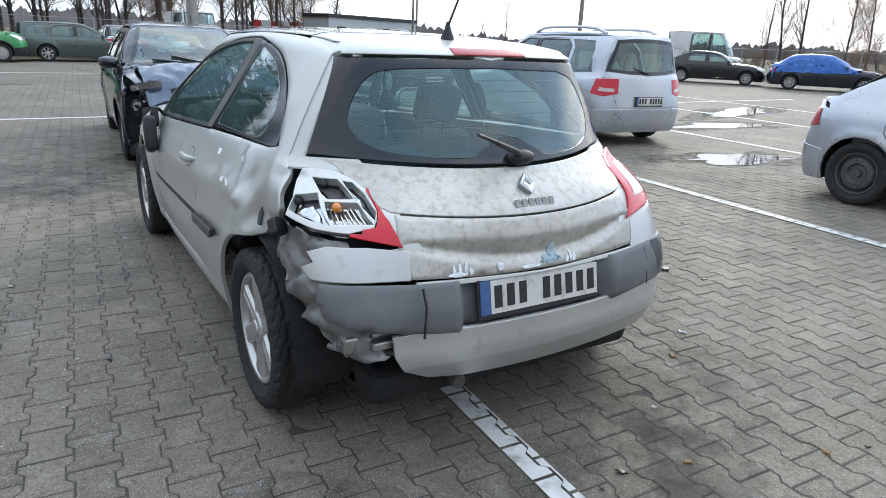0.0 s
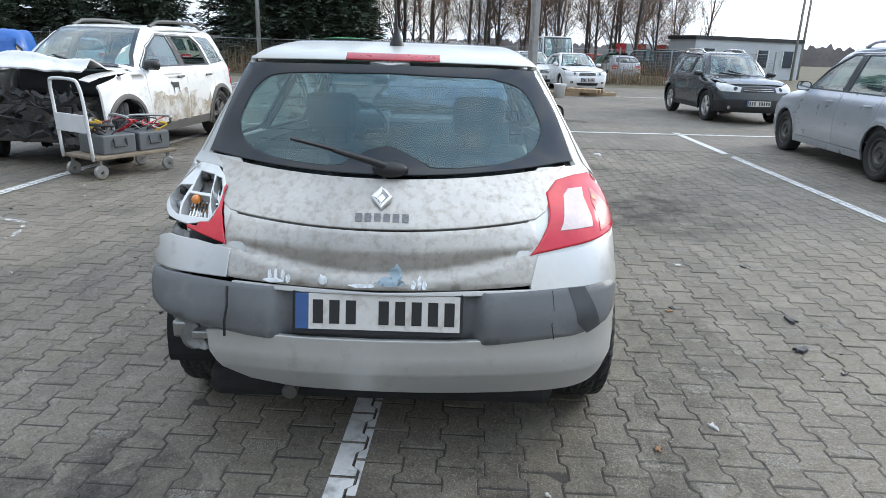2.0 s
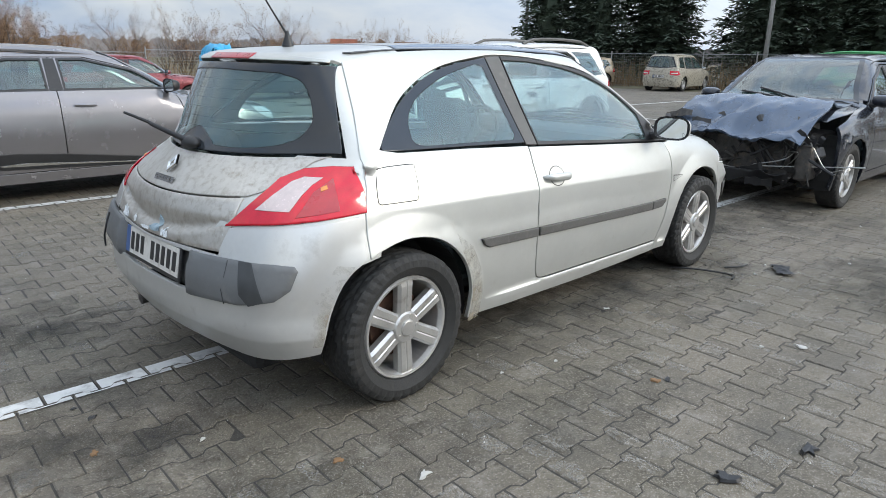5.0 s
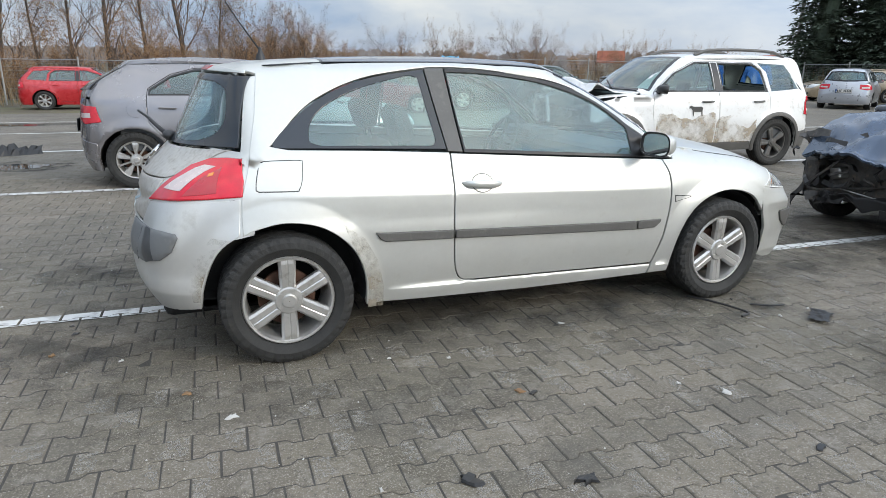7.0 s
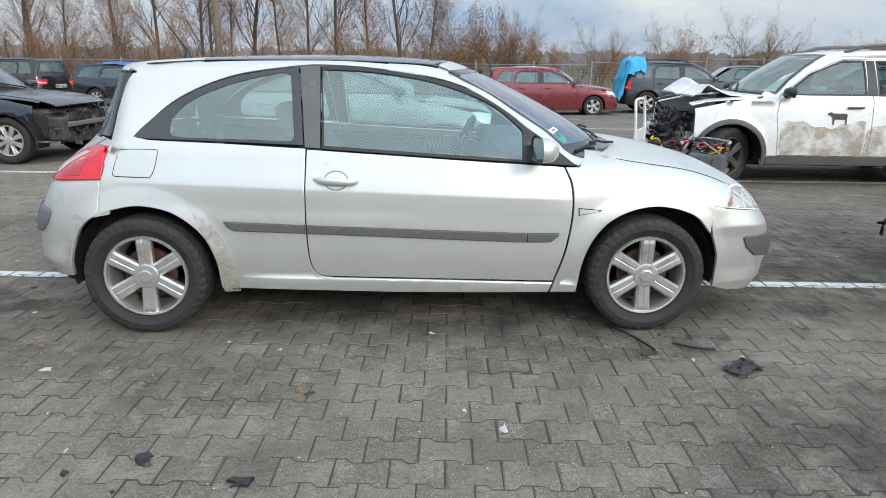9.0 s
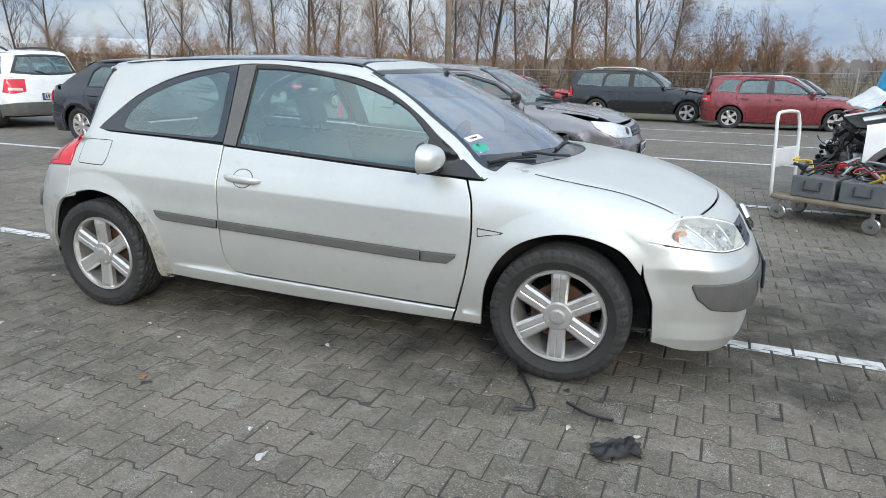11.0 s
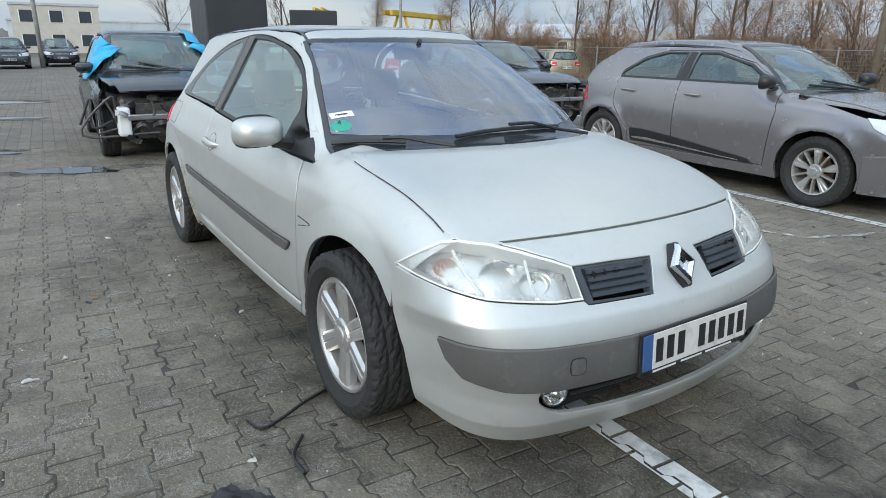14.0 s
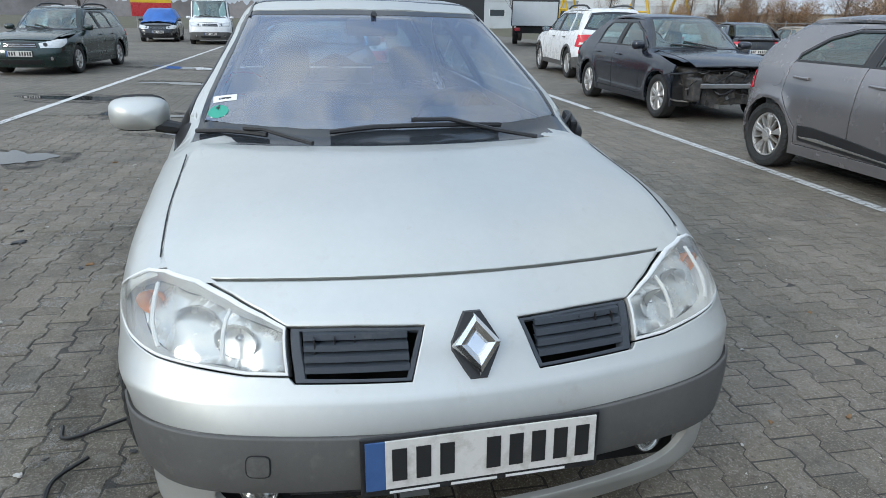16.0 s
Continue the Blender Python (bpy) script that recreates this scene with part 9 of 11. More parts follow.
def shrub(seed, h, leaves=0.5, label="bushy shrub with dry brown leaves"):
    rg = random.Random(seed)
    tree = tagged(new("shrub"), label, "shrub", "shrubs")
    vs, fs, tips = [], [], []
    for k in range(13):
        a = rg.uniform(0, 6.28)
        sp = rg.uniform(0.15, 0.6)
        grow(vs, fs, tips, Vector((math.cos(a) * 0.25, math.sin(a) * 0.25, -0.05)), Vector((math.cos(a) * sp, math.sin(a) * sp, 1)).normalized(), h * rg.uniform(0.5, 0.75), h * 0.009, 3 if k % 3 else 2, rg, 0.42)
    link("branchwork", vs, fs, TWIG, tree, smooth=False)["kind"] = "stuff"
    vs, fs = [], []
    for t in tips:
        for _ in range(13):
            if rg.random() < leaves:
                c = t + Vector((rg.gauss(0, 0.12), rg.gauss(0, 0.12), rg.gauss(0, 0.12) - 0.05))
                u = Vector((rg.gauss(0, 1), rg.gauss(0, 1), rg.gauss(0, 1))).normalized() * 0.030
                w = u.orthogonal().normalized() * 0.022
                k0 = len(vs)
                vs += [tuple(c - u), tuple(c + w), tuple(c + u), tuple(c - w)]
                fs.append((k0, k0 + 1, k0 + 2, k0 + 3))
    if fs:
        link("leaves", vs, fs, LEAF_BROWN, tree, smooth=False)["kind"] = "stuff"
    return tree


rt = random.Random(77)
TREES = [bare_tree(1, 12.0, 0.46, 0.10), bare_tree(2, 13.5, 0.5, 0.2, "bare tree with a few dry brown leaves"), bare_tree(3, 11.0, 0.55, 0.55, "bare tree with a few dry brown leaves"), bare_tree(4, 14.0, 0.38), bare_tree(5, 9.0, 0.6, 0.7, "thin tree with dry brown leaves")]
SPRUCES = [spruce(11, 12.5), spruce(12, 10.5)]
SHRUBS = [shrub(21, 3.6, 1.0), shrub(22, 3.0, 0.0, "bare shrub with thin grey-brown stems"), shrub(23, 4.4, 0.75)]
USED = set()


def plant(kinds, i, x, y, s=1.0):
    src = kinds[i % len(kinds)]
    m = pose(x, y, fall(x, y), 0, 0, rt.uniform(0, 360)) @ Matrix.Scale(s, 4)
    if src.name not in USED:
        USED.add(src.name)
        src.matrix_world = m
        return src
    o = copy_thing(src, m)
    o.scale = (s, s, s)
    return o


# wood to the east
k = 0
for gx in (39.0, 44.0, 50.0, 57.0):
    y = -13.0 if gx < 45 else -20.0
    while y < (3.5 if gx < 42 else 13.0):
        plant(TREES, k, gx + rt.uniform(-1.8, 1.8), y + rt.uniform(-0.8, 0.8), rt.uniform(0.8, 1.15))
        k += 1
        y += 1.9 if gx < 50 else 2.3
for x, y in ((36.6, 5.5), (37.2, 8.0), (36.2, 10.6), (38.6, 12.2), (36.0, 16.4), (36.8, 18.0), (34.0, 19.6), (33.0, 22.8), (36.2, 22.6), (40.5, 6.5), (40.0, 9.4)):
    plant(SPRUCES, k, x, y, rt.uniform(0.85, 1.15))
    k += 1
# row along the north
for x, y, s in ((-47, 33, 0.9), (-43, 35, 1.0), (-38.5, 40.5, 0.95), (-36, 41.5, 1.0), (-30.5, 40, 1.0), (-28.6, 41.6, 1.05), (-25, 38.6, 1.0), (-22.8, 39.2, 1.1), (-21, 40.4, 0.9), (-18.3, 41.5, 1.0), (-16, 37.0, 1.05), (-14.2, 38.2, 1.1), (-12, 39, 1.0), (-10.5, 36.2, 1.0), (-8.4, 37.2, 1.1), (-6.4, 35.6, 1.05), (-5.2, 37.6, 0.95), (-3.2, 35.4, 1.1), (-1.4, 36.8, 1.0), (0.6, 36.2, 1.05), (2.2, 35.6, 0.9), (-33, 44, 1.0), (-26, 46, 1.1), (-11.5, 44, 1.0), (-50, 38, 0.9), (-56, 30, 0.8)):
    plant(TREES, k, x, y, s)
    k += 1
for x in np.arange(-46, 60, 1.7):
    yy = 30.5 + rt.uniform(-1.5, 3.5) + (9 if x > 4 else 0) + max(0, (x - 20)) * 0.35
    plant(SHRUBS, k, float(x), yy, rt.uniform(0.55, 0.95) if x > 4 else rt.uniform(0.6, 1.0))
    k += 1
for x in np.arange(-40, 3.5, 1.6):
    plant(SHRUBS, k, float(x) + rt.uniform(-0.6, 0.6), 27.6 + rt.uniform(0, 2.4), rt.uniform(0.6, 1.05))
    k += 1
for x, y, s in ((6.2, 41.0, 1.15), (7.6, 43.5, 1.1), (9.0, 45.0, 1.05), (21.5, 52.4, 1.2), (23.4, 53.2, 1.0), (4.6, 40.4, 1.1), (30.5, 55, 1.0)):
    plant(SHRUBS, k, x, y, s)
    k += 1
# scattered to the south-east
for x, y, s in ((62, -46, 0.55), (52, -58, 0.42), (58, -40, 0.4), (21.0, -37.5, 0.75), (19.4, -39.5, 0.8), (23.0, -38.8, 0.7), (17.5, -38.2, 0.85), (15.8, -40.0, 0.8), (25.5, -41.0, 0.6)):
    plant(TREES, k, x, y, s)
    k += 1
for x in np.arange(10, 34, 1.8):
    plant(SHRUBS, k, float(x), -33.8 - rt.uniform(0, 3), rt.uniform(0.5, 0.8))
    k += 1
# west and south, behind the lens for most of the way
for x, y in ((-62, 12), (-66, -6), (-64, -18), (-58, -30), (-40, -40), (-20, -42), (-2, -44), (-60, 22)):
    plant(TREES, k, x, y, rt.uniform(0.8, 1.1))
    k += 1

# dead grass and thicket along the fence
def thicket(name, runs, label, n, hmin, hmax):
    rg = random.Random(len(label))
    vs, fs = [], []
    for x0, y0, x1, y1, w in runs:
        for _ in range(n):
            s = rg.random()
            p = Vector((x0 + (x1 - x0) * s + rg.gauss(0, w), y0 + (y1 - y0) * s + rg.gauss(0, w), 0))
            p.z = fall(p.x, p.y)
            h = rg.uniform(hmin, hmax)
            q = p + Vector((rg.gauss(0, 0.12) * h, rg.gauss(0, 0.12) * h, h))
            a = rg.uniform(0, 3.14)
            o = Vector((math.cos(a), math.sin(a), 0)) * 0.012
            k0 = len(vs)
            vs += [tuple(p - o), tuple(p + o), tuple(q)]
            fs.append((k0, k0 + 1, k0 + 2))
    return tagged(link(name, vs, fs, REED, None, "", False), label, "grass", kind="stuff")


thicket("dead_grass", [(-50, 26, 30, 26.5, 1.4), (-50, 29, 60, 36, 2.2), (31.5, -14, 31.5, 24, 0.7)], "tall dry brown grass along the wire fence", 5200, 0.4, 1.7)

# distant tree line all round
FARWOOD = surf("far hazy woodland", (0.27, 0.25, 0.245), 1.0, 0.0, 0.3, 0.05, coords="World")
vs, fs = [], []
N = 2600
for i in range(N):
    a = 2 * math.pi * i / N
    open_side = -2.3 < ((a + math.pi) % (2 * math.pi)) - math.pi < -0.55
    hgt = (2.2 if open_side else 3.6) + 1.6 * abs(noise.noise(Vector((math.cos(a) * 9, math.sin(a) * 9, 0)))) + 2.2 * abs(noise.noise(Vector((math.cos(a) * 60, math.sin(a) * 60, 3)))) + rt.uniform(0, 1.3)
    vs += [(230 * math.cos(a), 230 * math.sin(a), -0.5), (230 * math.cos(a), 230 * math.sin(a), hgt)]
for i in range(N):
    j = (i + 1) % N
    fs.append((2 * i, 2 * j, 2 * j + 1, 2 * i + 1))
tagged(link("backdrop", vs, fs, FARWOOD, None, "", False), "hazy grey-brown woodland on the horizon", "backdrop", kind="structure")

# ---- wire fences ----
POSTM = surf("grey fence post", (0.34, 0.34, 0.33), 0.6, 0.5, 0.12, 8.0)
WIRE = surf("galvanised wire", (0.30, 0.31, 0.31), 0.5, 0.7, 0.1, 8.0)


def fence_meshes(bay=2.5, h=1.65):
    bm = bmesh.new()
    bm_tube(bm, [(0, 0, -0.1), (0, 0, h + 0.12)], 0.032, 8)
    post = bpy.data.meshes.new("post")
    bm.to_mesh(post), bm.free()
    post.materials.append(POSTM)
    vs, fs = [], []
    for z in np.arange(0.08, h, 0.13):
        stick(vs, fs, Vector((0, 0, z)), Vector((bay, 0, z)), 0.004, 0.004, 3)
    for x in np.arange(0.1, bay, 0.125):
        stick(vs, fs, Vector((x, 0, 0.05)), Vector((x, 0, h)), 0.0032, 0.0032, 3)
    stick(vs, fs, Vector((0, 0, h)), Vector((bay, 0, h)), 0.014, 0.014, 6)
    net = bpy.data.meshes.new("wire_panel")
    net.from_pydata(vs, [], fs)
    net.materials.append(WIRE)
    return post, net


F_POST, F_NET = fence_meshes()


def fence(x0, y0, x1, y1, label):
    f = tagged(new("wire_fence"), label, "fence")
    L = math.hypot(x1 - x0, y1 - y0)
    yaw = math.degrees(math.atan2(y1 - y0, x1 - x0))
    f.matrix_world = pose(x0, y0, 0, 0, 0, yaw)
    n = int(L / 2.5)
    for i in range(n + 1):
        z = fall(x0 + (x1 - x0) * i * 2.5 / L, y0 + (y1 - y0) * i * 2.5 / L)
        o = new("post", F_POST)
        o.parent, o.matrix_local = f, pose(i * 2.5, 0, z)
        if i < n:
            o = new("wire_panel", F_NET)
            o["kind"] = "stuff"
            o.parent, o.matrix_local = f, pose(i * 2.5, 0, z)
    return f


fence(30.2, -16, 30.2, 22.4, "grey wire mesh fence on steel posts")
fence(-46, 25.4, 29.5, 24.4, "grey wire mesh fence before the dry grass")
fence(10, -31.5, 34, -36, "wire fence at the lot's far edge")

# ---- poles and wires ----
CONC = surf("weathered concrete", (0.33, 0.32, 0.30), 0.9, 0.0, 0.15, 4.0, bump=0.5, bscale=40)
WOODP = surf("weathered wood", (0.22, 0.18, 0.13), 0.85, 0.0, 0.25, 5.0, bump=0.5, bscale=30)


def pole(x, y, h, r, mat, label, lean=0):
    bm = bmesh.new()
    bm_tube(bm, [(0, 0, -0.2), (0.0, 0, h * 0.5), (lean, 0, h)], r, 10, True, r * 0.6)
    o = part("utility_pole", bm, mat, None, smooth=True)
    o.matrix_world = pose(x, y, fall(x, y))
    return tagged(o, label, "pole", "poles")


POLE_X = -6.45
for x, y, h, r in ((27.2, -25.6, 9, 0.14), (34.0, 10.0, 9, 0.13), (33.6, 25.0, 9, 0.13), (40.7, 11.9, 9, 0.12), (-38.7, 23.2, 9, 0.13), (POLE_X, 23.4, 9.5, 0.15), (-35.3, 0.2, 8, 0.12), (46, -25, 11, 0.10), (49, -27, 11, 0.10)):
    pole(x, y, h, r, WOODP if x == POLE_X else CONC, "tall plain utility pole", 0.0 if x == POLE_X else 0.15)
lat = tagged(new("concrete_pole"), "slotted grey concrete power pole", "pole")
lat.matrix_world = pose(20.3, -3.05, 0, 0, 0, 20)
for sg in (-1, 1):
    bm = bmesh.new()
    bm_box(bm, (sg * 0.13 - 0.05, -0.09, -0.1), (sg * 0.13 + 0.05, 0.09, 9.0), 0.01)
    part("leg", bm, CONC, lat)
for z in np.arange(0.9, 9.0, 0.9):
    bm = bmesh.new()
    bm_box(bm, (-0.09, -0.07, z), (0.09, 0.07, z + 0.25), 0.01)
    part("rung", bm, CONC, lat)
for a, b in (((-38.7, 23.2, 8.8), (-90, 10, 8.5)), ((-38.7, 23.2, 8.6), (POLE_X, 23.4, 8.8)), ((-35.3, 0.2, 7.8), (-38.7, 23.2, 8.4))):
    bm = bmesh.new()
    pts = [tuple(np.array(a) + (np.array(b) - np.array(a)) * s - np.array((0, 0, 1.2 * 4 * s * (1 - s) * 0.6))) for s in np.linspace(0, 1, 14)]
    bm_tube(bm, pts, 0.02, 4)
    tagged(part("overhead_wire", bm, INK, None), "thin black overhead wire between poles", "wire")

# ---- buildings ----
PLASTER = surf("pale plaster", (0.55, 0.51, 0.44), 0.9, 0.0, 0.08, 0.6, dirt=(0.3, 0.27, 0.23), damt=0.25, dscale=0.7)
SHEET = surf("pale sheet metal", (0.50, 0.53, 0.55), 0.6, 0.2, 0.08, 0.5, dirt=(0.3, 0.27, 0.24), damt=0.2, dscale=0.6)
TILE = surf("red roof tile", (0.32, 0.10, 0.06), 0.8, 0.0, 0.2, 1.0)
TILE_B = surf("brown roof tile", (0.16, 0.09, 0.06), 0.8, 0.0, 0.2, 1.0)
WINDOWM = surf("dark window glass", (0.05, 0.06, 0.07), 0.1, 0.0, 0.1, 2.0)
YELLOW = surf("yellow crane paint", (0.62, 0.40, 0.02), 0.5, 0.0, 0.12, 1.0)


def building(name, label, x, y, yaw, w, d, h, wall, roof=None, rise=0.0, rows=1, cols=4, win=(1.1, 1.2), roof_mat=None):
    b = tagged(new(name), label, "building")
    b.matrix_world = pose(x, y, 0, 0, 0, yaw)
    bm = bmesh.new()
    bm_box(bm, (-w / 2, -d / 2, -0.2), (w / 2, d / 2, h))
    part("wall", bm, wall, b)
    bm = bmesh.new()
    e = 0.4
    if rise:
        v = [bm.verts.new(c) for c in ((-w / 2 - e, -d / 2 - e, h), (w / 2 + e, -d / 2 - e, h), (w / 2 + e, d / 2 + e, h), (-w / 2 - e, d / 2 + e, h), (-w / 2 - e, 0, h + rise), (w / 2 + e, 0, h + rise))]
        for f in ((0, 1, 5, 4), (2, 3, 4, 5), (0, 4, 3), (1, 2, 5), (3, 2, 1, 0)):
            bm.faces.new([v[i] for i in f])
    else:
        bm_box(bm, (-w / 2 - 0.1, -d / 2 - 0.1, h), (w / 2 + 0.1, d / 2 + 0.1, h + 0.25))
    part("roof", bm, roof_mat or SHEET, b)
    for r in range(rows):
        for c in range(cols):
            cx, cz = -w / 2 + w * (c + 0.5) / cols, (h / rows) * (r + 0.55)
            wn = new("window")
            wn.parent, wn.matrix_local = b, pose(cx, -d / 2, cz)
            bm = bmesh.new()
            bm_box(bm, (-win[0] / 2, -0.03, -win[1] / 2), (win[0] / 2, 0.02, win[1] / 2))
            part("pane", bm, WINDOWM, wn)
            for ax in (-1, 1):
                bm = bmesh.new()
                bm_box(bm, (ax * win[0] / 2 - 0.05, -0.06, -win[1] / 2 - 0.05), (ax * win[0] / 2 + 0.05, 0.02, win[1] / 2 + 0.05))
                part("frame", bm, WHITE_PL, wn)
    return b


cab = building("site_cabin", "long white site cabin with a dark roof edge", 47.6, -21.4, -67, 10.2, 2.6, 2.65, SHEET, cols=4, roof_mat=BLACK)
bar = tagged(new("barrier_panel"), "red and grey panel fence by the cabin", "fence")
bar.matrix_world = pose(49.8, -16.2, 0, 0, 0, -70)
for i in range(8):
    bm = bmesh.new()
    bm_box(bm, (-3.6 + 0.9 * i, -0.05, 0), (-2.78 + 0.9 * i, 0.05, 2.3), 0.02)
    part("panel", bm, P_RED if i % 2 == 0 else SHEET, bar)
building("house", "house with a red tiled roof and pale walls", 118, 158, 142, 7, 6, 2.4, PLASTER, rise=3.4, cols=4, roof_mat=TILE)
building("house", "house with a steep brown roof", 132, 146, 138, 7, 6, 2.4, PLASTER, rise=2.8, cols=3, roof_mat=TILE_B)
building("house", "distant house with a red roof", 165, 148, 130, 8, 7, 2.8, PLASTER, rise=2.6, cols=3, roof_mat=TILE)
building("office_block", "pale two-storey block with dark windows", -86, 4.6, 88, 8.5, 8, 5.0, PLASTER, rows=2, cols=3, win=(1.3, 1.2))
building("warehouse", "long pale warehouse with a flat roof", -108, 24, 80, 46, 14, 3.9, SHEET, cols=9, win=(2.4, 0.9))
building("warehouse", "low pale warehouse behind the trees", -70, 62, 40, 40, 10, 3.2, SHEET, cols=8, win=(2.2, 0.8))
building("shed", "low shed with a grey pitched roof", -52, 52, 45, 12, 7, 2.2, PLASTER, rise=1.6, cols=3, roof_mat=SHEET)
bb = tagged(new("billboard"), "red and yellow roadside board on two legs", "billboard")
bb.matrix_world = pose(-58, -11.0, 0, 0, 0, 90)
for nm, lo, hi, mt in (("board", (-1.6, -0.05, 1.0), (1.6, 0.05, 2.1), P_RED), ("upper_board", (-1.6, -0.06, 2.1), (1.6, 0.04, 3.2), YELLOW), ("leg", (-1.3, -0.05, 0), (-1.2, 0.05, 1.0), METAL), ("leg", (1.2, -0.05, 0), (1.3, 0.05, 1.0), METAL)):
    bm = bmesh.new()
    bm_box(bm, lo, hi, 0.01)
    part(nm, bm, mt, bb)


def gantry(x, y, yaw, span, h, label):
    g = tagged(new("gantry_crane"), label, "crane")
    g.matrix_world = pose(x, y, 0, 0, 0, yaw)
    for yy in (-0.5, 0.5):
        bm = bmesh.new()
        bm_box(bm, (-span * 0.72, yy - 0.18, h - 0.55), (span * 0.72, yy + 0.18, h), 0.03)
        part("girder", bm, YELLOW, g)
    for sx in (-1, 1):
        for sy in (-1, 1):
            bm = bmesh.new()
            bm_tube(bm, [(sx * span * 0.42, sy * 0.45, h - 0.5), (sx * span * 0.46, sy * 1.9, 0)], 0.16, 6)
            part("leg", bm, YELLOW, g)
        bm = bmesh.new()
        bm_tube(bm, [(sx * span * 0.44, -1.2, h * 0.45), (sx * span * 0.44, 1.2, h * 0.45)], 0.10, 6)
        part("brace", bm, YELLOW, g)
    return g


gantry(-66, 41.5, -58, 11, 5.0, "yellow gantry crane on splayed legs")
gantry(-90, 40, -30, 14, 6.0, "yellow gantry crane farther off")


def truck(x, y, yaw, label, w, h, L, lift):
    t = tagged(new("box_truck"), label, "truck")
    t.matrix_world = pose(x, y, 0, 0, 0, yaw)
    bm = bmesh.new()
    bm_box(bm, (0, -w / 2, 0.95), (L, w / 2, h), 0.05)
    part("cargo_box", bm, TARPDARK, t, "dark curtain-sided box")
    bm = bmesh.new()
    bm_box(bm, (0.1, -w / 2 + 0.25, 0.6), (L + 2.0, w / 2 - 0.25, 0.95), 0.03)
    part("chassis", bm, DARK, t)
    bm = bmesh.new()
    bm_box(bm, (L + 0.15, -w / 2 + 0.1, 0.6), (L + 2.1, w / 2 - 0.1, 2.5), 0.12)
    part("cab", bm, P_WHITE2, t)
    if lift:
        bm = bmesh.new()
        bm_box(bm, (-0.07, -w / 2 + 0.06, 0.98), (-0.01, w / 2 - 0.06, h - 0.85), 0.02)
        part("tail_lift", bm, SHEET, t, "pale folded tail lift")
        for sg in (-1, 1):
            bm = bmesh.new()
            bm_box(bm, (-0.06, sg * w * 0.36 - 0.16, 0.72), (0.02, sg * w * 0.36 + 0.16, 0.88), 0.02)
            part("tail_light", bm, RED_DULL, t)
    for sx in (1.2, L + 1.2):
        for sg in (-1, 1):
            wheel(t, sx, sg, w / 2 - 0.2, R=0.42, half=0.13, rim_r=0.26, style="steel", rim_mat=STEEL, z=0.42)
    return t


TARPDARK = surf("dark truck curtain", (0.028, 0.03, 0.032), 0.5, 0.0, 0.2, 0.8, bump=0.3, bscale=6)
truck(-24.0, 6.9, 172, "dark box truck with its curtain closed", 2.5, 3.55, 6.0, False)
truck(-30.0, 12.8, 158, "dark box truck with a pale tail lift", 2.5, 3.05, 6.0, True)

# ---- tool trolley ----
BOXGREY = surf("grey toolbox plastic", (0.12, 0.13, 0.135), 0.5, 0.0, 0.1, 8.0)
PIPE = surf("white painted tube", (0.66, 0.67, 0.67), 0.4, 0.0, 0.06, 8.0)
tro = tagged(new("tool_trolley"), "flat trolley with a white tube handle and grey crates", "trolley")
tro.matrix_world = pose(4.0, 3.38, 0, 0, 0, -30)
bm = bmesh.new()
bm_box(bm, (-0.02, -0.08, 0.20), (0.95, 0.50, 0.235), 0.01)
part("platform", bm, WOODP, tro)
bm = bmesh.new()
bm_tube(bm, spline([(-0.03, -0.05, 0.20), (-0.06, -0.05, 0.75), (-0.08, -0.03, 0.95), (-0.09, 0.05, 1.0), (-0.09, 0.37, 1.0), (-0.08, 0.45, 0.95), (-0.06, 0.47, 0.75), (-0.03, 0.47, 0.20)], 4), 0.017, 8)
part("handle", bm, PIPE, tro, smooth=True)
bm = bmesh.new()
bm_box(bm, (-0.075, -0.04, 0.48), (-0.055, 0.46, 0.66), 0.004)
part("handle_plate", bm, PIPE, tro)
for x in (0.05, 0.85):
    for y in (-0.03, 0.45):
        bm = bmesh.new()
        bm_lathe(bm, [(0.02, -0.02), (0.065, -0.02), (0.075, -0.01), (0.075, 0.01), (0.065, 0.02), (0.02, 0.02)], 16, "y", (x, y, 0.075))
        bm_tube(bm, [(x, y, 0.075), (x, y, 0.2)], 0.02, 6)
        part("castor", bm, METAL, tro)
rc = random.Random(3)
for i, x in enumerate((0.12, 0.54)):
    cr = tagged(new("tool_crate"), "grey plastic crate full of tools and cables", "crate", "tool crates")
    cr.matrix_world = tro.matrix_world @ pose(x, 0.0, 0.235)
    bm = bmesh.new()
    bm_box(bm, (0, 0, 0), (0.38, 0.42, 0.20), 0.015)
    part("crate_body", bm, BOXGREY, cr)
    bm = bmesh.new()
    bm_tube(bm, [(0.12, -0.005, 0.16), (0.12, -0.02, 0.08), (0.26, -0.02, 0.08), (0.26, -0.005, 0.16)], 0.008, 6)
    part("crate_grip", bm, INK, cr)
    for j in range(9):
        bm = bmesh.new()
        p0 = (rc.uniform(0.02, 0.36), rc.uniform(0.02, 0.4), 0.2)
        pts = [p0] + [(min(0.4, max(0, p0[0] + rc.uniform(-0.25, 0.25))), min(0.45, max(-0.03, p0[1] + rc.uniform(-0.25, 0.25))), 0.2 + rc.uniform(0.03, 0.16)) for _ in range(3)]
        bm_tube(bm, spline(pts, 5), rc.choice((0.007, 0.010, 0.016)), 6)
        part("cable" if j % 3 else "tool_grip", bm, rc.choice((P_RED, INK, INK, BLACK, YELLOW, METAL)), cr)

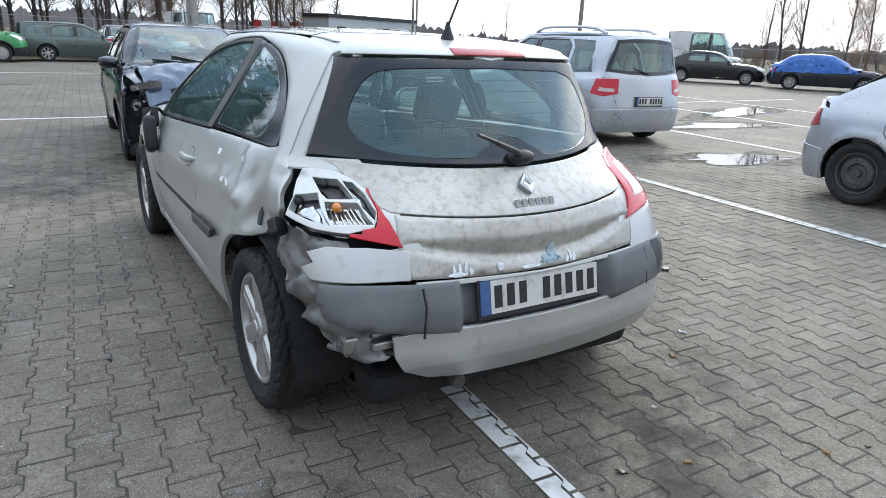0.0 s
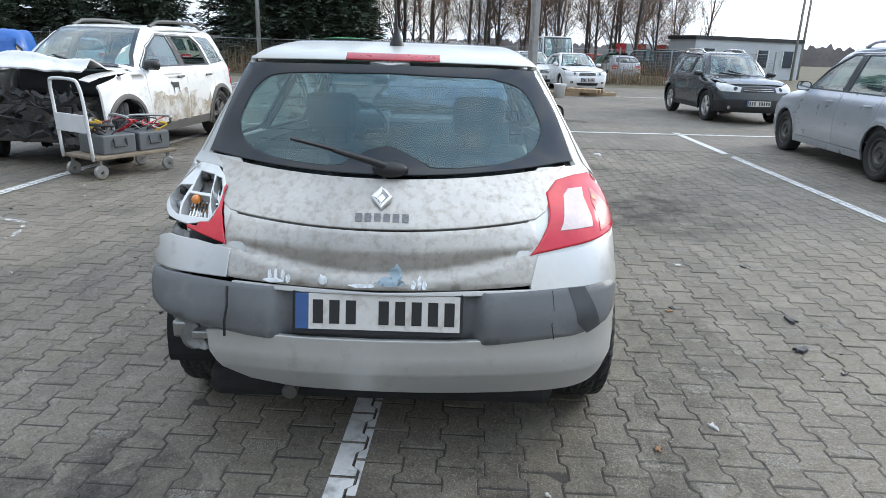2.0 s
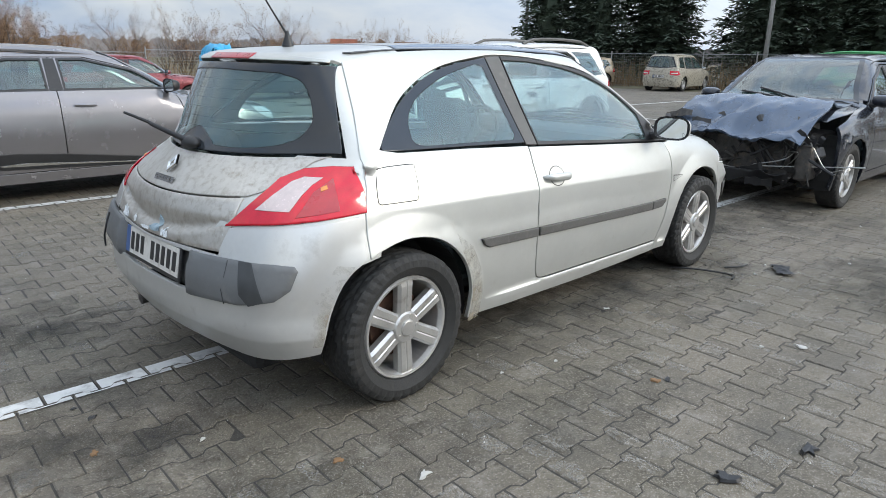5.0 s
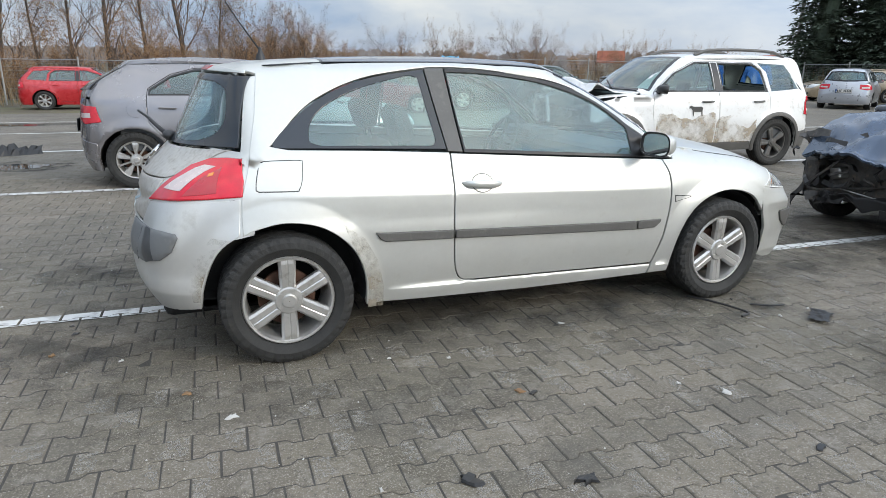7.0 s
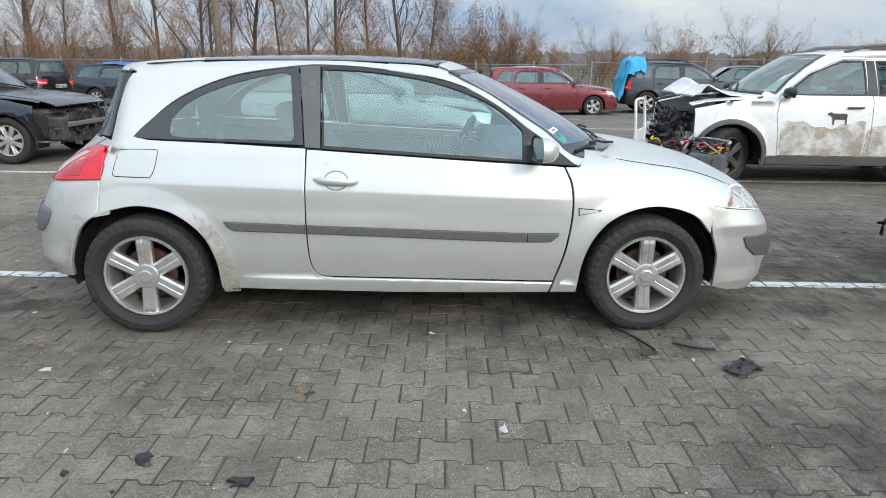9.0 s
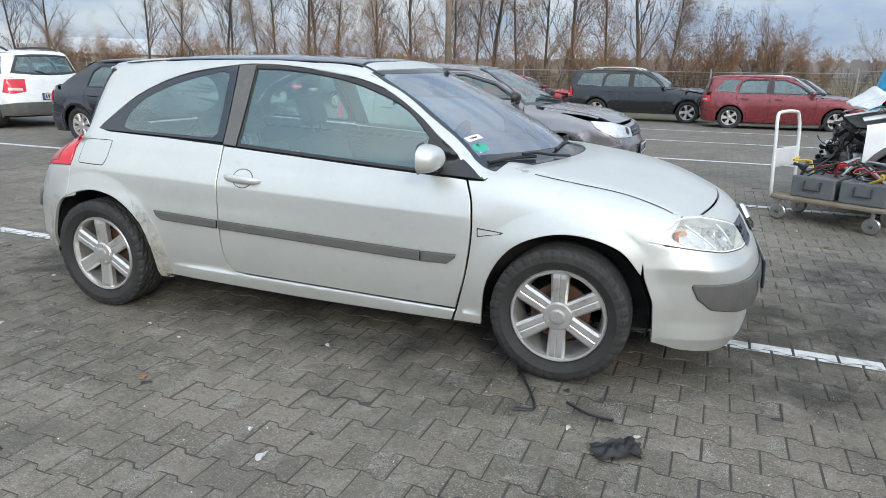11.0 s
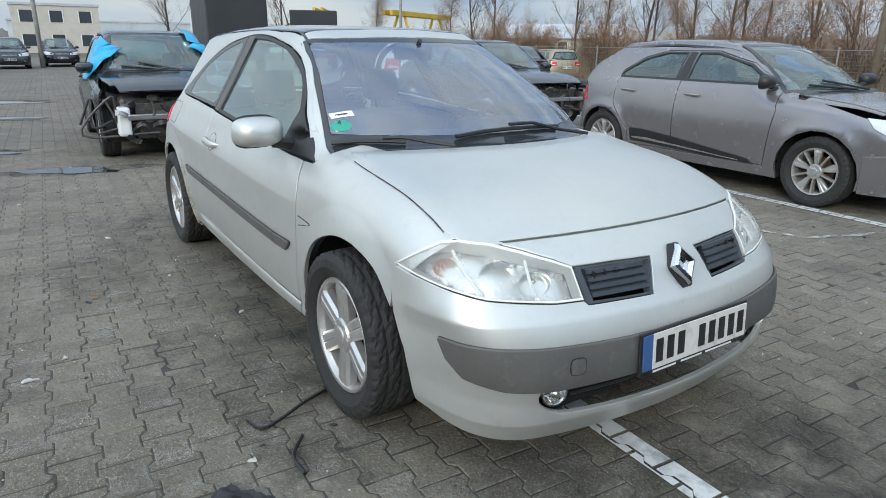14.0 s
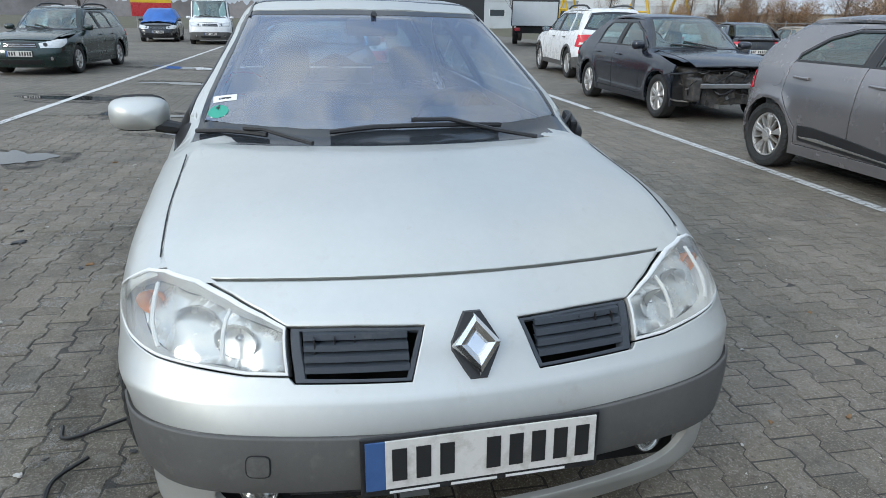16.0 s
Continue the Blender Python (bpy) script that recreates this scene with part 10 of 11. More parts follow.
# ---- scooter ----
sco = tagged(new("motor_scooter"), "black motor scooter on its stand with a blue frame beside", "scooter")
sco.matrix_world = pose(17.75, 4.75, 0, 0, 4, -92)
for x in (0.0, 1.32):
    wl_ = new("wheel")
    wl_.parent, wl_.matrix_local = sco, pose(x, 0, 0.24)
    bm = bmesh.new()
    bm_lathe(bm, [(0.15, -0.05), (0.20, -0.06), (0.235, -0.045), (0.245, 0), (0.235, 0.045), (0.20, 0.06), (0.15, 0.05)], 28, close=True)
    part("tyre", bm, RUBBER, wl_, smooth=True)
    bm = bmesh.new()
    bm_lathe(bm, [(0.155, -0.03), (0.03, -0.05), (0.03, 0.05), (0.155, 0.03)], 20)
    part("rim", bm, METAL, wl_)
bm = bmesh.new()
bm_box(bm, (-0.28, -0.16, 0.40), (0.52, 0.16, 0.72), 0.10)
bm_box(bm, (0.45, -0.18, 0.22), (0.95, 0.18, 0.36), 0.05)
bm_box(bm, (-0.06, -0.19, 0.0), (0.06, 0.19, 0.62), 0.05, pose(1.0, 0, 0.33, 0, -14, 0))
bm_box(bm, (-0.10, -0.12, 0.0), (0.10, 0.12, 0.22), 0.05, pose(1.02, 0, 0.82, 0, 20, 0))
bm_box(bm, (1.12, -0.09, 0.44), (1.5, 0.09, 0.52), 0.04)
part("fairing", bm, P_BLACK, sco, smooth=False)
bm = bmesh.new()
bm_box(bm, (-0.35, -0.15, 0.72), (0.50, 0.15, 0.82), 0.05)
part("saddle", bm, BLACK, sco)
bm = bmesh.new()
bm_tube(bm, [(0.9, -0.33, 1.08), (0.95, 0, 1.02), (0.9, 0.33, 1.08)], 0.018, 6)
bm_tube(bm, [(1.32, 0, 0.24), (1.05, 0, 0.85), (0.95, 0, 1.03)], 0.03, 8)
part("handlebar", bm, INK, sco)
bm = bmesh.new()
bm_box(bm, (-0.006, -0.18, 0), (0.006, 0.18, 0.36), 0.004, pose(1.1, 0, 1.0, 0, -28, 0))
part("windshield", bm, GLASS_FAR, sco)
for sg in (-1, 1):
    bm = bmesh.new()
    bm_box(bm, (-0.02, -0.06, -0.04), (0.02, 0.06, 0.04), 0.015, pose(0.95, sg * 0.3, 1.22))
    bm_tube(bm, [(0.93, sg * 0.22, 1.05), (0.95, sg * 0.28, 1.2)], 0.008, 6)
    part("rear_mirror", bm, BLACK, sco)

# ---- junk by the concrete pole ----
rj = random.Random(9)
rack = tagged(new("white_rack"), "white slatted rack leaning over dark panels", "rack")
rack.matrix_world = pose(18.6, -1.75, 0, 0, 0, -108)
for i in range(9):
    bm = bmesh.new()
    bm_box(bm, (0.16 * i - 0.02, -0.02, 0.45), (0.16 * i + 0.02, 0.02, 0.85), 0.008)
    part("slat", bm, WHITE_PL, rack)
for z in (0.42, 0.85):
    bm = bmesh.new()
    bm_box(bm, (-0.05, -0.025, z), (1.35, 0.025, z + 0.06), 0.01)
    part("rail", bm, WHITE_PL, rack)
for x in (-0.02, 1.32):
    bm = bmesh.new()
    bm_box(bm, (x - 0.03, -0.03, 0), (x + 0.03, 0.03, 0.9), 0.01)
    part("stile", bm, WHITE_PL, rack)
bm = bmesh.new()
bm_box(bm, (0.05, 0.06, 0.0), (1.25, 0.12, 0.62), 0.01)
part("dark_panel", bm, P_CHAR, rack)
for x, y in ((18.2, -2.1), (18.9, -3.05), (19.4, -3.9)):
    bk = tagged(new("plastic_bucket"), "dirty white plastic bucket with a lid", "bucket", "buckets")
    bk.matrix_world = pose(x, y, 0)
    bm = bmesh.new()
    bm_lathe(bm, [(0.01, 0), (0.17, 0), (0.20, 0.42), (0.21, 0.43), (0.21, 0.40)], 20, "z")
    part("pail", bm, WHITE_PL, bk, smooth=True)
    bm = bmesh.new()
    bm_lathe(bm, [(0.215, 0.42), (0.215, 0.45), (0.01, 0.455)], 20, "z")
    part("lid", bm, WHITE_PL, bk)
for i, (x, y) in enumerate(((17.9, -1.0), (18.1, -1.4), (17.8, -0.5), (18.7, -2.5), (19.2, -3.4))):
    bm = bmesh.new()
    bmesh.ops.create_icosphere(bm, subdivisions=2, radius=0.22)
    for v in bm.verts:
        v.co = Vector((v.co.x * 1.3, v.co.y, max(-0.1, v.co.z * 0.8))) * (1 + 0.4 * noise.noise(v.co * 6 + Vector((i * 3, 0, 0))))
    o = part("rubbish_bag", bm, P_CHAR if i % 2 else BOXGREY, None, smooth=True)
    o.matrix_world = pose(x, y, 0.1)
    tagged(o, "dark crumpled rubbish bag on the paving", "bag", "rubbish bags")


def pallet(x, y, yaw, z=0.0):
    p = tagged(new("wooden_pallet"), "worn wooden pallet with loose boards", "pallet", "pallets")
    p.matrix_world = pose(x, y, z, 0, 0, yaw)
    for yy in (-0.36, 0, 0.36):
        bm = bmesh.new()
        bm_box(bm, (-0.6, yy - 0.05, 0), (0.6, yy + 0.05, 0.1), 0.005)
        part("bearer", bm, PALLET, p)
    for i in range(6):
        bm = bmesh.new()
        bm_box(bm, (-0.58 + 0.21 * i, -0.42, 0.1), (-0.46 + 0.21 * i, 0.42, 0.122), 0.003)
        part("board", bm, PALLET, p)
    return p


PALLET = surf("raw pallet wood", (0.36, 0.26, 0.16), 0.85, 0.0, 0.25, 6.0, bump=0.4, bscale=40)
pallet(21.0, -4.3, 75)
pallet(21.3, -5.6, 82)
pallet(20.9, -5.0, 60, 0.125)
pallet(21.4, 3.4, 88)

# ---- sheets and covers ----
def lab_car(lab):
    return FAR_MADE[lab]


c_, s_ = lab_car("dark saloon half under a blue tarpaulin")
tarp("crumpled blue tarpaulin over a wrecked saloon", s_, c_, [("top", [(-0.7, -0.8), (2.6, -0.8), (2.6, 0.8), (-0.7, 0.8)]), ("right", [(-0.6, 0.7), (2.5, 0.75), (2.0, 1.2), (1.0, 1.32), (0.1, 1.25), (-0.5, 0.95)])], TARP_BLUE, 0.12, seed=1)
c_, s_ = lab_car("dark car with a blue tarpaulin")
tarp("blue tarpaulin over a dark car", s_, c_, [("top", [(-0.3, -0.75), (2.9, -0.75), (2.9, 0.75), (-0.3, 0.75)])], TARP_BLUE, 0.14, seed=2)
c_, s_ = lab_car("beige small car with a blue tarpaulin behind")
tarp("blue tarpaulin heaped over a car's tail", s_, c_, [("top", [(-0.7, -0.7), (0.7, -0.7), (0.8, 0.7), (-0.7, 0.7)]), ("left", [(-0.4, 0.35), (0.6, 0.45), (0.8, 1.35), (-0.3, 1.3)])], TARP_BLUE, 0.12, seed=3)
c_, s_ = lab_car("dark estate car with a blue sheet on its roof")
tarp("blue sheet over an estate's roof and bonnet", s_, c_, [("top", [(0.2, -0.55), (3.0, -0.6), (3.0, 0.6), (0.2, 0.55)])], TARP_BLUE, 0.14, seed=4)
c_, s_ = lab_car("dark green off-roader with a crushed nose")
tarp("light blue plastic bundle on an off-roader's tail", s_, c_, [("top", [(-0.9, -0.75), (-0.1, -0.75), (-0.1, 0.75), (-0.9, 0.75)]), ("rear", [(-0.7, 0.6), (0.7, 0.6), (0.6, 1.45), (-0.6, 1.45)])], TARP_CYAN, 0.09, 0.09, 0.16, seed=5)
c_, s_ = lab_car("silver small car with a torn rear")
tarp("dark green tarpaulin round a wrecked car", s_, c_, [("top", [(0.9, -0.7), (2.4, -0.7), (2.4, 0.7), (0.9, 0.7)]), ("left", [(0.9, 0.4), (2.3, 0.4), (2.0, 1.3), (1.1, 1.4)]), ("right", [(0.9, 0.4), (2.3, 0.4), (2.0, 1.3), (1.1, 1.4)])], TARP_GREEN, 0.12, 0.08, 0.12, seed=6)
tarp("light blue plastic sheet taped over a door window", stsk, stripa, [("left", [(1.25, 0.98), (2.0, 0.95), (1.75, 1.25), (1.35, 1.40), (1.0, 1.42)]), ("top", [(1.0, 0.40), (1.6, 0.45), (1.6, 0.72), (1.0, 0.70)])], TARP_CYAN, 0.06, 0.03, 0.06, seed=7)
tarp("light blue plastic sheet hanging by a mirror", stsk, stripa, [("right", [(1.35, 0.80), (2.05, 0.90), (1.85, 1.20), (1.45, 1.36), (1.2, 1.2)])], TARP_CYAN, 0.06, 0.03, 0.06, seed=8)

# mud thrown over the off-roader's doors
MUD = film("dried mud film", (0.40, 0.33, 0.24), 3.2, 0.9)
for outline in ([(0.40, 0.34)] + [(1.10 - 0.7 * k / 16, 0.66 + 0.09 * math.sin(k * 0.4) + 0.02 * math.sin(k * 1.3)) for k in range(17)][::-1] + [(1.10, 0.34)], [(1.12, 0.34)] + [(1.12 + 0.98 * k / 20, 0.74 + 0.04 * math.sin(k * 0.4 + 1) + 0.015 * math.sin(k * 1.4)) for k in range(21)] + [(2.10, 0.34)]):
    panel("mud_patch", off_shell, "left", outline, MUD, off_roader, "brown dried mud", res=0.06, off=0.008, depth=0.001, gap=0, lip=0)

# the off-roader's door sign: a cow outline and bars where the words cannot be read whole
bm = bmesh.new()
cow = [(-0.10, 0.02), (-0.10, -0.06), (-0.085, -0.06), (-0.08, 0.0), (0.04, 0.0), (0.045, -0.06), (0.06, -0.06), (0.065, 0.02), (0.10, 0.05), (0.125, 0.045), (0.12, 0.075), (0.085, 0.085), (0.06, 0.07), (-0.09, 0.07), (-0.105, 0.05)]
q, _ = off_shell.drop("left", np.array([(1.45 + a, 0.80 + b) for a, b in cow]))
bm.faces.new([bm.verts.new((p[0], p[1] + 0.006, p[2])) for p in q])
part("door_sign", bm, INK, off_roader, "black silhouette of a cow")
for zz, w in ((0.965, 0.24), (0.925, 0.14)):
    bm = bmesh.new()
    q, _ = off_shell.drop("left", np.array([(1.45 - w, zz), (1.45 + w, zz), (1.45 + w, zz + 0.018), (1.45 - w, zz + 0.018)]))
    bm.faces.new([bm.verts.new((p[0], p[1] + 0.006, p[2])) for p in q])
    part("sign_bar", bm, METAL, off_roader, "grey plain bar")

# ---- puddles, wet marks and films that hold the car's shade ----
WATER = surf("rain water", (0.035, 0.035, 0.034), 0.03, 0.0, 0.1, 3.0, rvar=0.015, spec=0.6)
DAMP_SHADE = film("damp patch film", (0.045, 0.044, 0.040), 7.0, 0.26)
WET_SHADE = film("wet dark film", (0.034, 0.034, 0.032), 3.0, 0.62, True)
WETFILM = film("damp film", (0.045, 0.044, 0.042), 5.0, 0.75)
DAMP = surf("damp paving", (0.055, 0.053, 0.050), 0.28, 0.0, 0.2, 5.0, bump=0.25, bscale=60, rvar=0.12, coords="World")


def puddle(cx, cy, rx, ry, yaw, seed, mat, label, z=0.0042):
    rg = random.Random(seed)
    n = 110
    ph = [rg.uniform(0, 6.28) for _ in range(14)]
    vs = [(0, 0, z)]
    for i in range(n):
        a = 2 * math.pi * i / n
        k = 1 + sum(0.30 / (j + 1.3) * math.sin((j + 2) * a + ph[j]) for j in range(14))
        vs.append((rx * k * math.cos(a), ry * k * math.sin(a), z))
    m = pose(cx, cy, 0, 0, 0, yaw)
    lie = [m @ Vector(p) for p in vs]
    vs = [(p[0], p[1], p[2] + fall(q.x, q.y)) for p, q in zip(vs, lie)]
    fs = [(0, 1 + i, 1 + (i + 1) % n) for i in range(n)]
    o = link("puddle", vs, fs, mat, None, "", False)
    o.matrix_world = m
    return tagged(o, label, "puddle", "puddles")


for i, (x, y, a, b, w) in enumerate(((3.2, -6.75, 0.9, 0.32, 80), (7.9, -13.4, 1.6, 0.5, -75), (6.0, -10.2, 1.1, 0.35, 80), (-7.2, -3.7, 0.75, 0.3, 70), (-5.1, -2.35, 0.5, 0.2, 70), (-3.3, -1.3, 0.5, 0.16, 75), (-2.3, -2.95, 0.42, 0.22, 40), (-13.4, -2.4, 1.2, 0.4, 60), (-9.5, -2.2, 0.8, 0.25, 70), (11.8, -2.2, 0.6, 0.25, 80), (-4.8, 13.8, 1.4, 0.4, 5), (-2.6, 6.2, 0.5, 0.3, 20), (16.0, 3.5, 1.2, 0.3, 85), (11, 14, 1.6, 0.3, 5))):
    puddle(x, y, a, b, w, i, WATER, "shallow rain puddle reflecting the sky")
    puddle(x, y, a * 1.5, b * 1.7, w, i + 50, WETFILM, "damp dark margin round a puddle", 0.0025)

# damp patches; those by the car also carry its shade in their colour
for i, (x, y, a, b, w) in enumerate(((4.0, 0.1, 0.55, 0.75, 10), (-1.35, -0.30, 0.38, 0.42, 20), (2.3, -1.12, 0.70, 0.22, 5), (0.2, -1.30, 0.80, 0.26, -4), (-0.95, 1.0, 0.45, 0.35, 30), (-2.2, 1.6, 0.6, 0.3, 60), (3.3, -1.9, 0.6, 0.35, 15), (5.2, -2.6, 0.8, 0.4, 40))):
    puddle(x, y, a, b, w, i + 80, DAMP_SHADE, "dark damp patch on the paving", 0.0022)
# wet paving, with the car's contact shadow put into the same dark colour
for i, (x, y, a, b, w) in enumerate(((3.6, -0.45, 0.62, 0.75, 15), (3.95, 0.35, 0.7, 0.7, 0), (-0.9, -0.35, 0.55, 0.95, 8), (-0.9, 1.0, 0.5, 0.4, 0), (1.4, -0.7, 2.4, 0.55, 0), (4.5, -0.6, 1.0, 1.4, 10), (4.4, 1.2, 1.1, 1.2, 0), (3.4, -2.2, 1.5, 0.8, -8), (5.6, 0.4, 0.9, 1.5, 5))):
    puddle(x, y, a, b, w, i + 140, WET_SHADE, "dark wet patch soaked into the paving", 0.0028)

# ---- litter on the paving ----
rl = random.Random(23)


def shard(seed, s, flat=0.25):
    rg = random.Random(seed)
    bm = bmesh.new()
    n = 11
    lo, hi = [], []
    for i in range(n):
        a = 2 * math.pi * i / n
        r = s * rg.uniform(0.35, 1.2)
        lo.append(bm.verts.new((r * math.cos(a), 0.6 * r * math.sin(a), 0)))
        hi.append(bm.verts.new((0.85 * r * math.cos(a), 0.5 * r * math.sin(a), s * flat * rg.uniform(0.5, 1.2))))
    bm.faces.new(lo[::-1]), bm.faces.new(hi)
    for i in range(n):
        bm.faces.new((lo[i], lo[(i + 1) % n], hi[(i + 1) % n], hi[i]))
    me = bpy.data.meshes.new("shard")
    bm.to_mesh(me), bm.free()
    return me


PALE = surf("pale stone chip", (0.50, 0.49, 0.46), 0.8, 0.0, 0.1, 20.0)
for k, (nm, lab, mt, s, fl) in enumerate((("plastic_shard", "small broken piece of black plastic", BLACK, 0.018, 0.25), ("stone_chip", "small pale stone chip", PALE, 0.013, 0.45), ("dry_leaf", "curled dry brown leaf", LEAF_BROWN, 0.024, 0.3))):
    meshes = [shard(k * 10 + j, s, fl) for j in range(4)]
    for me in meshes:
        me.materials.append(mt)
    for j in range((90, 110, 30)[k]):
        a = rl.uniform(0, 6.28)
        x, y = rl.uniform(-3.5, 7.0), rl.uniform(-4.5, 3.5)
        if -0.7 < x < 3.5 and -0.9 < y < 0.9:
            continue
        o = new(nm, meshes[j % 4])
        sc = rl.uniform(0.5, 1.3)
        o.matrix_world = pose(x, y, 0.001, 0, 0, rl.uniform(0, 360)) @ Matrix.Scale(sc, 4)
        tagged(o, lab, "litter", "litter on the paving")
for x, y, s, mt, nm, lab in ((1.745, -1.83, 0.055, PALE, "stone_chip", "flat pale stone chip"), (1.483, -0.89, 0.035, PALE, "stone_chip", "flat pale stone chip"), (-0.315, -1.28, 0.06, PALE, "stone_chip", "flat pale stone chip"), (0.886, -1.506, 0.05, LEAF_BROWN, "dry_leaf", "curled dry brown leaf"), (6.84, -2.42, 0.14, WHITE_PL, "paper_scrap", "crumpled white paper scrap"), (0.93, -1.53, 0.04, BLACK, "plastic_shard", "broken black plastic piece"), (0.41, -2.0, 0.09, BLACK, "plastic_shard", "broken black plastic piece"), (3.03, -1.34, 0.03, BLACK, "plastic_shard", "broken black plastic piece"), (1.75, -2.3, 0.05, BLACK, "plastic_shard", "broken black plastic piece"), (0.8, -2.15, 0.08, BLACK, "plastic_shard", "broken black plastic piece")):
    me = shard(int(x * 100), s * 0.65, 0.2)
    me.materials.append(mt)
    o = new(nm, me)
    o.matrix_world = pose(x, y, 0.001, 0, 0, rl.uniform(0, 180))
    tagged(o, lab, "litter", "litter on the paving")
bm = bmesh.new()
bmesh.ops.create_grid(bm, x_segments=22, y_segments=12, size=1.0)
for v in bm.verts:
    a = math.atan2(v.co.y, v.co.x)
    k = 0.75 + 0.35 * noise.noise(Vector((math.cos(a) * 2, math.sin(a) * 2, 4)))
    x, y = v.co.x * 0.125 * k, v.co.y * 0.075 * k
    v.co = Vector((x, y + 0.02 * math.sin(x * 18), 0.012 + 0.030 * abs(noise.noise(Vector((x * 22, y * 22, 0))))))
o = part("black_rag", bm, BLACK, None, smooth=True)
o.matrix_world = pose(2.95, -1.34, 0.0, 0, 0, 18)
tagged(o, "crumpled black rag on the paving", "rag")
for pts, lab in (([(2.45, -0.80, 0.012), (2.52, -0.95, 0.02), (2.60, -1.14, 0.010), (2.52, -1.18, 0.008)], "thin bent black wire on the paving"), ([(2.72, -1.05, 0.012), (2.82, -1.12, 0.015), (2.92, -1.12, 0.008)], "short black rubber strip")):
    bm = bmesh.new()
    bm_tube(bm, spline(pts, 5), 0.007, 6)
    tagged(part("wire_piece", bm, BLACK, None), lab, "litter")
# fine pale grit scattered everywhere near the car
vs, fs = [], []
for _ in range(1100):
    x, y = rl.uniform(-3.6, 6.6), rl.uniform(-4.2, 2.6)
    if -0.6 < x < 3.4 and -0.7 < y < 0.8:
        continue
    r, a = rl.choice((0.002, 0.0025, 0.003, 0.0042)), rl.uniform(0, 6.28)
    k = len(vs)
    for i in range(4):
        q = a + 1.57 * i + rl.uniform(-0.4, 0.4)
        vs.append((x + r * rl.uniform(0.7, 1.4) * math.cos(q), y + r * rl.uniform(0.7, 1.4) * math.sin(q), 0.0))
    vs.append((x, y, r * 1.3))
    fs += [(k + i, k + (i + 1) % 4, k + 4) for i in range(4)]
tagged(link("grit", vs, fs, PALE, None, "", False), "fine pale grit scattered on the paving", "grit", kind="stuff")
# a strip of clear plastic film stuck to the paving
FILM = film("crumpled clear film", (0.62, 0.62, 0.60), 12.0, 0.8)
for pts, w in (([(2.58, 3.98), (2.46, 3.46), (2.30, 3.02)], 0.05), ([(2.32, 3.05), (2.10, 2.95), (1.96, 2.92)], 0.10)):
    vs, fs = [], []
    sp = spline([(x, y, 0.006) for x, y in pts], 8)
    for i, (x, y, z) in enumerate(sp):
        n = noise.noise(Vector((x * 9, y * 9, 1)))
        vs += [(x + w * (0.6 + n), y + 0.3 * w, z + 0.010 * abs(n)), (x - w * (0.6 - n), y - 0.3 * w, z)]
    for i in range(len(sp) - 1):
        fs.append((2 * i, 2 * i + 1, 2 * i + 3, 2 * i + 2))
    tagged(link("plastic_film", vs, fs, FILM, None, "", True), "crumpled strip of clear plastic film on the paving", "litter")
# broken bumper and undertray lying beyond the hatchback
bm = bmesh.new()
rb = random.Random(31)
rows = []
for i in range(24):
    s = i / 23
    x = -0.48 + 1.0 * s
    y = 0.16 * (2 * s - 1) ** 2
    hgt = (0.16 + 0.05 * rb.uniform(-1, 1)) * (1 - 0.35 * s) + (0.07 if i % 3 == 0 else 0.0) * rb.random()
    prof = ((0.0, 0.0), (0.04, hgt * 0.55), (0.08 + 0.03 * rb.random(), hgt), (0.115, hgt * 0.9), (0.14, hgt * 0.45), (0.17, 0.0))
    rows.append([bm.verts.new((x + 0.02 * rb.uniform(-1, 1), y + dy + 0.015 * rb.uniform(-1, 1), dz)) for dy, dz in prof])
for u, w in zip(rows, rows[1:]):
    for j in range(5):
        bm.faces.new((u[j], u[j + 1], w[j + 1], w[j]))
o = part("broken_bumper", bm, BLACK, None, smooth=False)
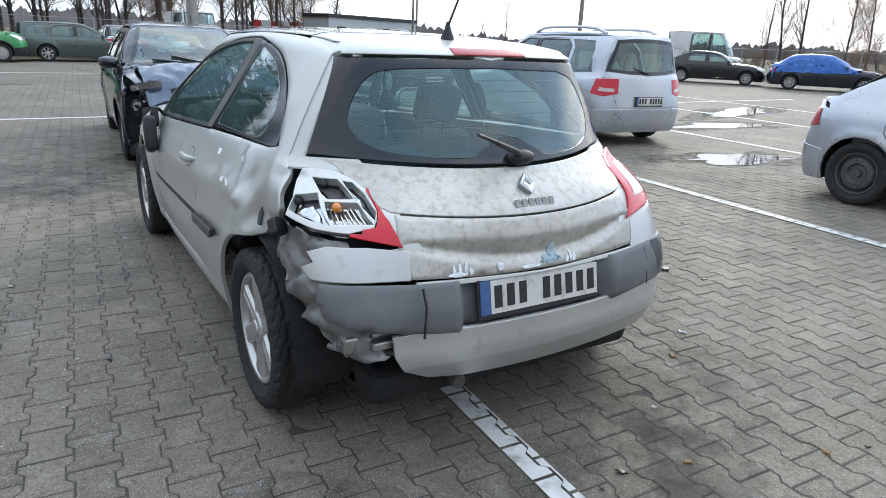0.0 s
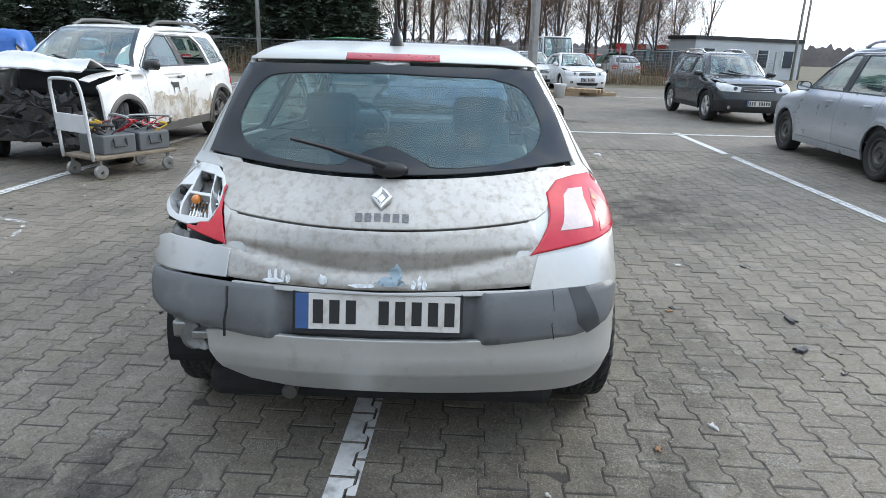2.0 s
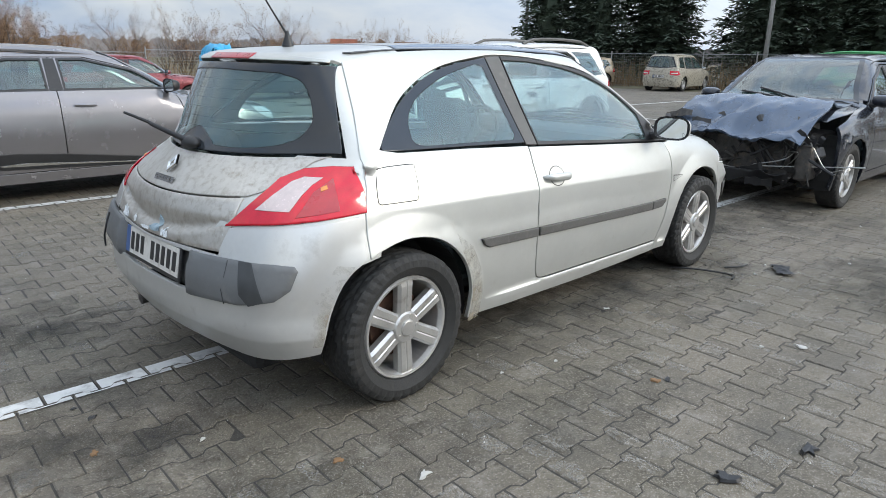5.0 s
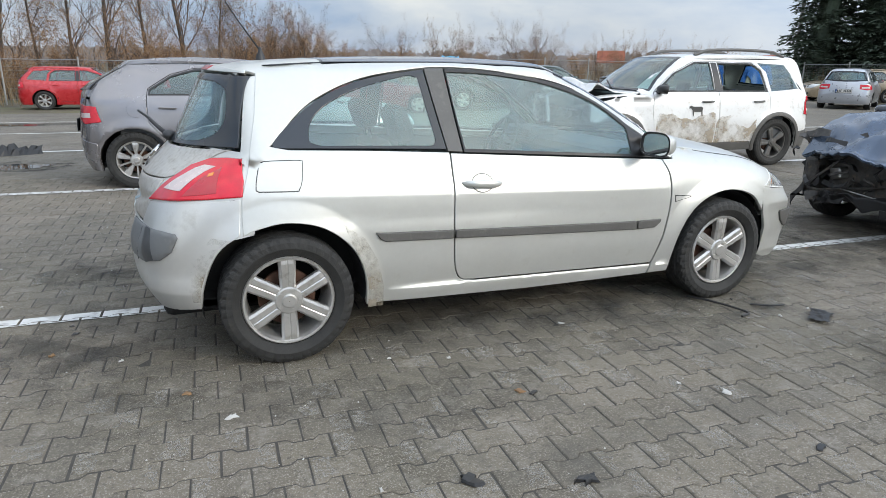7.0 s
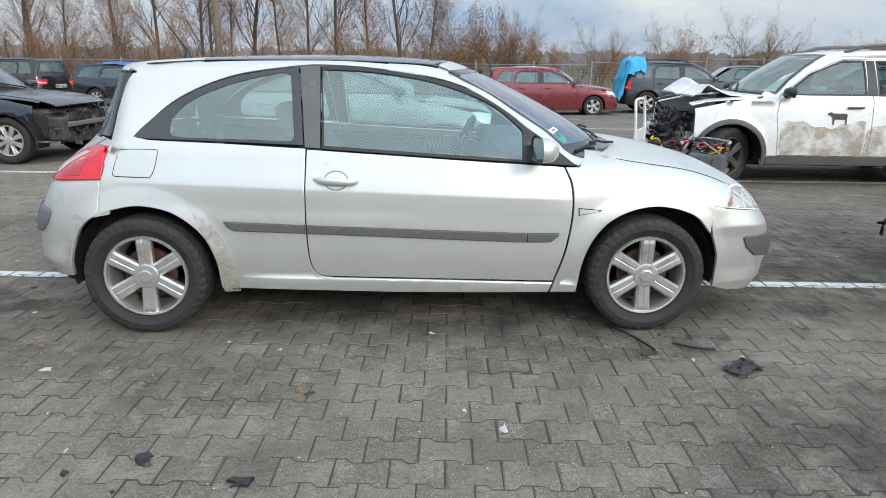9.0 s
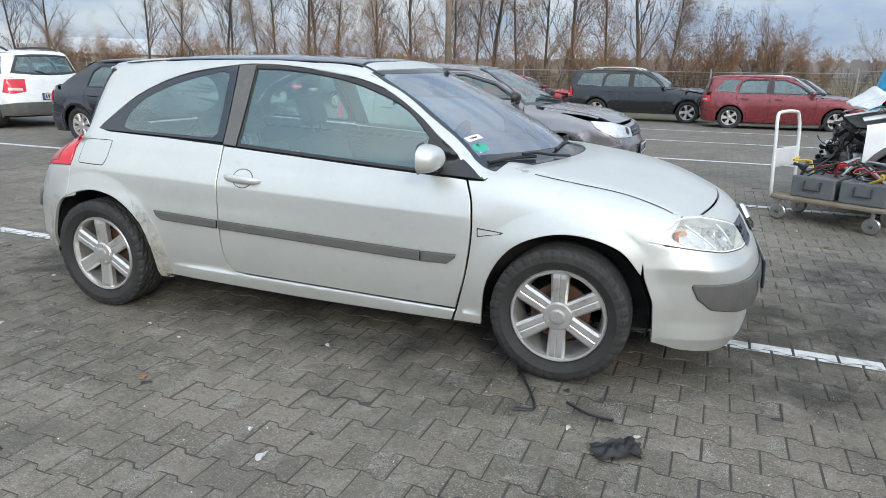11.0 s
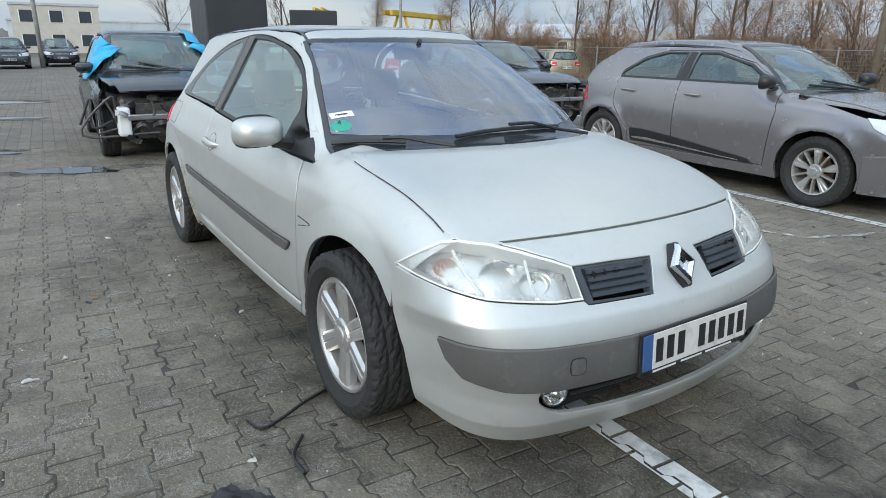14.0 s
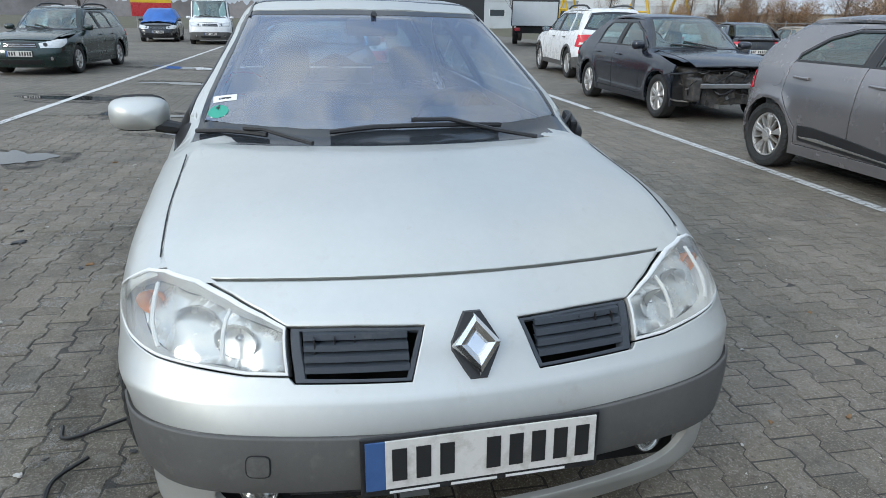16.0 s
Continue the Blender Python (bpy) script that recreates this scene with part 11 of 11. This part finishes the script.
o.matrix_world = pose(-2.78, 7.36, 0.0, 0, 0, 6)
tagged(o, "torn black bumper cover with jagged edges on the paving", "bumper")

bm = bmesh.new()
shape = [(-0.21, 0.0), (0.16, 0.0), (0.24, 0.26), (0.20, 0.38), (0.12, 0.45), (-0.04, 0.40), (-0.19, 0.41), (-0.22, 0.20)]
face = bm.faces.new([bm.verts.new((x, 0.0, z)) for x, z in shape])
r = bmesh.ops.extrude_face_region(bm, geom=[face])
for g in r["geom"]:
    if isinstance(g, bmesh.types.BMVert):
        g.co.y += 0.014
for k in range(4):
    bm_box(bm, (-0.19 + 0.055 * k, -0.020, 0.06), (-0.155 + 0.055 * k, 0.004, 0.27), 0.004)
bm_box(bm, (-0.19, -0.026, 0.29), (0.02, 0.004, 0.32), 0.004)
o = part("car_undertray", bm, TRIM, None, smooth=False)
o.matrix_world = pose(-3.12, 7.62, 0.0, -12, 0, 14)
tagged(o, "grey plastic undertray panel leaning behind a torn bumper", "car part")

# ---- pale cement residue worn into some of the blocks ----
RESIDUE = film("pale cement residue", (0.34, 0.315, 0.275), 34.0, 0.62)
rr_ = random.Random(61)
av, af = [], []
for u, v, x, y, jt in blocks():
    near_flank = -1.2 < x < 3.6 and -2.6 < y < -0.75
    if rr_.random() > (0.34 if near_flank else 0.05):
        continue
    a, slim = 0.5 * LEN - 0.009, 0.5 * ROW - 0.018
    w, sg = rr_.uniform(0.02, 0.11), rr_.choice((-1, -1, 1))
    edge = [sg * (-a + w + rr_.uniform(-0.02, 0.02)) for _ in range(5)]
    vv = np.linspace(-slim - 0.008, slim + 0.008, 5)
    k = len(av)
    for e, q in zip(edge, vv):
        av += [lot(u + sg * -a, v + q, 0.0012), lot(u + e, v + q, 0.0012)]
    for i in range(4):
        f = (k + 2 * i, k + 2 * i + 1, k + 2 * i + 3, k + 2 * i + 2)
        af.append(f if sg > 0 else f[::-1])
residue = link("cement_residue", av, af, RESIDUE, ground, "", False)
residue["kind"] = "stuff"

# ---- the blocks of the paving, laid last ----
lay_paving()
